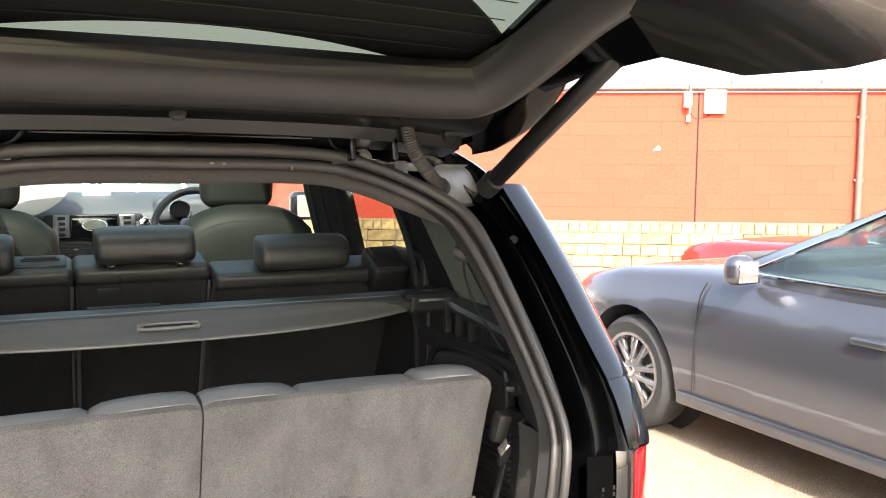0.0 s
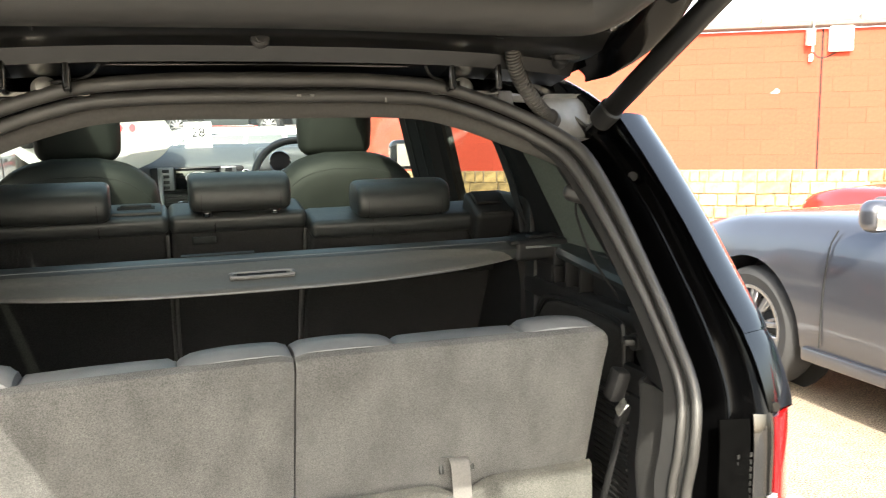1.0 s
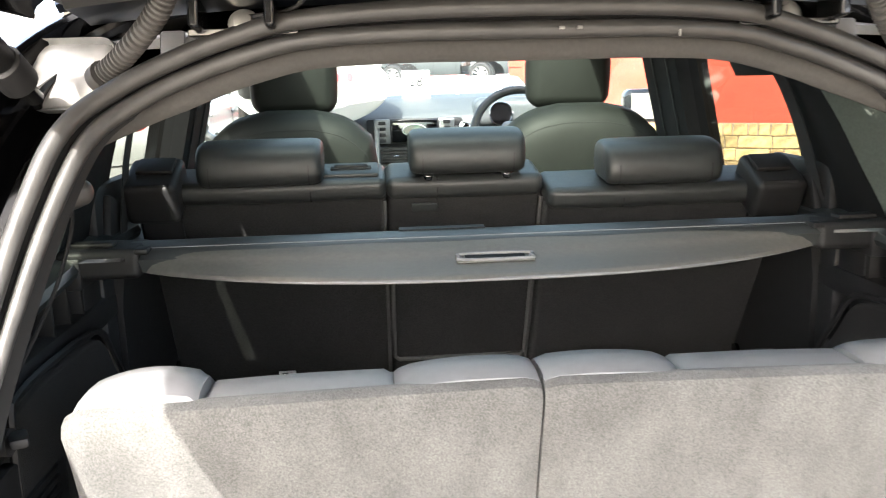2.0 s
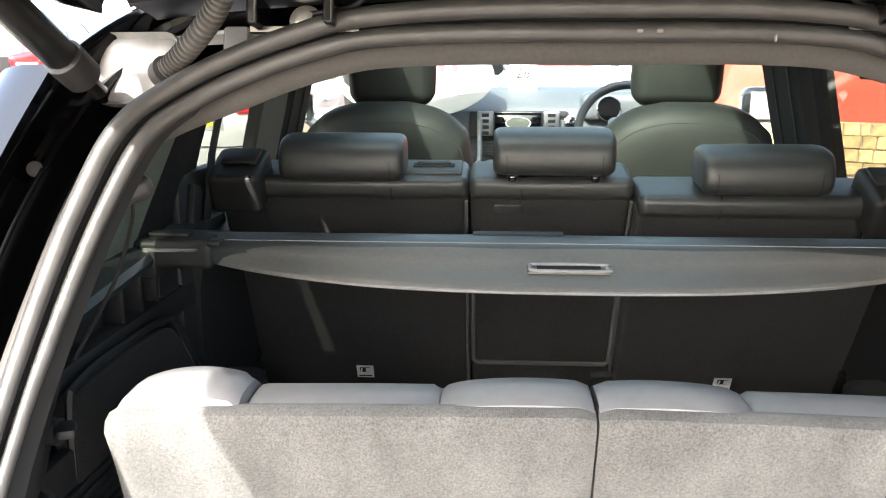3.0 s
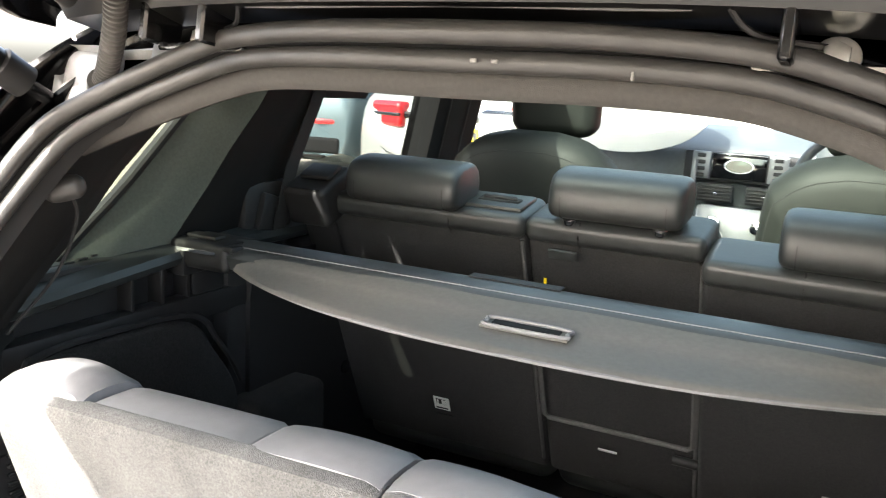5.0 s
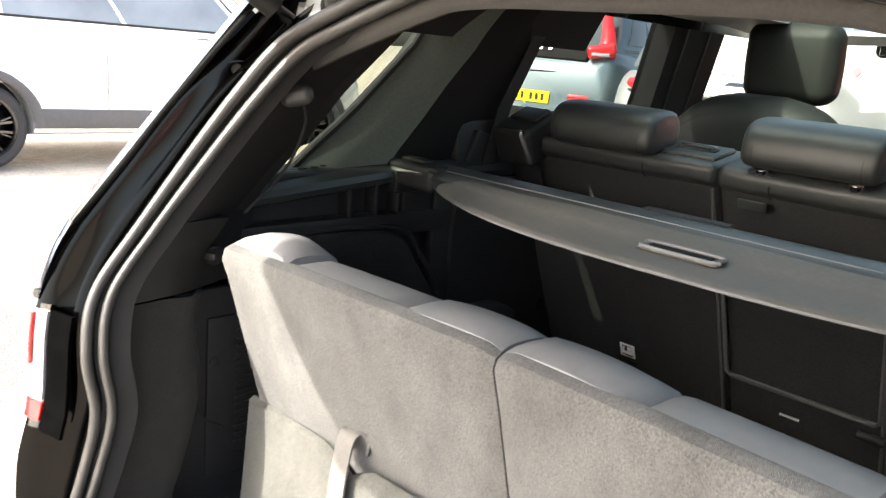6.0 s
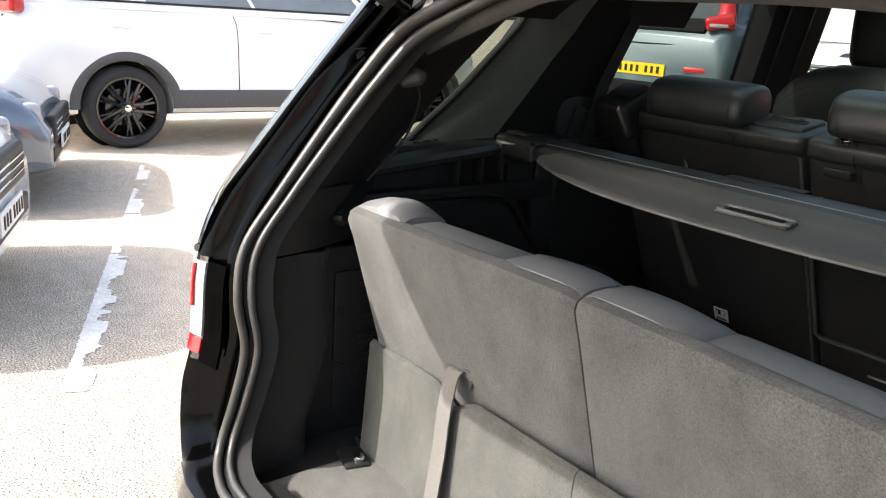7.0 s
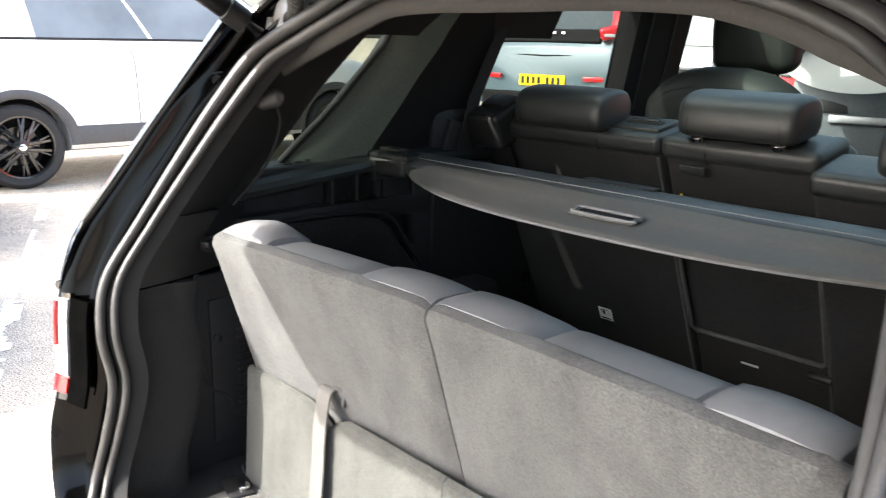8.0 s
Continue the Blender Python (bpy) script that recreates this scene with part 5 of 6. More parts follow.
def front_seat(x, label):
    seat = thing("front_seat", label, "car seat", "front seats")
    tilt = 14

    def outline(w0, w1, z0, z1):
        right = smooth_line([(w0 * 0.90, z0, 0), (w0, z0 + (z1 - z0) * 0.30, 0), (w0 * 0.99, z0 + (z1 - z0) * 0.62, 0), (w1 * 1.09, z1 - 0.115, 0), (w1 * 0.96, z1 - 0.062, 0), (w1 * 0.68, z1 - 0.020, 0), (w1 * 0.30, z1, 0)], 5)
        pts = [(p.x, p.y) for p in right]
        return pts + [(-a, b) for a, b in reversed(pts)]
    lean = pose(x, 1.46, 0.735, tilt, 0, 0) @ pose(0, 0, 0, 90, 0, 0)
    edge = outline(0.255, 0.215, -0.25, 0.640)
    rings = [[lean @ Vector((px * k, 0.19 + (pz - 0.19) * k, d)) for px, pz in edge]
             for k, d in ((0.90, -0.10), (0.97, -0.095), (1.0, -0.07), (1.0, -0.03), (0.985, -0.008), (0.95, 0.012), (0.88, 0.028), (0.76, 0.040), (0.55, 0.050), (0.25, 0.055))]
    back = part("backrest", grid(rings, close_u=True, cap=True), LEATHER_FRONT, seat, "dark grained leather seat back")
    part("back_seam", tube([lean @ Vector((px * 0.925, 0.19 + (pz - 0.19) * 0.925, 0.0165)) for px, pz in edge], 0.0022, 5), GAP, back)
    pocket = outline(0.205, 0.19, -0.18, 0.455)
    part("map_pocket", prism(pocket, 0.030, lean @ pose(0, 0, 0.030)), LEATHER, back, "dark stretched map pocket")
    part("pocket_rim", tube([lean @ Vector((px, pz, 0.062)) for px, pz in pocket[len(pocket) // 4:-(len(pocket) // 4)]], 0.006, 6), LEATHER_FRONT, back)
    hr = part("headrest", cushion(0.245, 0.095, 0.205, (x, 1.522, 1.462), (6, 0, 0), 0.035, 0.008, 5), LEATHER_FRONT, seat, "padded leather headrest")
    for k in (-1, 1):
        part("headrest_post", bm_cyl(0.007, 0.10, (x + k * 0.07, 1.535, 1.345), (8, 0, 0), 10), CHROME, hr)
    part("seat_cushion", cushion(0.50, 0.52, 0.16, (x, 1.78, 0.66), (6, 0, 0), 0.05, 0.01), LEATHER_FRONT, seat)
    return seat


front_seat(-0.420, "dark leather front passenger seat with headrest")
front_seat(0.408, "dark leather driver's seat with headrest")

# luggage cover: cassette, end caps and drooping cloth with its pull handle
cover = thing("luggage_cover", "retractable charcoal luggage cover partly drawn across the load bay", "luggage cover")
rows = []
for x in np.linspace(-0.60, 0.60, 25):
    rows.append([Vector((x, y, z)) for y, z in ((0.345, 1.150), (0.338, 1.172), (0.350, 1.184), (0.366, 1.186), (0.368, 1.182), (0.371, 1.186), (0.395, 1.192), (0.418, 1.190), (0.428, 1.176), (0.425, 1.150))])
part("cassette", grid(rows, close_u=True, cap=True), CASSETTE, cover, "charcoal plastic roller cassette")
rows = []
for i, x in enumerate(np.linspace(-0.565, 0.565, 41)):
    u = x / 0.565
    reach = 0.150 * (1 - abs(u) ** 2.6) + 0.006
    prof = [(0.0, 1.180), (0.15, 1.176), (0.33, 1.1712), (0.345, 1.1700), (0.6, 1.1630), (0.9, 1.1545), (0.97, 1.152), (1.0, 1.148)]
    rows.append([Vector((x + 0.0, 0.355 - reach * k, z - 0.006 * math.sin(math.pi * k) * (1 - u * u) + 0.0006 * math.sin(x * 23 + k * 3))) for k, z in prof])
part("cover_cloth", thick(grid(rows), 0.004), COVER, cover, "charcoal coated cloth with a curved free edge")
edge = [Vector((x, 0.355 - (0.150 * (1 - abs(x / 0.565) ** 2.6) + 0.006), 1.150)) for x in np.linspace(-0.56, 0.56, 41)]
part("cloth_hem", tube(edge, 0.0030, 6), SEAT_GREY, cover, "pale bound hem of the cloth")
handle = part("pull_handle", join(bm_box((0.125, 0.034, 0.004), (-0.002, 0.275, 1.1660), (6, 0, 0), 0.0015, 1)), COVER, cover, "pull handle with a slot in the cover")
part("handle_rim", tube(smooth_line([(-0.052, 0.262, 1.167), (-0.058, 0.274, 1.169), (-0.052, 0.287, 1.171), (0.050, 0.287, 1.171), (0.056, 0.274, 1.169), (0.050, 0.262, 1.167)], 5, True), 0.0032, 8, True), SEAT_GREY, handle)
part("handle_slot", bm_box((0.096, 0.014, 0.002), (-0.002, 0.274, 1.1690), (6, 0, 0)), PLASTIC_DEEP, handle, smooth=False)
part("slot_edge", tube([(x, 0.3665, 1.1862) for x in np.linspace(-0.56, 0.58, 5)], 0.0012, 6), SEAT_GREY, cover, "bright edge of the cassette slot")
part("cassette_label", bm_box((0.15, 0.022, 0.002), (-0.075, 0.413, 1.1935), (3, 0, 0), 0.0005, 1), PLASTIC_GREY, cover)
for s in (1, -1):
    cap = part("end_cap", cushion(0.135, 0.10, 0.050, (s * 0.640, 0.385, 1.166), (0, 0, 0), 0.012), PLASTIC, cover, "black plastic end cap")
    part("cap_button", bm_box((0.07, 0.03, 0.008), (s * 0.655, 0.375, 1.194), (0, 0, 0), 0.003), PLASTIC_GREY, cap)
    part("cap_slot", bm_box((0.09, 0.004, 0.006), (s * 0.64, 0.334, 1.175), (0, 0, 0)), CHROME, cap, smooth=False)
    part("cloth_clip", bm_box((0.022, 0.030, 0.010), (s * 0.570, 0.348, 1.186), (0, 0, 0), 0.003), PLASTIC, cap)

# dashboard, steering wheel, cards in the windscreen
dash = thing("dashboard", "dark grey dashboard with silver centre controls", "dashboard")
rows = []
for x in np.linspace(-0.70, 0.70, 29):
    bow = 0.05 * (x / 0.70) ** 2
    rows.append([Vector((x, y - bow, z)) for y, z in ((2.86, 1.20), (2.72, 1.366), (2.67, 1.384), (2.58, 1.366), (2.49, 1.322), (2.46, 1.302), (2.450, 1.285), (2.455, 1.20), (2.47, 1.10), (2.50, 0.95), (2.56, 0.75))])
part("dash_pad", thick(grid(rows), 0.01), DASH, dash, "soft grey dashboard pad")
panel = part("centre_panel", bm_box((0.40, 0.03, 0.11), (-0.02, 2.445, 1.238), (-4, 0, 0), 0.01), PLASTIC, dash)
scr = part("display_screen", bm_box((0.19, 0.008, 0.092), (-0.022, 2.427, 1.242), (-4, 0, 0), 0.003), DARK_LENS, dash, "dark display with a green oval")
ov = [(0.052 * math.cos(a), 0.026 * math.sin(a)) for a in np.linspace(0, 2 * math.pi, 33)[:-1]]
part("oval_rim", prism(ov, 0.003, pose(-0.022, 2.4225, 1.245, 86, 0, 0)), CARD_WHITE, scr)
part("oval_badge", prism([(a * 0.9, b * 0.86) for a, b in ov], 0.003, pose(-0.022, 2.4205, 1.245, 86, 0, 0)), BADGE_GREEN, scr)
for s, x in ((-1, -0.155), (1, 0.112)):
    col = part("button_panel", bm_box((0.066, 0.012, 0.10), (x, 2.427, 1.242), (-4, 0, 0), 0.004), DASH_SILVER, dash, "silver button panel")
    for k in range(4):
        part("button", bm_box((0.030, 0.008, 0.014), (x, 2.419, 1.205 + 0.024 * k), (-4, 0, 0), 0.002, 1), PLASTIC, col)
part("start_knob", bm_cyl(0.026, 0.02, (0.185, 2.425, 1.25), (86, 0, 0), 20, bevel=0.004), CHROME, dash)
for s, x in ((-1, -0.10), (1, 0.075)):
    vent = part("air_vent", bm_box((0.13, 0.02, 0.066), (x, 2.445, 1.140), (-6, 0, 0), 0.006), PLASTIC, dash, "air vent with slats")
    for k in range(5):
        part("slat", bm_box((0.115, 0.014, 0.003), (x, 2.434, 1.117 + 0.0115 * k), (-15, 0, 0)), PLASTIC_GREY, vent, smooth=False)
    part("vent_tab", bm_box((0.022, 0.010, 0.008), (x, 2.428, 1.140), (0, 0, 0), 0.002, 1), CHROME, vent)
stack = part("climate_panel", bm_box((0.30, 0.05, 0.22), (-0.01, 2.44, 0.985), (-10, 0, 0), 0.02), DASH_SILVER, dash, "satin silver centre stack")
for x in (-0.09, 0.07):
    part("climate_knob", bm_cyl(0.028, 0.022, (x, 2.405, 1.03), (80, 0, 0), 22, bevel=0.004), CHROME, stack)
for k in range(5):
    part("stack_button", bm_box((0.034, 0.008, 0.016), (-0.09 + 0.042 * k, 2.41, 0.965), (-10, 0, 0), 0.003, 1), PLASTIC, stack)
for s in (1, -1):
    part("stack_rail", tube([(s * 0.165 - 0.01, 2.41, 1.26), (s * 0.168 - 0.01, 2.40, 1.10), (s * 0.16 - 0.01, 2.36, 0.90), (s * 0.15 - 0.01, 2.10, 0.80)], 0.010, 8), DASH_SILVER, dash)
part("side_vent", bm_box((0.13, 0.02, 0.06), (-0.56, 2.43, 1.22), (-4, 0, 8), 0.006), PLASTIC, dash)
part("trim_strip", bm_box((0.32, 0.012, 0.03), (-0.40, 2.432, 1.17), (-4, 0, 4), 0.004), DASH_SILVER, dash)
part("binnacle", cushion(0.34, 0.16, 0.12, (0.40, 2.48, 1.31), (0, 0, 0), 0.04), DASH, dash)
part("dial", bm_cyl(0.045, 0.01, (0.335, 2.395, 1.305), (84, 0, 0), 28), DARK_LENS, dash)
part("dial_ring", tube([(0.335 + 0.047 * math.cos(a), 2.388, 1.305 + 0.047 * math.sin(a)) for a in np.linspace(0, 2 * math.pi, 25)[:-1]], 0.003, 6, True), CHROME, dash)
part("centre_console", cushion(0.24, 1.0, 0.30, (0, 1.95, 0.66), (3, 0, 0), 0.03), PLASTIC, dash)
wheel_m = pose(0.375, 2.12, 1.235, 68, 0, 0)
sw = part("steering_wheel", tube([wheel_m @ Vector((0.185 * math.cos(a), 0.18 * math.sin(a), 0)) for a in np.linspace(0, 2 * math.pi, 49)[:-1]], 0.016, 10, True), LEATHER, dash, "leather steering wheel")
bm = cushion(0.15, 0.11, 0.05, (0, 0, -0.01), (0, 0, 0), 0.02)
for ang in (0, 180, 270):
    sp = bm_box((0.13, 0.035, 0.016), (0.12, 0, 0), (0, 0, 0), 0.005, 1)
    bmesh.ops.transform(sp, matrix=Matrix.Rotation(radians(ang), 4, "Z"), verts=sp.verts)
    bm = join(bm, sp)
bmesh.ops.transform(bm, matrix=wheel_m, verts=bm.verts)
part("wheel_hub", bm, DASH_SILVER, sw, "silver spokes and hub")

oval = thing("windscreen_board", "large white oval display board behind the windscreen", "display board")
om = pose(-0.43, 2.32, 1.43, 72, 0, 0)
part("board", prism([(0.31 * math.cos(a), 0.165 * math.sin(a)) for a in np.linspace(0, 2 * math.pi, 49)[:-1]], 0.004, om), BOARD_WHITE, oval)
for x in (-0.10, 0.05, 0.105, 0.155):
    part("red_mark", prism([(0.013 * math.cos(a), 0.018 * math.sin(a)) for a in np.linspace(0, 2 * math.pi, 9)[:-1]], 0.002, om @ pose(x, 0.035, 0.005)), PRINT_RED, oval)
card = thing("dash_card", "small white card with number propped on the dashboard", "card")
part("card_face", bm_box((0.12, 0.003, 0.12), (0.0, 2.62, 1.43), (-12, 0, 0)), CARD_WHITE, card, smooth=False)
txt = bpy.data.curves.new("card_number", "FONT")
txt.body, txt.size, txt.align_x, txt.align_y, txt.extrude = "28", 0.062, "CENTER", "CENTER", 0.0008
num = new("card_number", txt)
num.parent = card
num.matrix_basis = pose(0.0, 2.6165, 1.440, 78, 0, 0)
txt.materials.append(PRINT_BLACK)
part("card_bar", bm_box((0.07, 0.001, 0.006), (0.0, 2.6235, 1.403), (-12, 0, 0)), PRINT_BLACK, card, smooth=False)

# ---- ground ----
ASPHALT = material("worn_asphalt", (0.145, 0.134, 0.118), 0.9, vary=0.70, edge=(0.36, 0.64), scale=140, bump=0.5, bump_scale=300, stain=0.35, second=(0.262, 0.243, 0.215), dist=0.005)

# the asphalt grows paler in the lane left of the black car
an, al = ASPHALT.node_tree.nodes, ASPHALT.node_tree.links
base_in = an["Principled BSDF"].inputs["Base Color"]
old = base_in.links[0].from_socket
tc = an.new("ShaderNodeTexCoord")
sep = an.new("ShaderNodeSeparateXYZ")
al.new(tc.outputs["Object"], sep.inputs[0])
lane = an.new("ShaderNodeMapRange")
lane.inputs["From Min"].default_value, lane.inputs["From Max"].default_value = -0.3, -3.2
lane.inputs["To Min"].default_value, lane.inputs["To Max"].default_value = 0.0, 0.85
al.new(sep.outputs["X"], lane.inputs["Value"])
paler = an.new("ShaderNodeMix")
paler.data_type, paler.blend_type = "RGBA", "MULTIPLY"
paler.inputs["B"].default_value = (2.05, 1.93, 1.76, 1)
al.new(lane.outputs["Result"], paler.inputs["Factor"])
al.new(old, paler.inputs["A"])
# the asphalt turns a warmer, sandy tone in the bays towards the red wall
wall_side = an.new("ShaderNodeMapRange")
wall_side.inputs["From Min"].default_value, wall_side.inputs["From Max"].default_value = 0.9, 2.2
al.new(sep.outputs["X"], wall_side.inputs["Value"])
sandy = an.new("ShaderNodeMix")
sandy.data_type, sandy.blend_type = "RGBA", "MULTIPLY"
sandy.inputs["B"].default_value = (1.12, 0.97, 0.80, 1)
al.new(wall_side.outputs["Result"], sandy.inputs["Factor"])
al.new(paler.outputs["Result"], sandy.inputs["A"])
al.new(sandy.outputs["Result"], base_in)


def rise(y):
    u = min(1, max(0, (y - 13) / 9))
    return 1.25 * u * u * (3 - 2 * u)


def step(u):
    u = min(1, max(0, u))
    return u * u * (3 - 2 * u)


def height(x, y):
    """The yard climbs gently under the row of bays ahead on the left, and again to the bank beyond."""
    return rise(y) + (0.27 + 0.225 * step((-3.35 - x) / 0.7)) * step((y - 2.4) / 2.2) * step((-1.15 - x) / 0.6) * step((x + 6.7) / 0.6) * (1 - step((y - 11.5) / 1.5)) + 0.08 * step((-5.7 - x) / 0.9) * step((y - 0.1) / 0.8) * (1 - step((y - 9.0) / 1.5))


bm = bmesh.new()
xs = [-900, -200, -60, -30, -18] + list(np.linspace(-12, 12, 61)) + [18, 30, 60, 200, 900]
ys = [-900, -200, -60, -20] + list(np.linspace(-8, 26, 86)) + [40, 80, 200, 900]
vs = [[bm.verts.new((x, y, height(x, y))) for x in xs] for y in ys]
for i in range(len(ys) - 1):
    for j in range(len(xs) - 1):
        bm.faces.new((vs[i][j], vs[i][j + 1], vs[i + 1][j + 1], vs[i + 1][j]))
ground = part("ground", bm, ASPHALT, None)
tagged(ground, "worn sunlit asphalt of a car park", "ground", kind="structure")

# ---- parked cars; each is built nose to +y about its own middle on the ground ----


def car(name, label, paint, at, turn, length=4.4, width=1.80, height=1.45, belt=0.95, hood=0.92, wheel_r=0.32, front_axle=1.32, rear_axle=-1.28, screen=(0.85, 0.05), back=(-1.55, -2.02),
        rims=None, spokes=5, clad=False, deck=0.98, lower=0.20, group="parked cars", rear_lamp=None, plate_z=0.85, glass=None, nose_drop=0.22, lamp_at=(0.80, 0.0), mirrors=True, front=True, clear=False, rim=0.70, mirror_k=0.86, shuts=(0.90, 0.485), grips=(0.56, 0.20), panes=((0.50, 0.90, 0.14, 0.0, 0.02), (0.20, 0.475, 0.14, 0.02, 0.0), (0.06, 0.17, 0.24, 0.03, 0.02))):
    """A saloon-sized body lofted along its length, a tapering cabin with its panes, wheels, lamps, bumpers, mirrors and plates.
    screen: where the windscreen starts at the bonnet and meets the roof; back: where the roof ends and the tail begins."""
    c = thing(name, label, "car", group, at, turn)
    w, h2 = width / 2, length / 2
    ys = [-h2, -h2 + 0.03, -h2 + 0.12, -h2 + 0.35, -h2 + 0.75, rear_axle, -0.4, 0.5, front_axle - 0.35, front_axle, h2 - 0.60, h2 - 0.28, h2 - 0.10, h2 - 0.02, h2]
    rows = []
    for y in ys:
        f = min(1, (h2 - y) / 0.55)
        r = min(1, (y + h2) / 0.40)
        ww = w * (0.72 + 0.28 * math.sin(f * math.pi / 2) ** 0.7) * (0.86 + 0.14 * math.sin(r * math.pi / 2) ** 0.6)
        top = float(np.interp(y, [-h2, -h2 + 0.10, back[1] + 0.1, -0.5, screen[0], h2 - 0.65, h2 - 0.15, h2], [deck - 0.16, deck, deck + 0.0, belt, hood + 0.02, hood - 0.03, hood - nose_drop * 0.7, hood - nose_drop - 0.16]))
        low = lower + 0.06 * max(0, 1 - f) + 0.10 * max(0, 1 - r)
        hgt = top - low
        prof = [(0.0, low), (0.80, low), (0.93, low + 0.03), (0.975, low + 0.12), (0.985, low + 0.24 * hgt), (1.0, low + 0.50 * hgt), (0.995, low + 0.68 * hgt), (0.97, low + 0.85 * hgt), (0.935, low + 0.945 * hgt), (0.88, top), (0.5, top + 0.02), (0.0, top + 0.028)]
        ring = [Vector((x * ww, y, z)) for x, z in prof]
        rows.append(ring + [Vector((-v.x, v.y, v.z)) for v in ring[-2:0:-1]])
    cols = [smooth_line([r[k] for r in rows], 3) for k in range(len(rows[0]))]
    rows = [[col[i] for col in cols] for i in range(len(cols[0]))]
    body = part("body", grid(rows, close_u=True, cap=True), paint, c)
    for wy in (front_axle, rear_axle):
        for s in (1, -1):
            cut(body, bm_cyl(wheel_r + 0.055, 0.36, (s * (w - 0.10), wy, wheel_r + 0.01), (0, 90, 0), 36))
            part("wheel_well", bm_cyl(wheel_r + 0.05, 0.02, (s * (w - 0.275), wy, wheel_r + 0.01), (0, 90, 0), 28), GAP, c)
            wheel(c, (s * (w - 0.125), wy, wheel_r), s, wheel_r, 0.215, wheel_r * rim, spokes, rims or ALLOY)
            if clad:
                arch = [(s * (w - 0.012), wy + (wheel_r + 0.085) * math.cos(a), wheel_r + 0.01 + (wheel_r + 0.085) * math.sin(a)) for a in np.linspace(-0.03, math.pi + 0.03, 30)]
                part("wheel_arch", tube(arch, 0.045, 8, flat=0.45, up=(1, 0, 0)), CLADDING, c, "dark grey wheel arch cladding")
    if clad:
        for s in (1, -1):
            part("sill_cladding", bm_box((0.05, front_axle - rear_axle - 2 * wheel_r - 0.14, 0.17), (s * (w - 0.022), (front_axle + rear_axle) / 2, lower + 0.16), (0, 0, 0), 0.015), CLADDING, c)
        part("bumper_cladding", cushion(width * 0.86, 0.16, 0.26, (0, -h2 + 0.07, lower + 0.22), (0, 0, 0), 0.04), CLADDING, c)
    else:
        for s in (1, -1):
            part("sill", bm_box((0.03, front_axle - rear_axle - 2 * wheel_r - 0.16, 0.07), (s * (w - 0.018), (front_axle + rear_axle) / 2, lower + 0.085), (0, 0, 0), 0.012), paint, c)

    # cabin: rings from the waist to the roof
    wb, wr = w * 0.915, w * 0.70
    b0, b1 = back[1] + 0.03, screen[0]
    r0, r1 = back[0], screen[1]

    def shell(u, v, out=0.0):
        """u round the cabin: 0 rear left .. side .. front; returns the side point at the height v."""
        bulge = math.sin(v * math.pi) * 0.02
        return wb + (wr - wb) * v ** 1.25 + bulge + out

    def yline(k, v):
        """k from 0 (tail) to 1 (nose) at the height v."""
        lo, hi = b0 + (r0 - b0) * v ** 0.9, b1 + (r1 - b1) * v ** 0.95
        return lo + (hi - lo) * k
    zb = belt - 0.03

    def ring_at(v):
        z = zb + (height - zb) * v
        pts = []
        half = shell(0, v)
        n = 8
        for k in np.linspace(0, 1, 15):
            pts.append(Vector((half * (1 - 0.12 * abs(2 * k - 1) ** 6), yline(k, v), z)))
        bow = [Vector((half * 0.88 * x, yline(1, v) + 0.09 * (1 - x * x), z)) for x in np.linspace(1, -1, n + 1)[1:-1]]
        left = [Vector((-p.x, p.y, p.z)) for p in reversed(pts)]
        tail = [Vector((half * 0.88 * x, yline(0, v) - 0.07 * (1 - x * x), z)) for x in np.linspace(-1, 1, n + 1)[1:-1]]
        return pts + bow + left + tail
    levels = [0, 0.15, 0.4, 0.7, 0.88, 0.96, 1.0]
    rings = [ring_at(v) for v in levels]
    cap_ring = [Vector((p.x * 0.86, p.y * 0.94 + 0.06 * (r0 + r1) / 2, height + 0.025)) for p in rings[-1]]
    top_ring = [Vector((p.x * 0.45, p.y * 0.6 + 0.4 * (r0 + r1) / 2, height + 0.035)) for p in rings[-1]]
    shell_bm = grid(rings + [cap_ring, top_ring], close_u=True, cap=True)
    if clear:
        # open windows, with a dark interior, seats and wheel behind the glass
        shell_bm.faces.ensure_lookup_table()
        count = len(rings[0])
        side = list(range(7, 13)) + list(range(3, 6))
        gone = side + [35 - f for f in side] + list(range(15, 21)) + list(range(37, 43))
        bmesh.ops.delete(shell_bm, geom=[shell_bm.faces[i * count + j] for i in (1, 2, 3) for j in gone], context="FACES")
        deck_bm = bmesh.new()
        deck_bm.faces.new([deck_bm.verts.new((p.x * 0.97, p.y * 0.98, zb + 0.06)) for p in ring_at(0.08)])
        part("interior_deck", thick(deck_bm, 0.01), CLADDING, c, "dark interior below the windows")
        for s in (1, -1):
            part("seat_back", cushion(0.44, 0.13, 0.34, (s * 0.36, -0.30, belt + 0.14), (-12, 0, 0), 0.04), CLADDING, c)
            part("seat_headrest", cushion(0.25, 0.10, 0.15, (s * 0.36, -0.36, belt + 0.345), (-8, 0, 0), 0.035), CLADDING, c)
        part("rear_bench", cushion(1.10, 0.14, 0.24, (0, -1.10, belt + 0.10), (-14, 0, 0), 0.04), CLADDING, c)
        part("dash_top", cushion(1.25, 0.34, 0.10, (0, 0.62, belt + 0.06), (0, 0, 0), 0.03), CLADDING, c)
        wm = pose(0.36, 0.32, belt + 0.10, 66, 0, 0)
        part("steering_wheel", tube([wm @ Vector((0.18 * math.cos(a), 0.18 * math.sin(a), 0)) for a in np.linspace(0, 2 * math.pi, 33)[:-1]], 0.014, 8, True), PLASTIC, c)
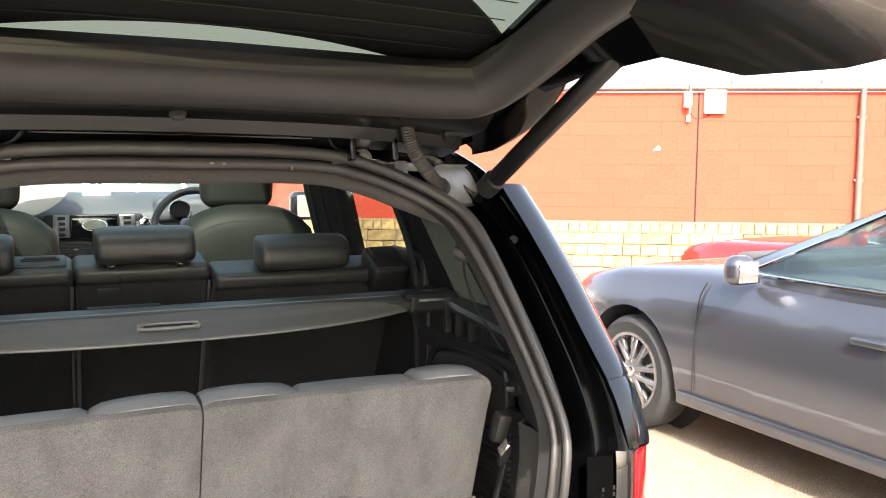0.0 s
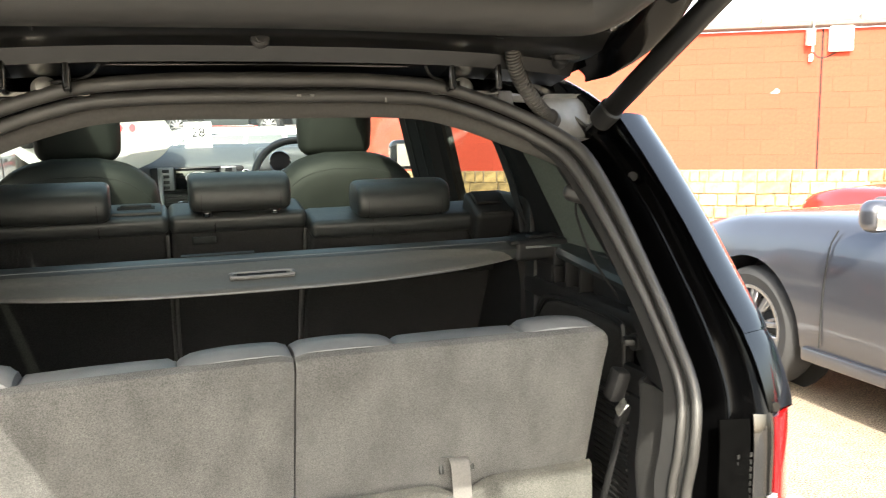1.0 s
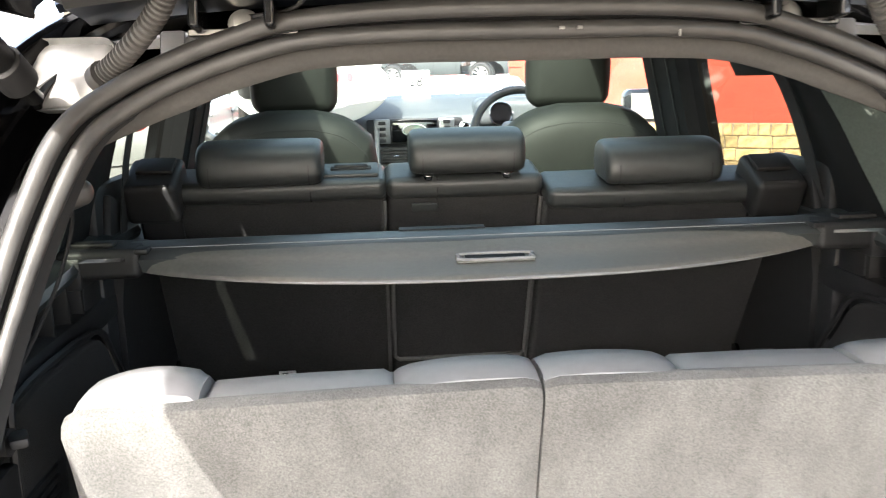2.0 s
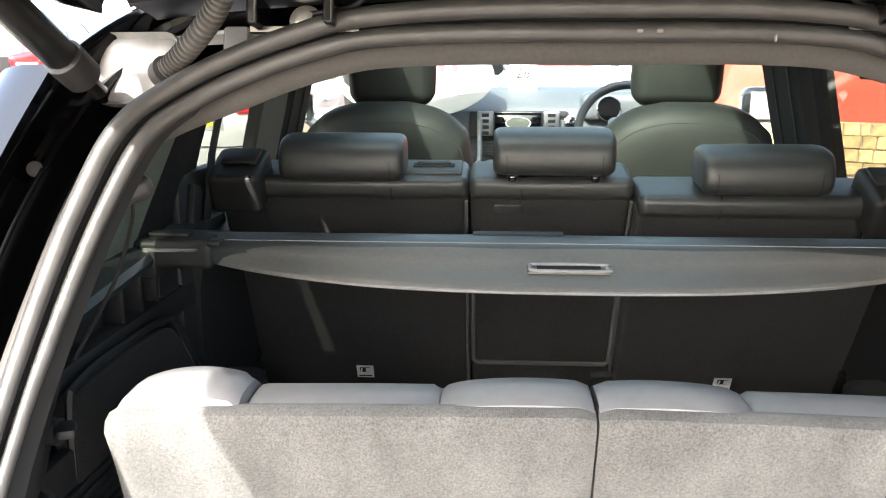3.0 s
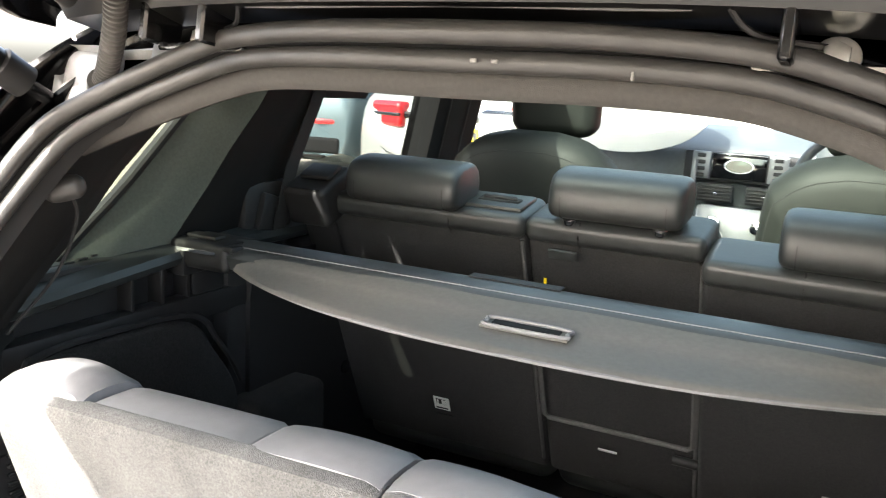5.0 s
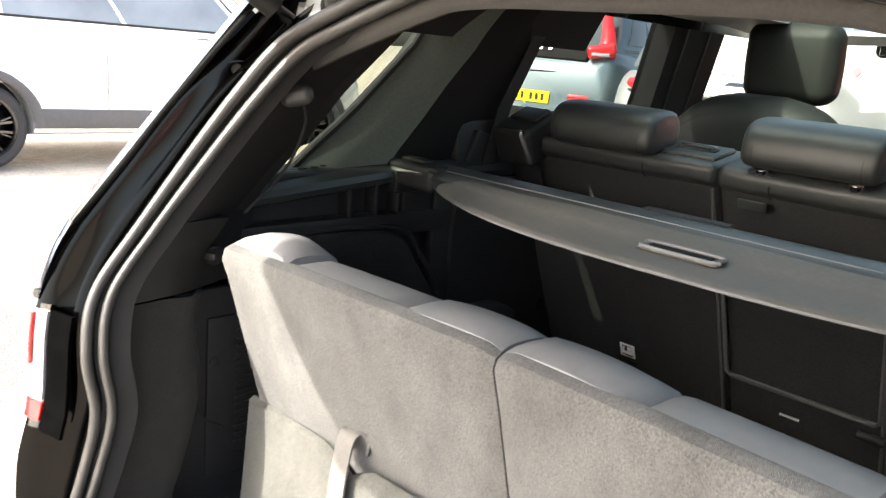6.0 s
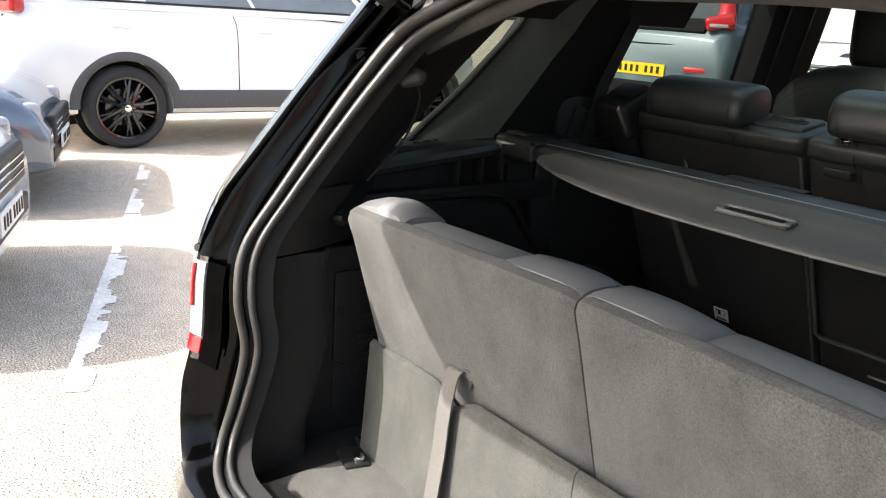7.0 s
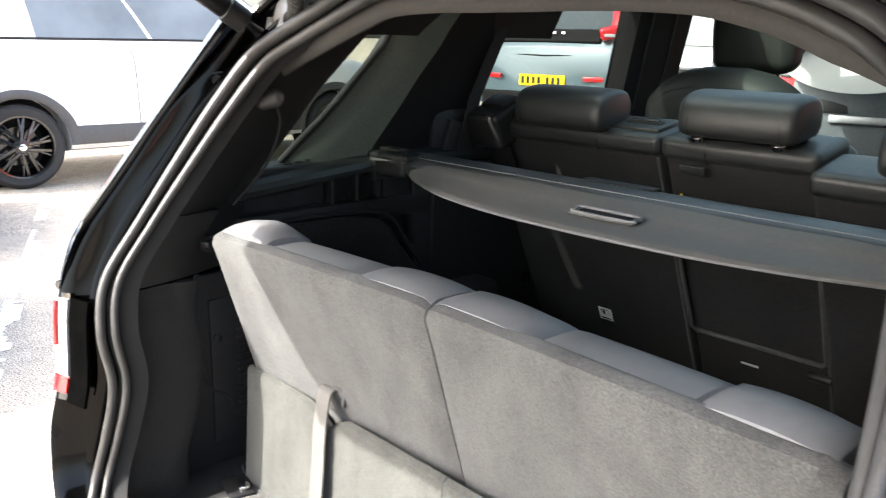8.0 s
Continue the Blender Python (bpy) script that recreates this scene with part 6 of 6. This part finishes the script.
    part("cabin", shell_bm, paint, c)

    def pane(nm, k0, k1, v0, v1, side, slant0=0.0, slant1=0.0):
        rows = []
        for v in np.linspace(v0, v1 + (0.025 if clear else 0), 6):
            f = (v - v0) / (v1 - v0)
            rows.append([Vector((side * (shell(0, v) * (1 - 0.12 * abs(2 * k - 1) ** 6) + 0.006), yline(k, v), zb + (height - zb) * v)) for k in np.linspace(k0 + slant0 * f, k1 + slant1 * f, 6)])
        return part(nm, thick(grid(rows), 0.004), glass or CAR_GLASS, c, "dark window glass")
    for s in (1, -1):
        for k0, k1, v0, sl0, sl1 in panes:
            pane("side_window", k0, k1, v0, 0.86, s, sl0, sl1)
        strip = [Vector((s * (shell(0, 0.12) * (1 - 0.12 * abs(2 * k - 1) ** 6) + 0.006), yline(k, 0.12), zb + (height - zb) * 0.12)) for k in np.linspace(0.05, 0.94, 14)]
        part("window_trim", tube(strip, 0.010, 6), CHROME if not clad else PLASTIC, c)
        arc = [Vector((s * (shell(0, v) * (1 - 0.12 * abs(2 * k - 1) ** 6) + 0.006), yline(k, v), zb + (height - zb) * v)) for k, v in [(0.94, 0.12), (0.935, 0.5), (0.93, 0.86), (0.75, 0.89), (0.5, 0.9), (0.25, 0.89)]]
        part("window_trim", tube(smooth_line(arc, 4), 0.009, 6), CHROME if not clad else PLASTIC, c)
        if mirrors:
            m = part("door_mirror", cushion(0.145, 0.12, 0.145, (s * (w + 0.06), yline(mirror_k, 0.1), belt + 0.065), (0, 0, s * 8), 0.055), paint, c, "door mirror")
            part("mirror_arm", bm_box((0.10, 0.05, 0.03), (s * (w - 0.02), yline(mirror_k, 0.1) + 0.01, belt + 0.01), (0, 0, 0), 0.01), PLASTIC, m)
            part("mirror_glass", bm_box((0.105, 0.004, 0.10), (s * (w + 0.06), yline(mirror_k, 0.1) - 0.059, belt + 0.062), (0, 0, s * 8)), CHROME, m, smooth=False)
        # door shut lines and handles follow the flank
        for ky in shuts:
            y = yline(ky, 0)
            line = [Vector((s * (w * fx + 0.001), y + dy, z)) for fx, dy, z in ((0.952, -0.02, belt - 0.04), (0.985, 0.0, belt - 0.13), (0.999, 0.01, belt - 0.30), (0.998, 0.02, lower + 0.30), (0.99, 0.03, lower + 0.14))]
            part("shut_line", tube(smooth_line(line, 4), 0.004, 5), GAP, c)
        for ky in grips:
            hz = belt - 0.17
            part("door_handle", cushion(0.03, 0.17, 0.032, (s * (w * 0.992 + 0.012), yline(ky, 0), hz), (0, 0, 0), 0.010), paint, c)
        # front lamp
        if front:
            part("headlamp", cushion(0.34, 0.20, 0.15, (s * w * 0.70, h2 - 0.22, hood - nose_drop - 0.04), (0, 0, s * -38), 0.045), CLEAR_LENS, c, "clear headlamp")
        part("fog_recess", cushion(0.20, 0.06, 0.10, (s * w * 0.62, h2 - 0.06, lower + 0.16), (0, 0, s * -16), 0.02), PLASTIC, c)
    # panes fore and aft
    for nm, k, off, span in (("windscreen", 1, 0.012, 0.80), ("rear_window", 0, -0.012, 0.86)):
        rows = []
        for v in np.linspace(0.10, 0.90, 6):
            half = shell(0, v) * 0.88
            rows.append([Vector((half * x * span / 0.80, yline(k, v) + (0.09 if k else -0.07) * (1 - x * x) + off, zb + (height - zb) * v + 0.004)) for x in np.linspace(-1, 1, 9)])
        part(nm, thick(grid(rows), 0.004), glass or CAR_GLASS, c, "dark window glass")
    if front:
        part("grille", cushion(width * 0.52, 0.06, 0.20, (0, h2 - 0.012, hood - nose_drop - 0.16), (0, 0, 0), 0.025), PLASTIC, c, "black front grille")
    for z in (-0.04, 0.0, 0.04) if front else ():
        part("grille_bar", bm_box((width * 0.46, 0.012, 0.012), (0, h2 + 0.020, hood - nose_drop - 0.16 + z), (0, 0, 0), 0.003, 1), CHROME, c)
    part("lower_intake", cushion(width * 0.60, 0.06, 0.11, (0, h2 - 0.02, lower + 0.16), (0, 0, 0), 0.02), PLASTIC, c)
    fp = part("number_plate", bm_box((0.52, 0.012, 0.11), (0, h2 + 0.028, lower + 0.22), (0, 0, 0), 0.003, 1), PLATE_WHITE, c, "white number plate with plain bars")
    rp = part("number_plate", bm_box((0.52, 0.012, 0.111), (0, -h2 - 0.010, plate_z), (0, 0, 0), 0.003, 1), PLATE_YELLOW, c, "yellow number plate with plain bars")
    for k in range(7):
        x = -0.215 + 0.062 * k + (0.035 if k > 3 else 0)
        part("plate_bar", bm_box((0.028, 0.003, 0.062), (x, h2 + 0.036, lower + 0.22)), PRINT_BLACK, fp, smooth=False)
        part("plate_bar", bm_box((0.028, 0.003, 0.062), (x, -h2 - 0.018, plate_z)), PRINT_BLACK, rp, smooth=False)
    # tail lamps and bumper fittings
    if rear_lamp == "tall":
        for s in (1, -1):
            line = [Vector((s * (w * 0.82), -h2 + 0.10, belt - 0.06)), Vector((s * (w * 0.80), -h2 + 0.14, belt + 0.10)), Vector((s * (w * 0.70), -h2 + 0.26, belt + 0.30)), Vector((s * (w * 0.665), -h2 + 0.37, belt + 0.42))]
            part("tail_lamp", tube(smooth_line(line, 5), 0.06, 10, radii=[0.085, 0.09, 0.09, 0.085, 0.08, 0.07, 0.065, 0.06, 0.055, 0.05, 0.047, 0.045, 0.042, 0.04, 0.035, 0.03], flat=0.75), RED_LENS, c, "tall red tail lamp")
            part("lamp_foot", cushion(0.26, 0.13, 0.12, (s * w * 0.78, -h2 + 0.075, belt + 0.005), (0, s * -14, s * 28), 0.035), RED_LENS, c, "red foot of the tail lamp")
            part("lamp_band", bm_box((0.16, 0.05, 0.030), (s * w * 0.80, -h2 + 0.018, belt - 0.03), (0, 0, s * 25), 0.01), CLEAR_LENS, c)
            part("reflector", bm_box((0.27, 0.04, 0.05), (s * w * 0.66, -h2 + 0.004, plate_z + 0.03), (0, 0, s * 14), 0.014), RED_LENS, c, "red bumper reflector")
        part("gloss_band", cushion(width * 0.66, 0.05, 0.13, (0, -h2 + 0.052, belt - 0.040), (-14, 0, 0), 0.02), PLASTIC_DEEP, c, "black tailgate band")
        for k in range(5):
            part("badge_block", bm_box((0.035, 0.006, 0.022), (-0.20 + 0.10 * k, -h2 + 0.022, belt - 0.010), (-22, 0, 0)), CHROME, c, smooth=False)
        part("rear_wiper", tube([(0.0, -h2 + 0.10, belt + 0.09), (-0.16, -h2 + 0.115, belt + 0.11), (-0.34, -h2 + 0.125, belt + 0.115)], 0.010, 6), PLASTIC, c)
        part("lower_bumper", cushion(width * 0.80, 0.12, 0.15, (0, -h2 + 0.045, plate_z - 0.185), (0, 0, 0), 0.03), PLASTIC_DEEP, c, "black lower bumper")
        part("diffuser", cushion(width * 0.62, 0.10, 0.14, (0, -h2 + 0.05, lower + 0.14), (0, 0, 0), 0.03), PLASTIC, c)
        part("tailgate_crease", tube([(-w * 0.72, -h2 + 0.02, deck - 0.20), (0, -h2 - 0.008, deck - 0.21), (w * 0.72, -h2 + 0.02, deck - 0.20)], 0.006, 6), GAP, c)
    else:
        for s in (1, -1):
            lamp = part("tail_lamp", cushion(0.34, 0.14, 0.20, (s * w * lamp_at[0], -h2 + 0.055, belt + lamp_at[1]), (0, 0, s * 28 * (lamp_at[0] - 0.3) * 2), 0.04), RED_LENS, c, "red tail lamp")
            part("lamp_band", bm_box((0.30, 0.03, 0.03), (s * w * lamp_at[0], -h2 - 0.018, belt + lamp_at[1]), (0, 0, s * 28 * (lamp_at[0] - 0.3) * 2), 0.01), DARK_LENS, lamp)
        part("gloss_band", cushion(width * 0.58, 0.05, 0.05, (0, -h2 + 0.008, belt + lamp_at[1]), (0, 0, 0), 0.015), PAINT_BLACK, c)
        part("plate_recess", cushion(0.66, 0.02, 0.20, (0, -h2 + 0.004, plate_z + 0.01), (0, 0, 0), 0.008), paint, c)
        part("tailgate_crease", tube(smooth_line([(-w * 0.80, -h2 + 0.03, belt - 0.12), (-w * 0.62, -h2 + 0.0, plate_z - 0.17), (0, -h2 - 0.010, plate_z - 0.20), (w * 0.62, -h2 + 0.0, plate_z - 0.17), (w * 0.80, -h2 + 0.03, belt - 0.12)], 6), 0.005, 6), GAP, c)
    return c


# beside the black car, nose the same way
car("grey_hatchback_car", "metallic grey-blue hatchback with chrome window trim", GREY_PAINT, (3.72, 0.96, 0), 0, length=4.37, width=1.80, height=1.445, belt=0.965, hood=0.95, wheel_r=0.33, front_axle=1.32,
    rear_axle=-1.33, screen=(0.86, -0.30), back=(-1.45, -1.95), rear_lamp="tall", plate_z=0.80, glass=GLASS, clear=True, mirror_k=0.885, shuts=(0.965, 0.50), grips=(0.607, 0.22),
    panes=((0.50, 0.945, 0.14, 0.0, 0.0), (0.20, 0.475, 0.14, 0.02, 0.0), (0.06, 0.17, 0.24, 0.03, 0.02)))
# white SUV across the lane
car("white_suv_car", "white SUV with dark cladding and gloss black wheels", WHITE_PAINT, (-7.95, 2.98, 0.08), 0, length=5.15, width=1.98, height=1.80, belt=1.26, hood=1.16, wheel_r=0.370, front_axle=1.70,
    rear_axle=-1.61, screen=(1.35, 0.65), back=(-2.22, -2.42), rims=ALLOY_BLACK, clad=True, rim=0.75, glass=PALE_GLASS, deck=1.24, lower=0.29, plate_z=0.95, mirror_k=0.87, panes=((0.558, 0.90, 0.10, 0.0, 0.02), (0.268, 0.546, 0.10, 0.0, 0.0), (0.055, 0.140, 0.10, 0.03, 0.06)))
# row of cars ahead on the other side, tails this way
car("silver_suv_car", "pale silver SUV seen from behind", SILVER_PAINT, (-2.38, 7.20, 0.27), 0, length=4.7, width=1.85, height=1.70, belt=1.12, hood=1.05, wheel_r=0.37, front_axle=1.45, rear_axle=-1.40,
    screen=(1.1, 0.4), back=(-1.95, -2.2), deck=1.12, lower=0.30, plate_z=0.845, lamp_at=(0.62, -0.15))
car("pale_blue_hatchback_car", "pale metallic blue hatchback with tall red tail lamps", BLUE_PAINT, (-4.84, 7.55, 0.495), 8, length=4.37, width=1.80, height=1.46, belt=1.03, hood=0.93, wheel_r=0.32, front_axle=1.32,
    rear_axle=-1.30, screen=(0.95, 0.05), back=(-1.60, -2.02), rear_lamp="tall", plate_z=0.575, deck=1.02)
car("white_hatchback_car", "white hatchback behind the row of parked cars", WHITE_PAINT, (0.2, 10.6, 0), 90, length=4.2, rear_lamp="tall")
# noses to the lane at the left rear
car("slate_blue_car", "slate blue saloon parked nose out", SLATE_PAINT, (-6.50, -1.60, 0), -18, length=4.5, width=1.82, height=1.46, hood=0.90)
car("white_crossover_car", "white crossover parked nose out", WHITE_PAINT, (-4.25, -2.29, 0), -20, length=4.4, width=1.80, height=1.66, belt=1.08, hood=0.98, deck=1.08)
# red car between the grey one and the wall, and cars far ahead on the bank
car("red_hatchback_car", "red hatchback parked by the wall", RED_PAINT, (6.25, 2.65, 0), 0, length=4.6, width=1.80, height=1.40, hood=0.885, belt=0.93, wheel_r=0.31, front_axle=1.45, rear_axle=-1.40, screen=(0.35, -0.45), nose_drop=0.20)
car("far_red_car", "red car parked on the bank", RED_PAINT, (1.9, 23.5, rise(23.5)), 70, length=4.1, hood=0.9)
car("far_white_car", "white car parked on the bank", WHITE_PAINT, (4.6, 24.0, rise(24.0)), 70, length=4.2, hood=0.9)
car("far_grey_car", "grey car parked on the bank", GREY_PAINT, (-1.6, 24.5, rise(24.5)), 70, length=4.2, hood=0.9)

# ---- red block wall with a stone base, gutter and fittings ----
BLOCK_RED = material("red_painted_block", (0.43, 0.052, 0.025), 0.9, vary=0.10, scale=30, bump=0.4, bump_scale=120, stain=0.10, second=(0.42, 0.058, 0.030), dist=0.003, objvary=0.04)
STONE = material("yellow_stone", (0.42, 0.30, 0.13), 0.9, vary=0.4, scale=12, bump=0.7, bump_scale=60, stain=0.4, dist=0.008, objvary=0.28)
MORTAR = material("mortar", (0.30, 0.24, 0.18), 0.95, vary=0.2, scale=40, bump=0.4, bump_scale=200)
MORTAR_RED = material("painted_joint", (0.36, 0.048, 0.024), 0.9, vary=0.15, scale=20, bump=0.3, bump_scale=150)
GUTTER = material("brown_gutter", (0.13, 0.10, 0.085), 0.5, vary=0.15, scale=20)
ROOF = material("pale_roof_sheet", (0.6, 0.6, 0.58), 0.6, vary=0.08, scale=10, stain=0.2)
WALL_FROM, WALL_TO = Vector((1.9, 11.73)), Vector((15.0, 3.72))
WALL_DIR = (WALL_TO - WALL_FROM).normalized()
WALL_TURN = math.degrees(math.atan2(WALL_DIR.y, WALL_DIR.x))
WALL_LEN = (WALL_TO - WALL_FROM).length
STONE_TOP, WALL_TOP = 0.77, 2.66


def wall_at(u, off, z):
    """u along the wall, off out of its face towards the cars."""
    n = Vector((WALL_DIR.y, -WALL_DIR.x))
    p = WALL_FROM + WALL_DIR * u + n * off
    return (p.x, p.y, z)


wall = thing("wall_north", "single-storey wall of red-painted blocks over rough yellow stone", "wall", kind="structure")
part("wall_core", bm_box((WALL_LEN, 0.28, WALL_TOP - STONE_TOP), wall_at(WALL_LEN / 2, -0.145, (WALL_TOP + STONE_TOP) / 2), (0, 0, WALL_TURN)), MORTAR_RED, wall, smooth=False)
part("stone_core", bm_box((WALL_LEN, 0.30, STONE_TOP), wall_at(WALL_LEN / 2, -0.13, STONE_TOP / 2), (0, 0, WALL_TURN)), MORTAR, wall, smooth=False)
shed_roof = thing("shed_roof", "pale sheet roof above the gutter", "roof", kind="structure")
part("roof_sheet", bm_box((WALL_LEN + 0.4, 5.0, 0.06), wall_at(WALL_LEN / 2, -2.35, 3.30), (13, 0, WALL_TURN), 0.01), ROOF, shed_roof)
gut = thing("gutter", "brown eaves gutter with brackets", "gutter", kind="structure")
part("gutter_run", tube([wall_at(u, 0.06, WALL_TOP + 0.06 + 0.004 * math.sin(u)) for u in np.linspace(-0.1, WALL_LEN, 20)], 0.06, 10, flat=0.9), GUTTER, gut)
for k in range(12):
    part("gutter_bracket", bm_box((0.03, 0.10, 0.16), wall_at(0.6 + 1.25 * k, 0.05, WALL_TOP + 0.09), (0, 0, WALL_TURN), 0.006, 1), GUTTER, gut)
pipe = thing("downpipe", "brown plastic downpipe on the wall", "pipe")
part("pipe", tube([wall_at(9.92, 0.08, WALL_TOP + 0.05), wall_at(9.92, 0.08, 0.05)], 0.045, 12), GUTTER, pipe)
for z in (0.5, 1.4, 2.3):
    part("pipe_clip", bm_box((0.13, 0.06, 0.04), wall_at(9.92, 0.05, z), (0, 0, WALL_TURN), 0.006, 1), GUTTER, pipe)
alarm = thing("alarm_box", "small white plastic box high on the wall", "box")
part("box_cover", cushion(0.30, 0.10, 0.34, wall_at(7.87, 0.055, 2.52), (0, 0, WALL_TURN), 0.02), CARD_WHITE, alarm)
aerial = thing("aerial_bracket", "white aerial bracket with thin mast on the wall", "aerial")
part("mast", tube([wall_at(7.50, 0.15, 2.35), wall_at(7.50, 0.15, 3.08)], 0.014, 8), STEEL, aerial)
part("bracket", bm_box((0.10, 0.14, 0.22), wall_at(7.48, 0.08, 2.55), (0, 0, WALL_TURN), 0.01), CARD_WHITE, aerial)
part("bracket", bm_box((0.05, 0.05, 0.10), wall_at(7.50, 0.05, 2.28), (0, 0, WALL_TURN), 0.01), CARD_WHITE, aerial)
cable = thing("wall_cable", "thin cable looped under the white box", "cable")
part("cable", tube(smooth_line([wall_at(7.54, 0.02, 2.36), wall_at(7.60, 0.02, 2.29), wall_at(7.70, 0.02, 2.285), wall_at(7.82, 0.03, 2.34)], 5), 0.008, 6), PLASTIC, cable)
joint = thing("movement_joint", "dark vertical movement joint in the wall", "joint")
part("joint_gap", bm_box((0.025, 0.012, WALL_TOP - STONE_TOP), wall_at(7.65, 0.0155, (WALL_TOP + STONE_TOP) / 2), (0, 0, WALL_TURN)), GAP, joint, smooth=False)
for u, z in ((7.06, 1.82), (6.1, 0.84)):
    scar = part("paint_scar", bm_box((0.14, 0.004, 0.06), wall_at(u, 0.016, z), (0, -40, WALL_TURN), 0.001, 1), CARD_WHITE, None)
    tagged(scar, "pale scrape where paint has come off the wall", "paint mark")

# painted bay lines, worn
LINE = material("worn_white_line", (0.80, 0.77, 0.72), 0.85, vary=0.12, scale=60, bump=0.4, bump_scale=200, stain=0.3, patch_scale=6.0)
rng = random.Random(4)


def bay_line(x0, y0, x1, y1, wid=0.11):
    """A painted bay line: one edge fairly true, the other bitten away by wear."""
    bm = bmesh.new()
    a, b = Vector((x0, y0)), Vector((x1, y1))
    d = (b - a).normalized()
    n = Vector((-d.y, d.x))
    total, bite, last = (b - a).length, 0.2, None
    for k in range(int(total / 0.018)):
        q = k * 0.018
        if rng.random() < 0.22:
            bite = rng.choice((0.0, 0.05, 0.12, 0.25, 0.45, 0.7)) * rng.uniform(0.7, 1.2)
        le = a + d * q + n * wid / 2 * rng.uniform(0.88, 1.04)
        ri = a + d * q - n * wid * (0.5 - bite * rng.uniform(0.75, 1.15))
        pair = [bm.verts.new((p.x, p.y, height(p.x, p.y) + 0.004)) for p in (le, ri)]
        if last and rng.random() > 0.02:
            bm.faces.new((last[0], pair[0], pair[1], last[1]))
        last = pair
    ob = part("bay_line", bm, LINE, None)
    return tagged(ob, "worn white painted bay line on the asphalt", "bay line", "bay lines", "structure")


bay_line(-2.32, -0.22, -6.3, 1.30)
bay_line(-2.2, 4.2, -1.2, 9.2)
bay_line(2.05, -1.5, 2.05, 3.4)

# stone and block pieces, last
rng = random.Random(9)


def piece_mesh(name, l, t, h, mat, rough, bevel=0.0):
    bm = bm_box((l, t, h), bevel=bevel or min(t, h) * 0.16, seg=1)
    for v in bm.verts:
        v.co += Vector((rng.uniform(-1, 1), rng.uniform(-1, 1), rng.uniform(-1, 1))) * rough
    me = bpy.data.meshes.new(name)
    bmesh.ops.recalc_face_normals(bm, faces=bm.faces)
    bm.to_mesh(me)
    bm.free()
    me.materials.append(mat)
    return me


stones = {k: piece_mesh("stone", l, 0.05, 0.158, STONE, 0.006) for k, l in enumerate((0.16, 0.24, 0.32, 0.42))}
soldiers = {k: piece_mesh("stone", l, 0.06, 0.158, STONE, 0.006) for k, l in enumerate((0.11, 0.14, 0.18))}
sizes, short = (0.16, 0.24, 0.32, 0.42), (0.11, 0.14, 0.18)
for row in range(4):
    z = STONE_TOP - 0.085 - 0.172 * row
    u = rng.uniform(-0.1, 0.1)
    while u < WALL_LEN - 0.2:
        k = rng.randrange(3) if row == 0 else rng.randrange(4)
        l = short[k] if row == 0 else sizes[k]
        if 1.4 < u < 11.2:
            ob = new("stone", (soldiers if row == 0 else stones)[k])
            ob.parent = wall
            ob.matrix_basis = pose(*wall_at(u + l / 2, 0.03 + rng.uniform(-0.008, 0.012), z), 0, rng.uniform(-1.5, 1.5), WALL_TURN + rng.uniform(-1, 1))
        u += l + 0.018
block = piece_mesh("block", 0.4452, 0.03, 0.2085, BLOCK_RED, 0.0004, 0.0012)
rows_n = 9
course = (WALL_TOP - STONE_TOP) / rows_n
for row in range(rows_n):
    z = STONE_TOP + course * (row + 0.5)
    u = 0.0 if row % 2 == 0 else -0.224
    while u < WALL_LEN - 0.1:
        if u > -0.1 and u < 14.9:
            ob = new("block", block)
            ob.parent = wall
            ob.matrix_basis = pose(*wall_at(u + 0.22, 0.003 + rng.uniform(-0.0015, 0.0015), z), 0, 0, WALL_TURN)
            ob.scale = (1, 1, 1)
        u += 0.446
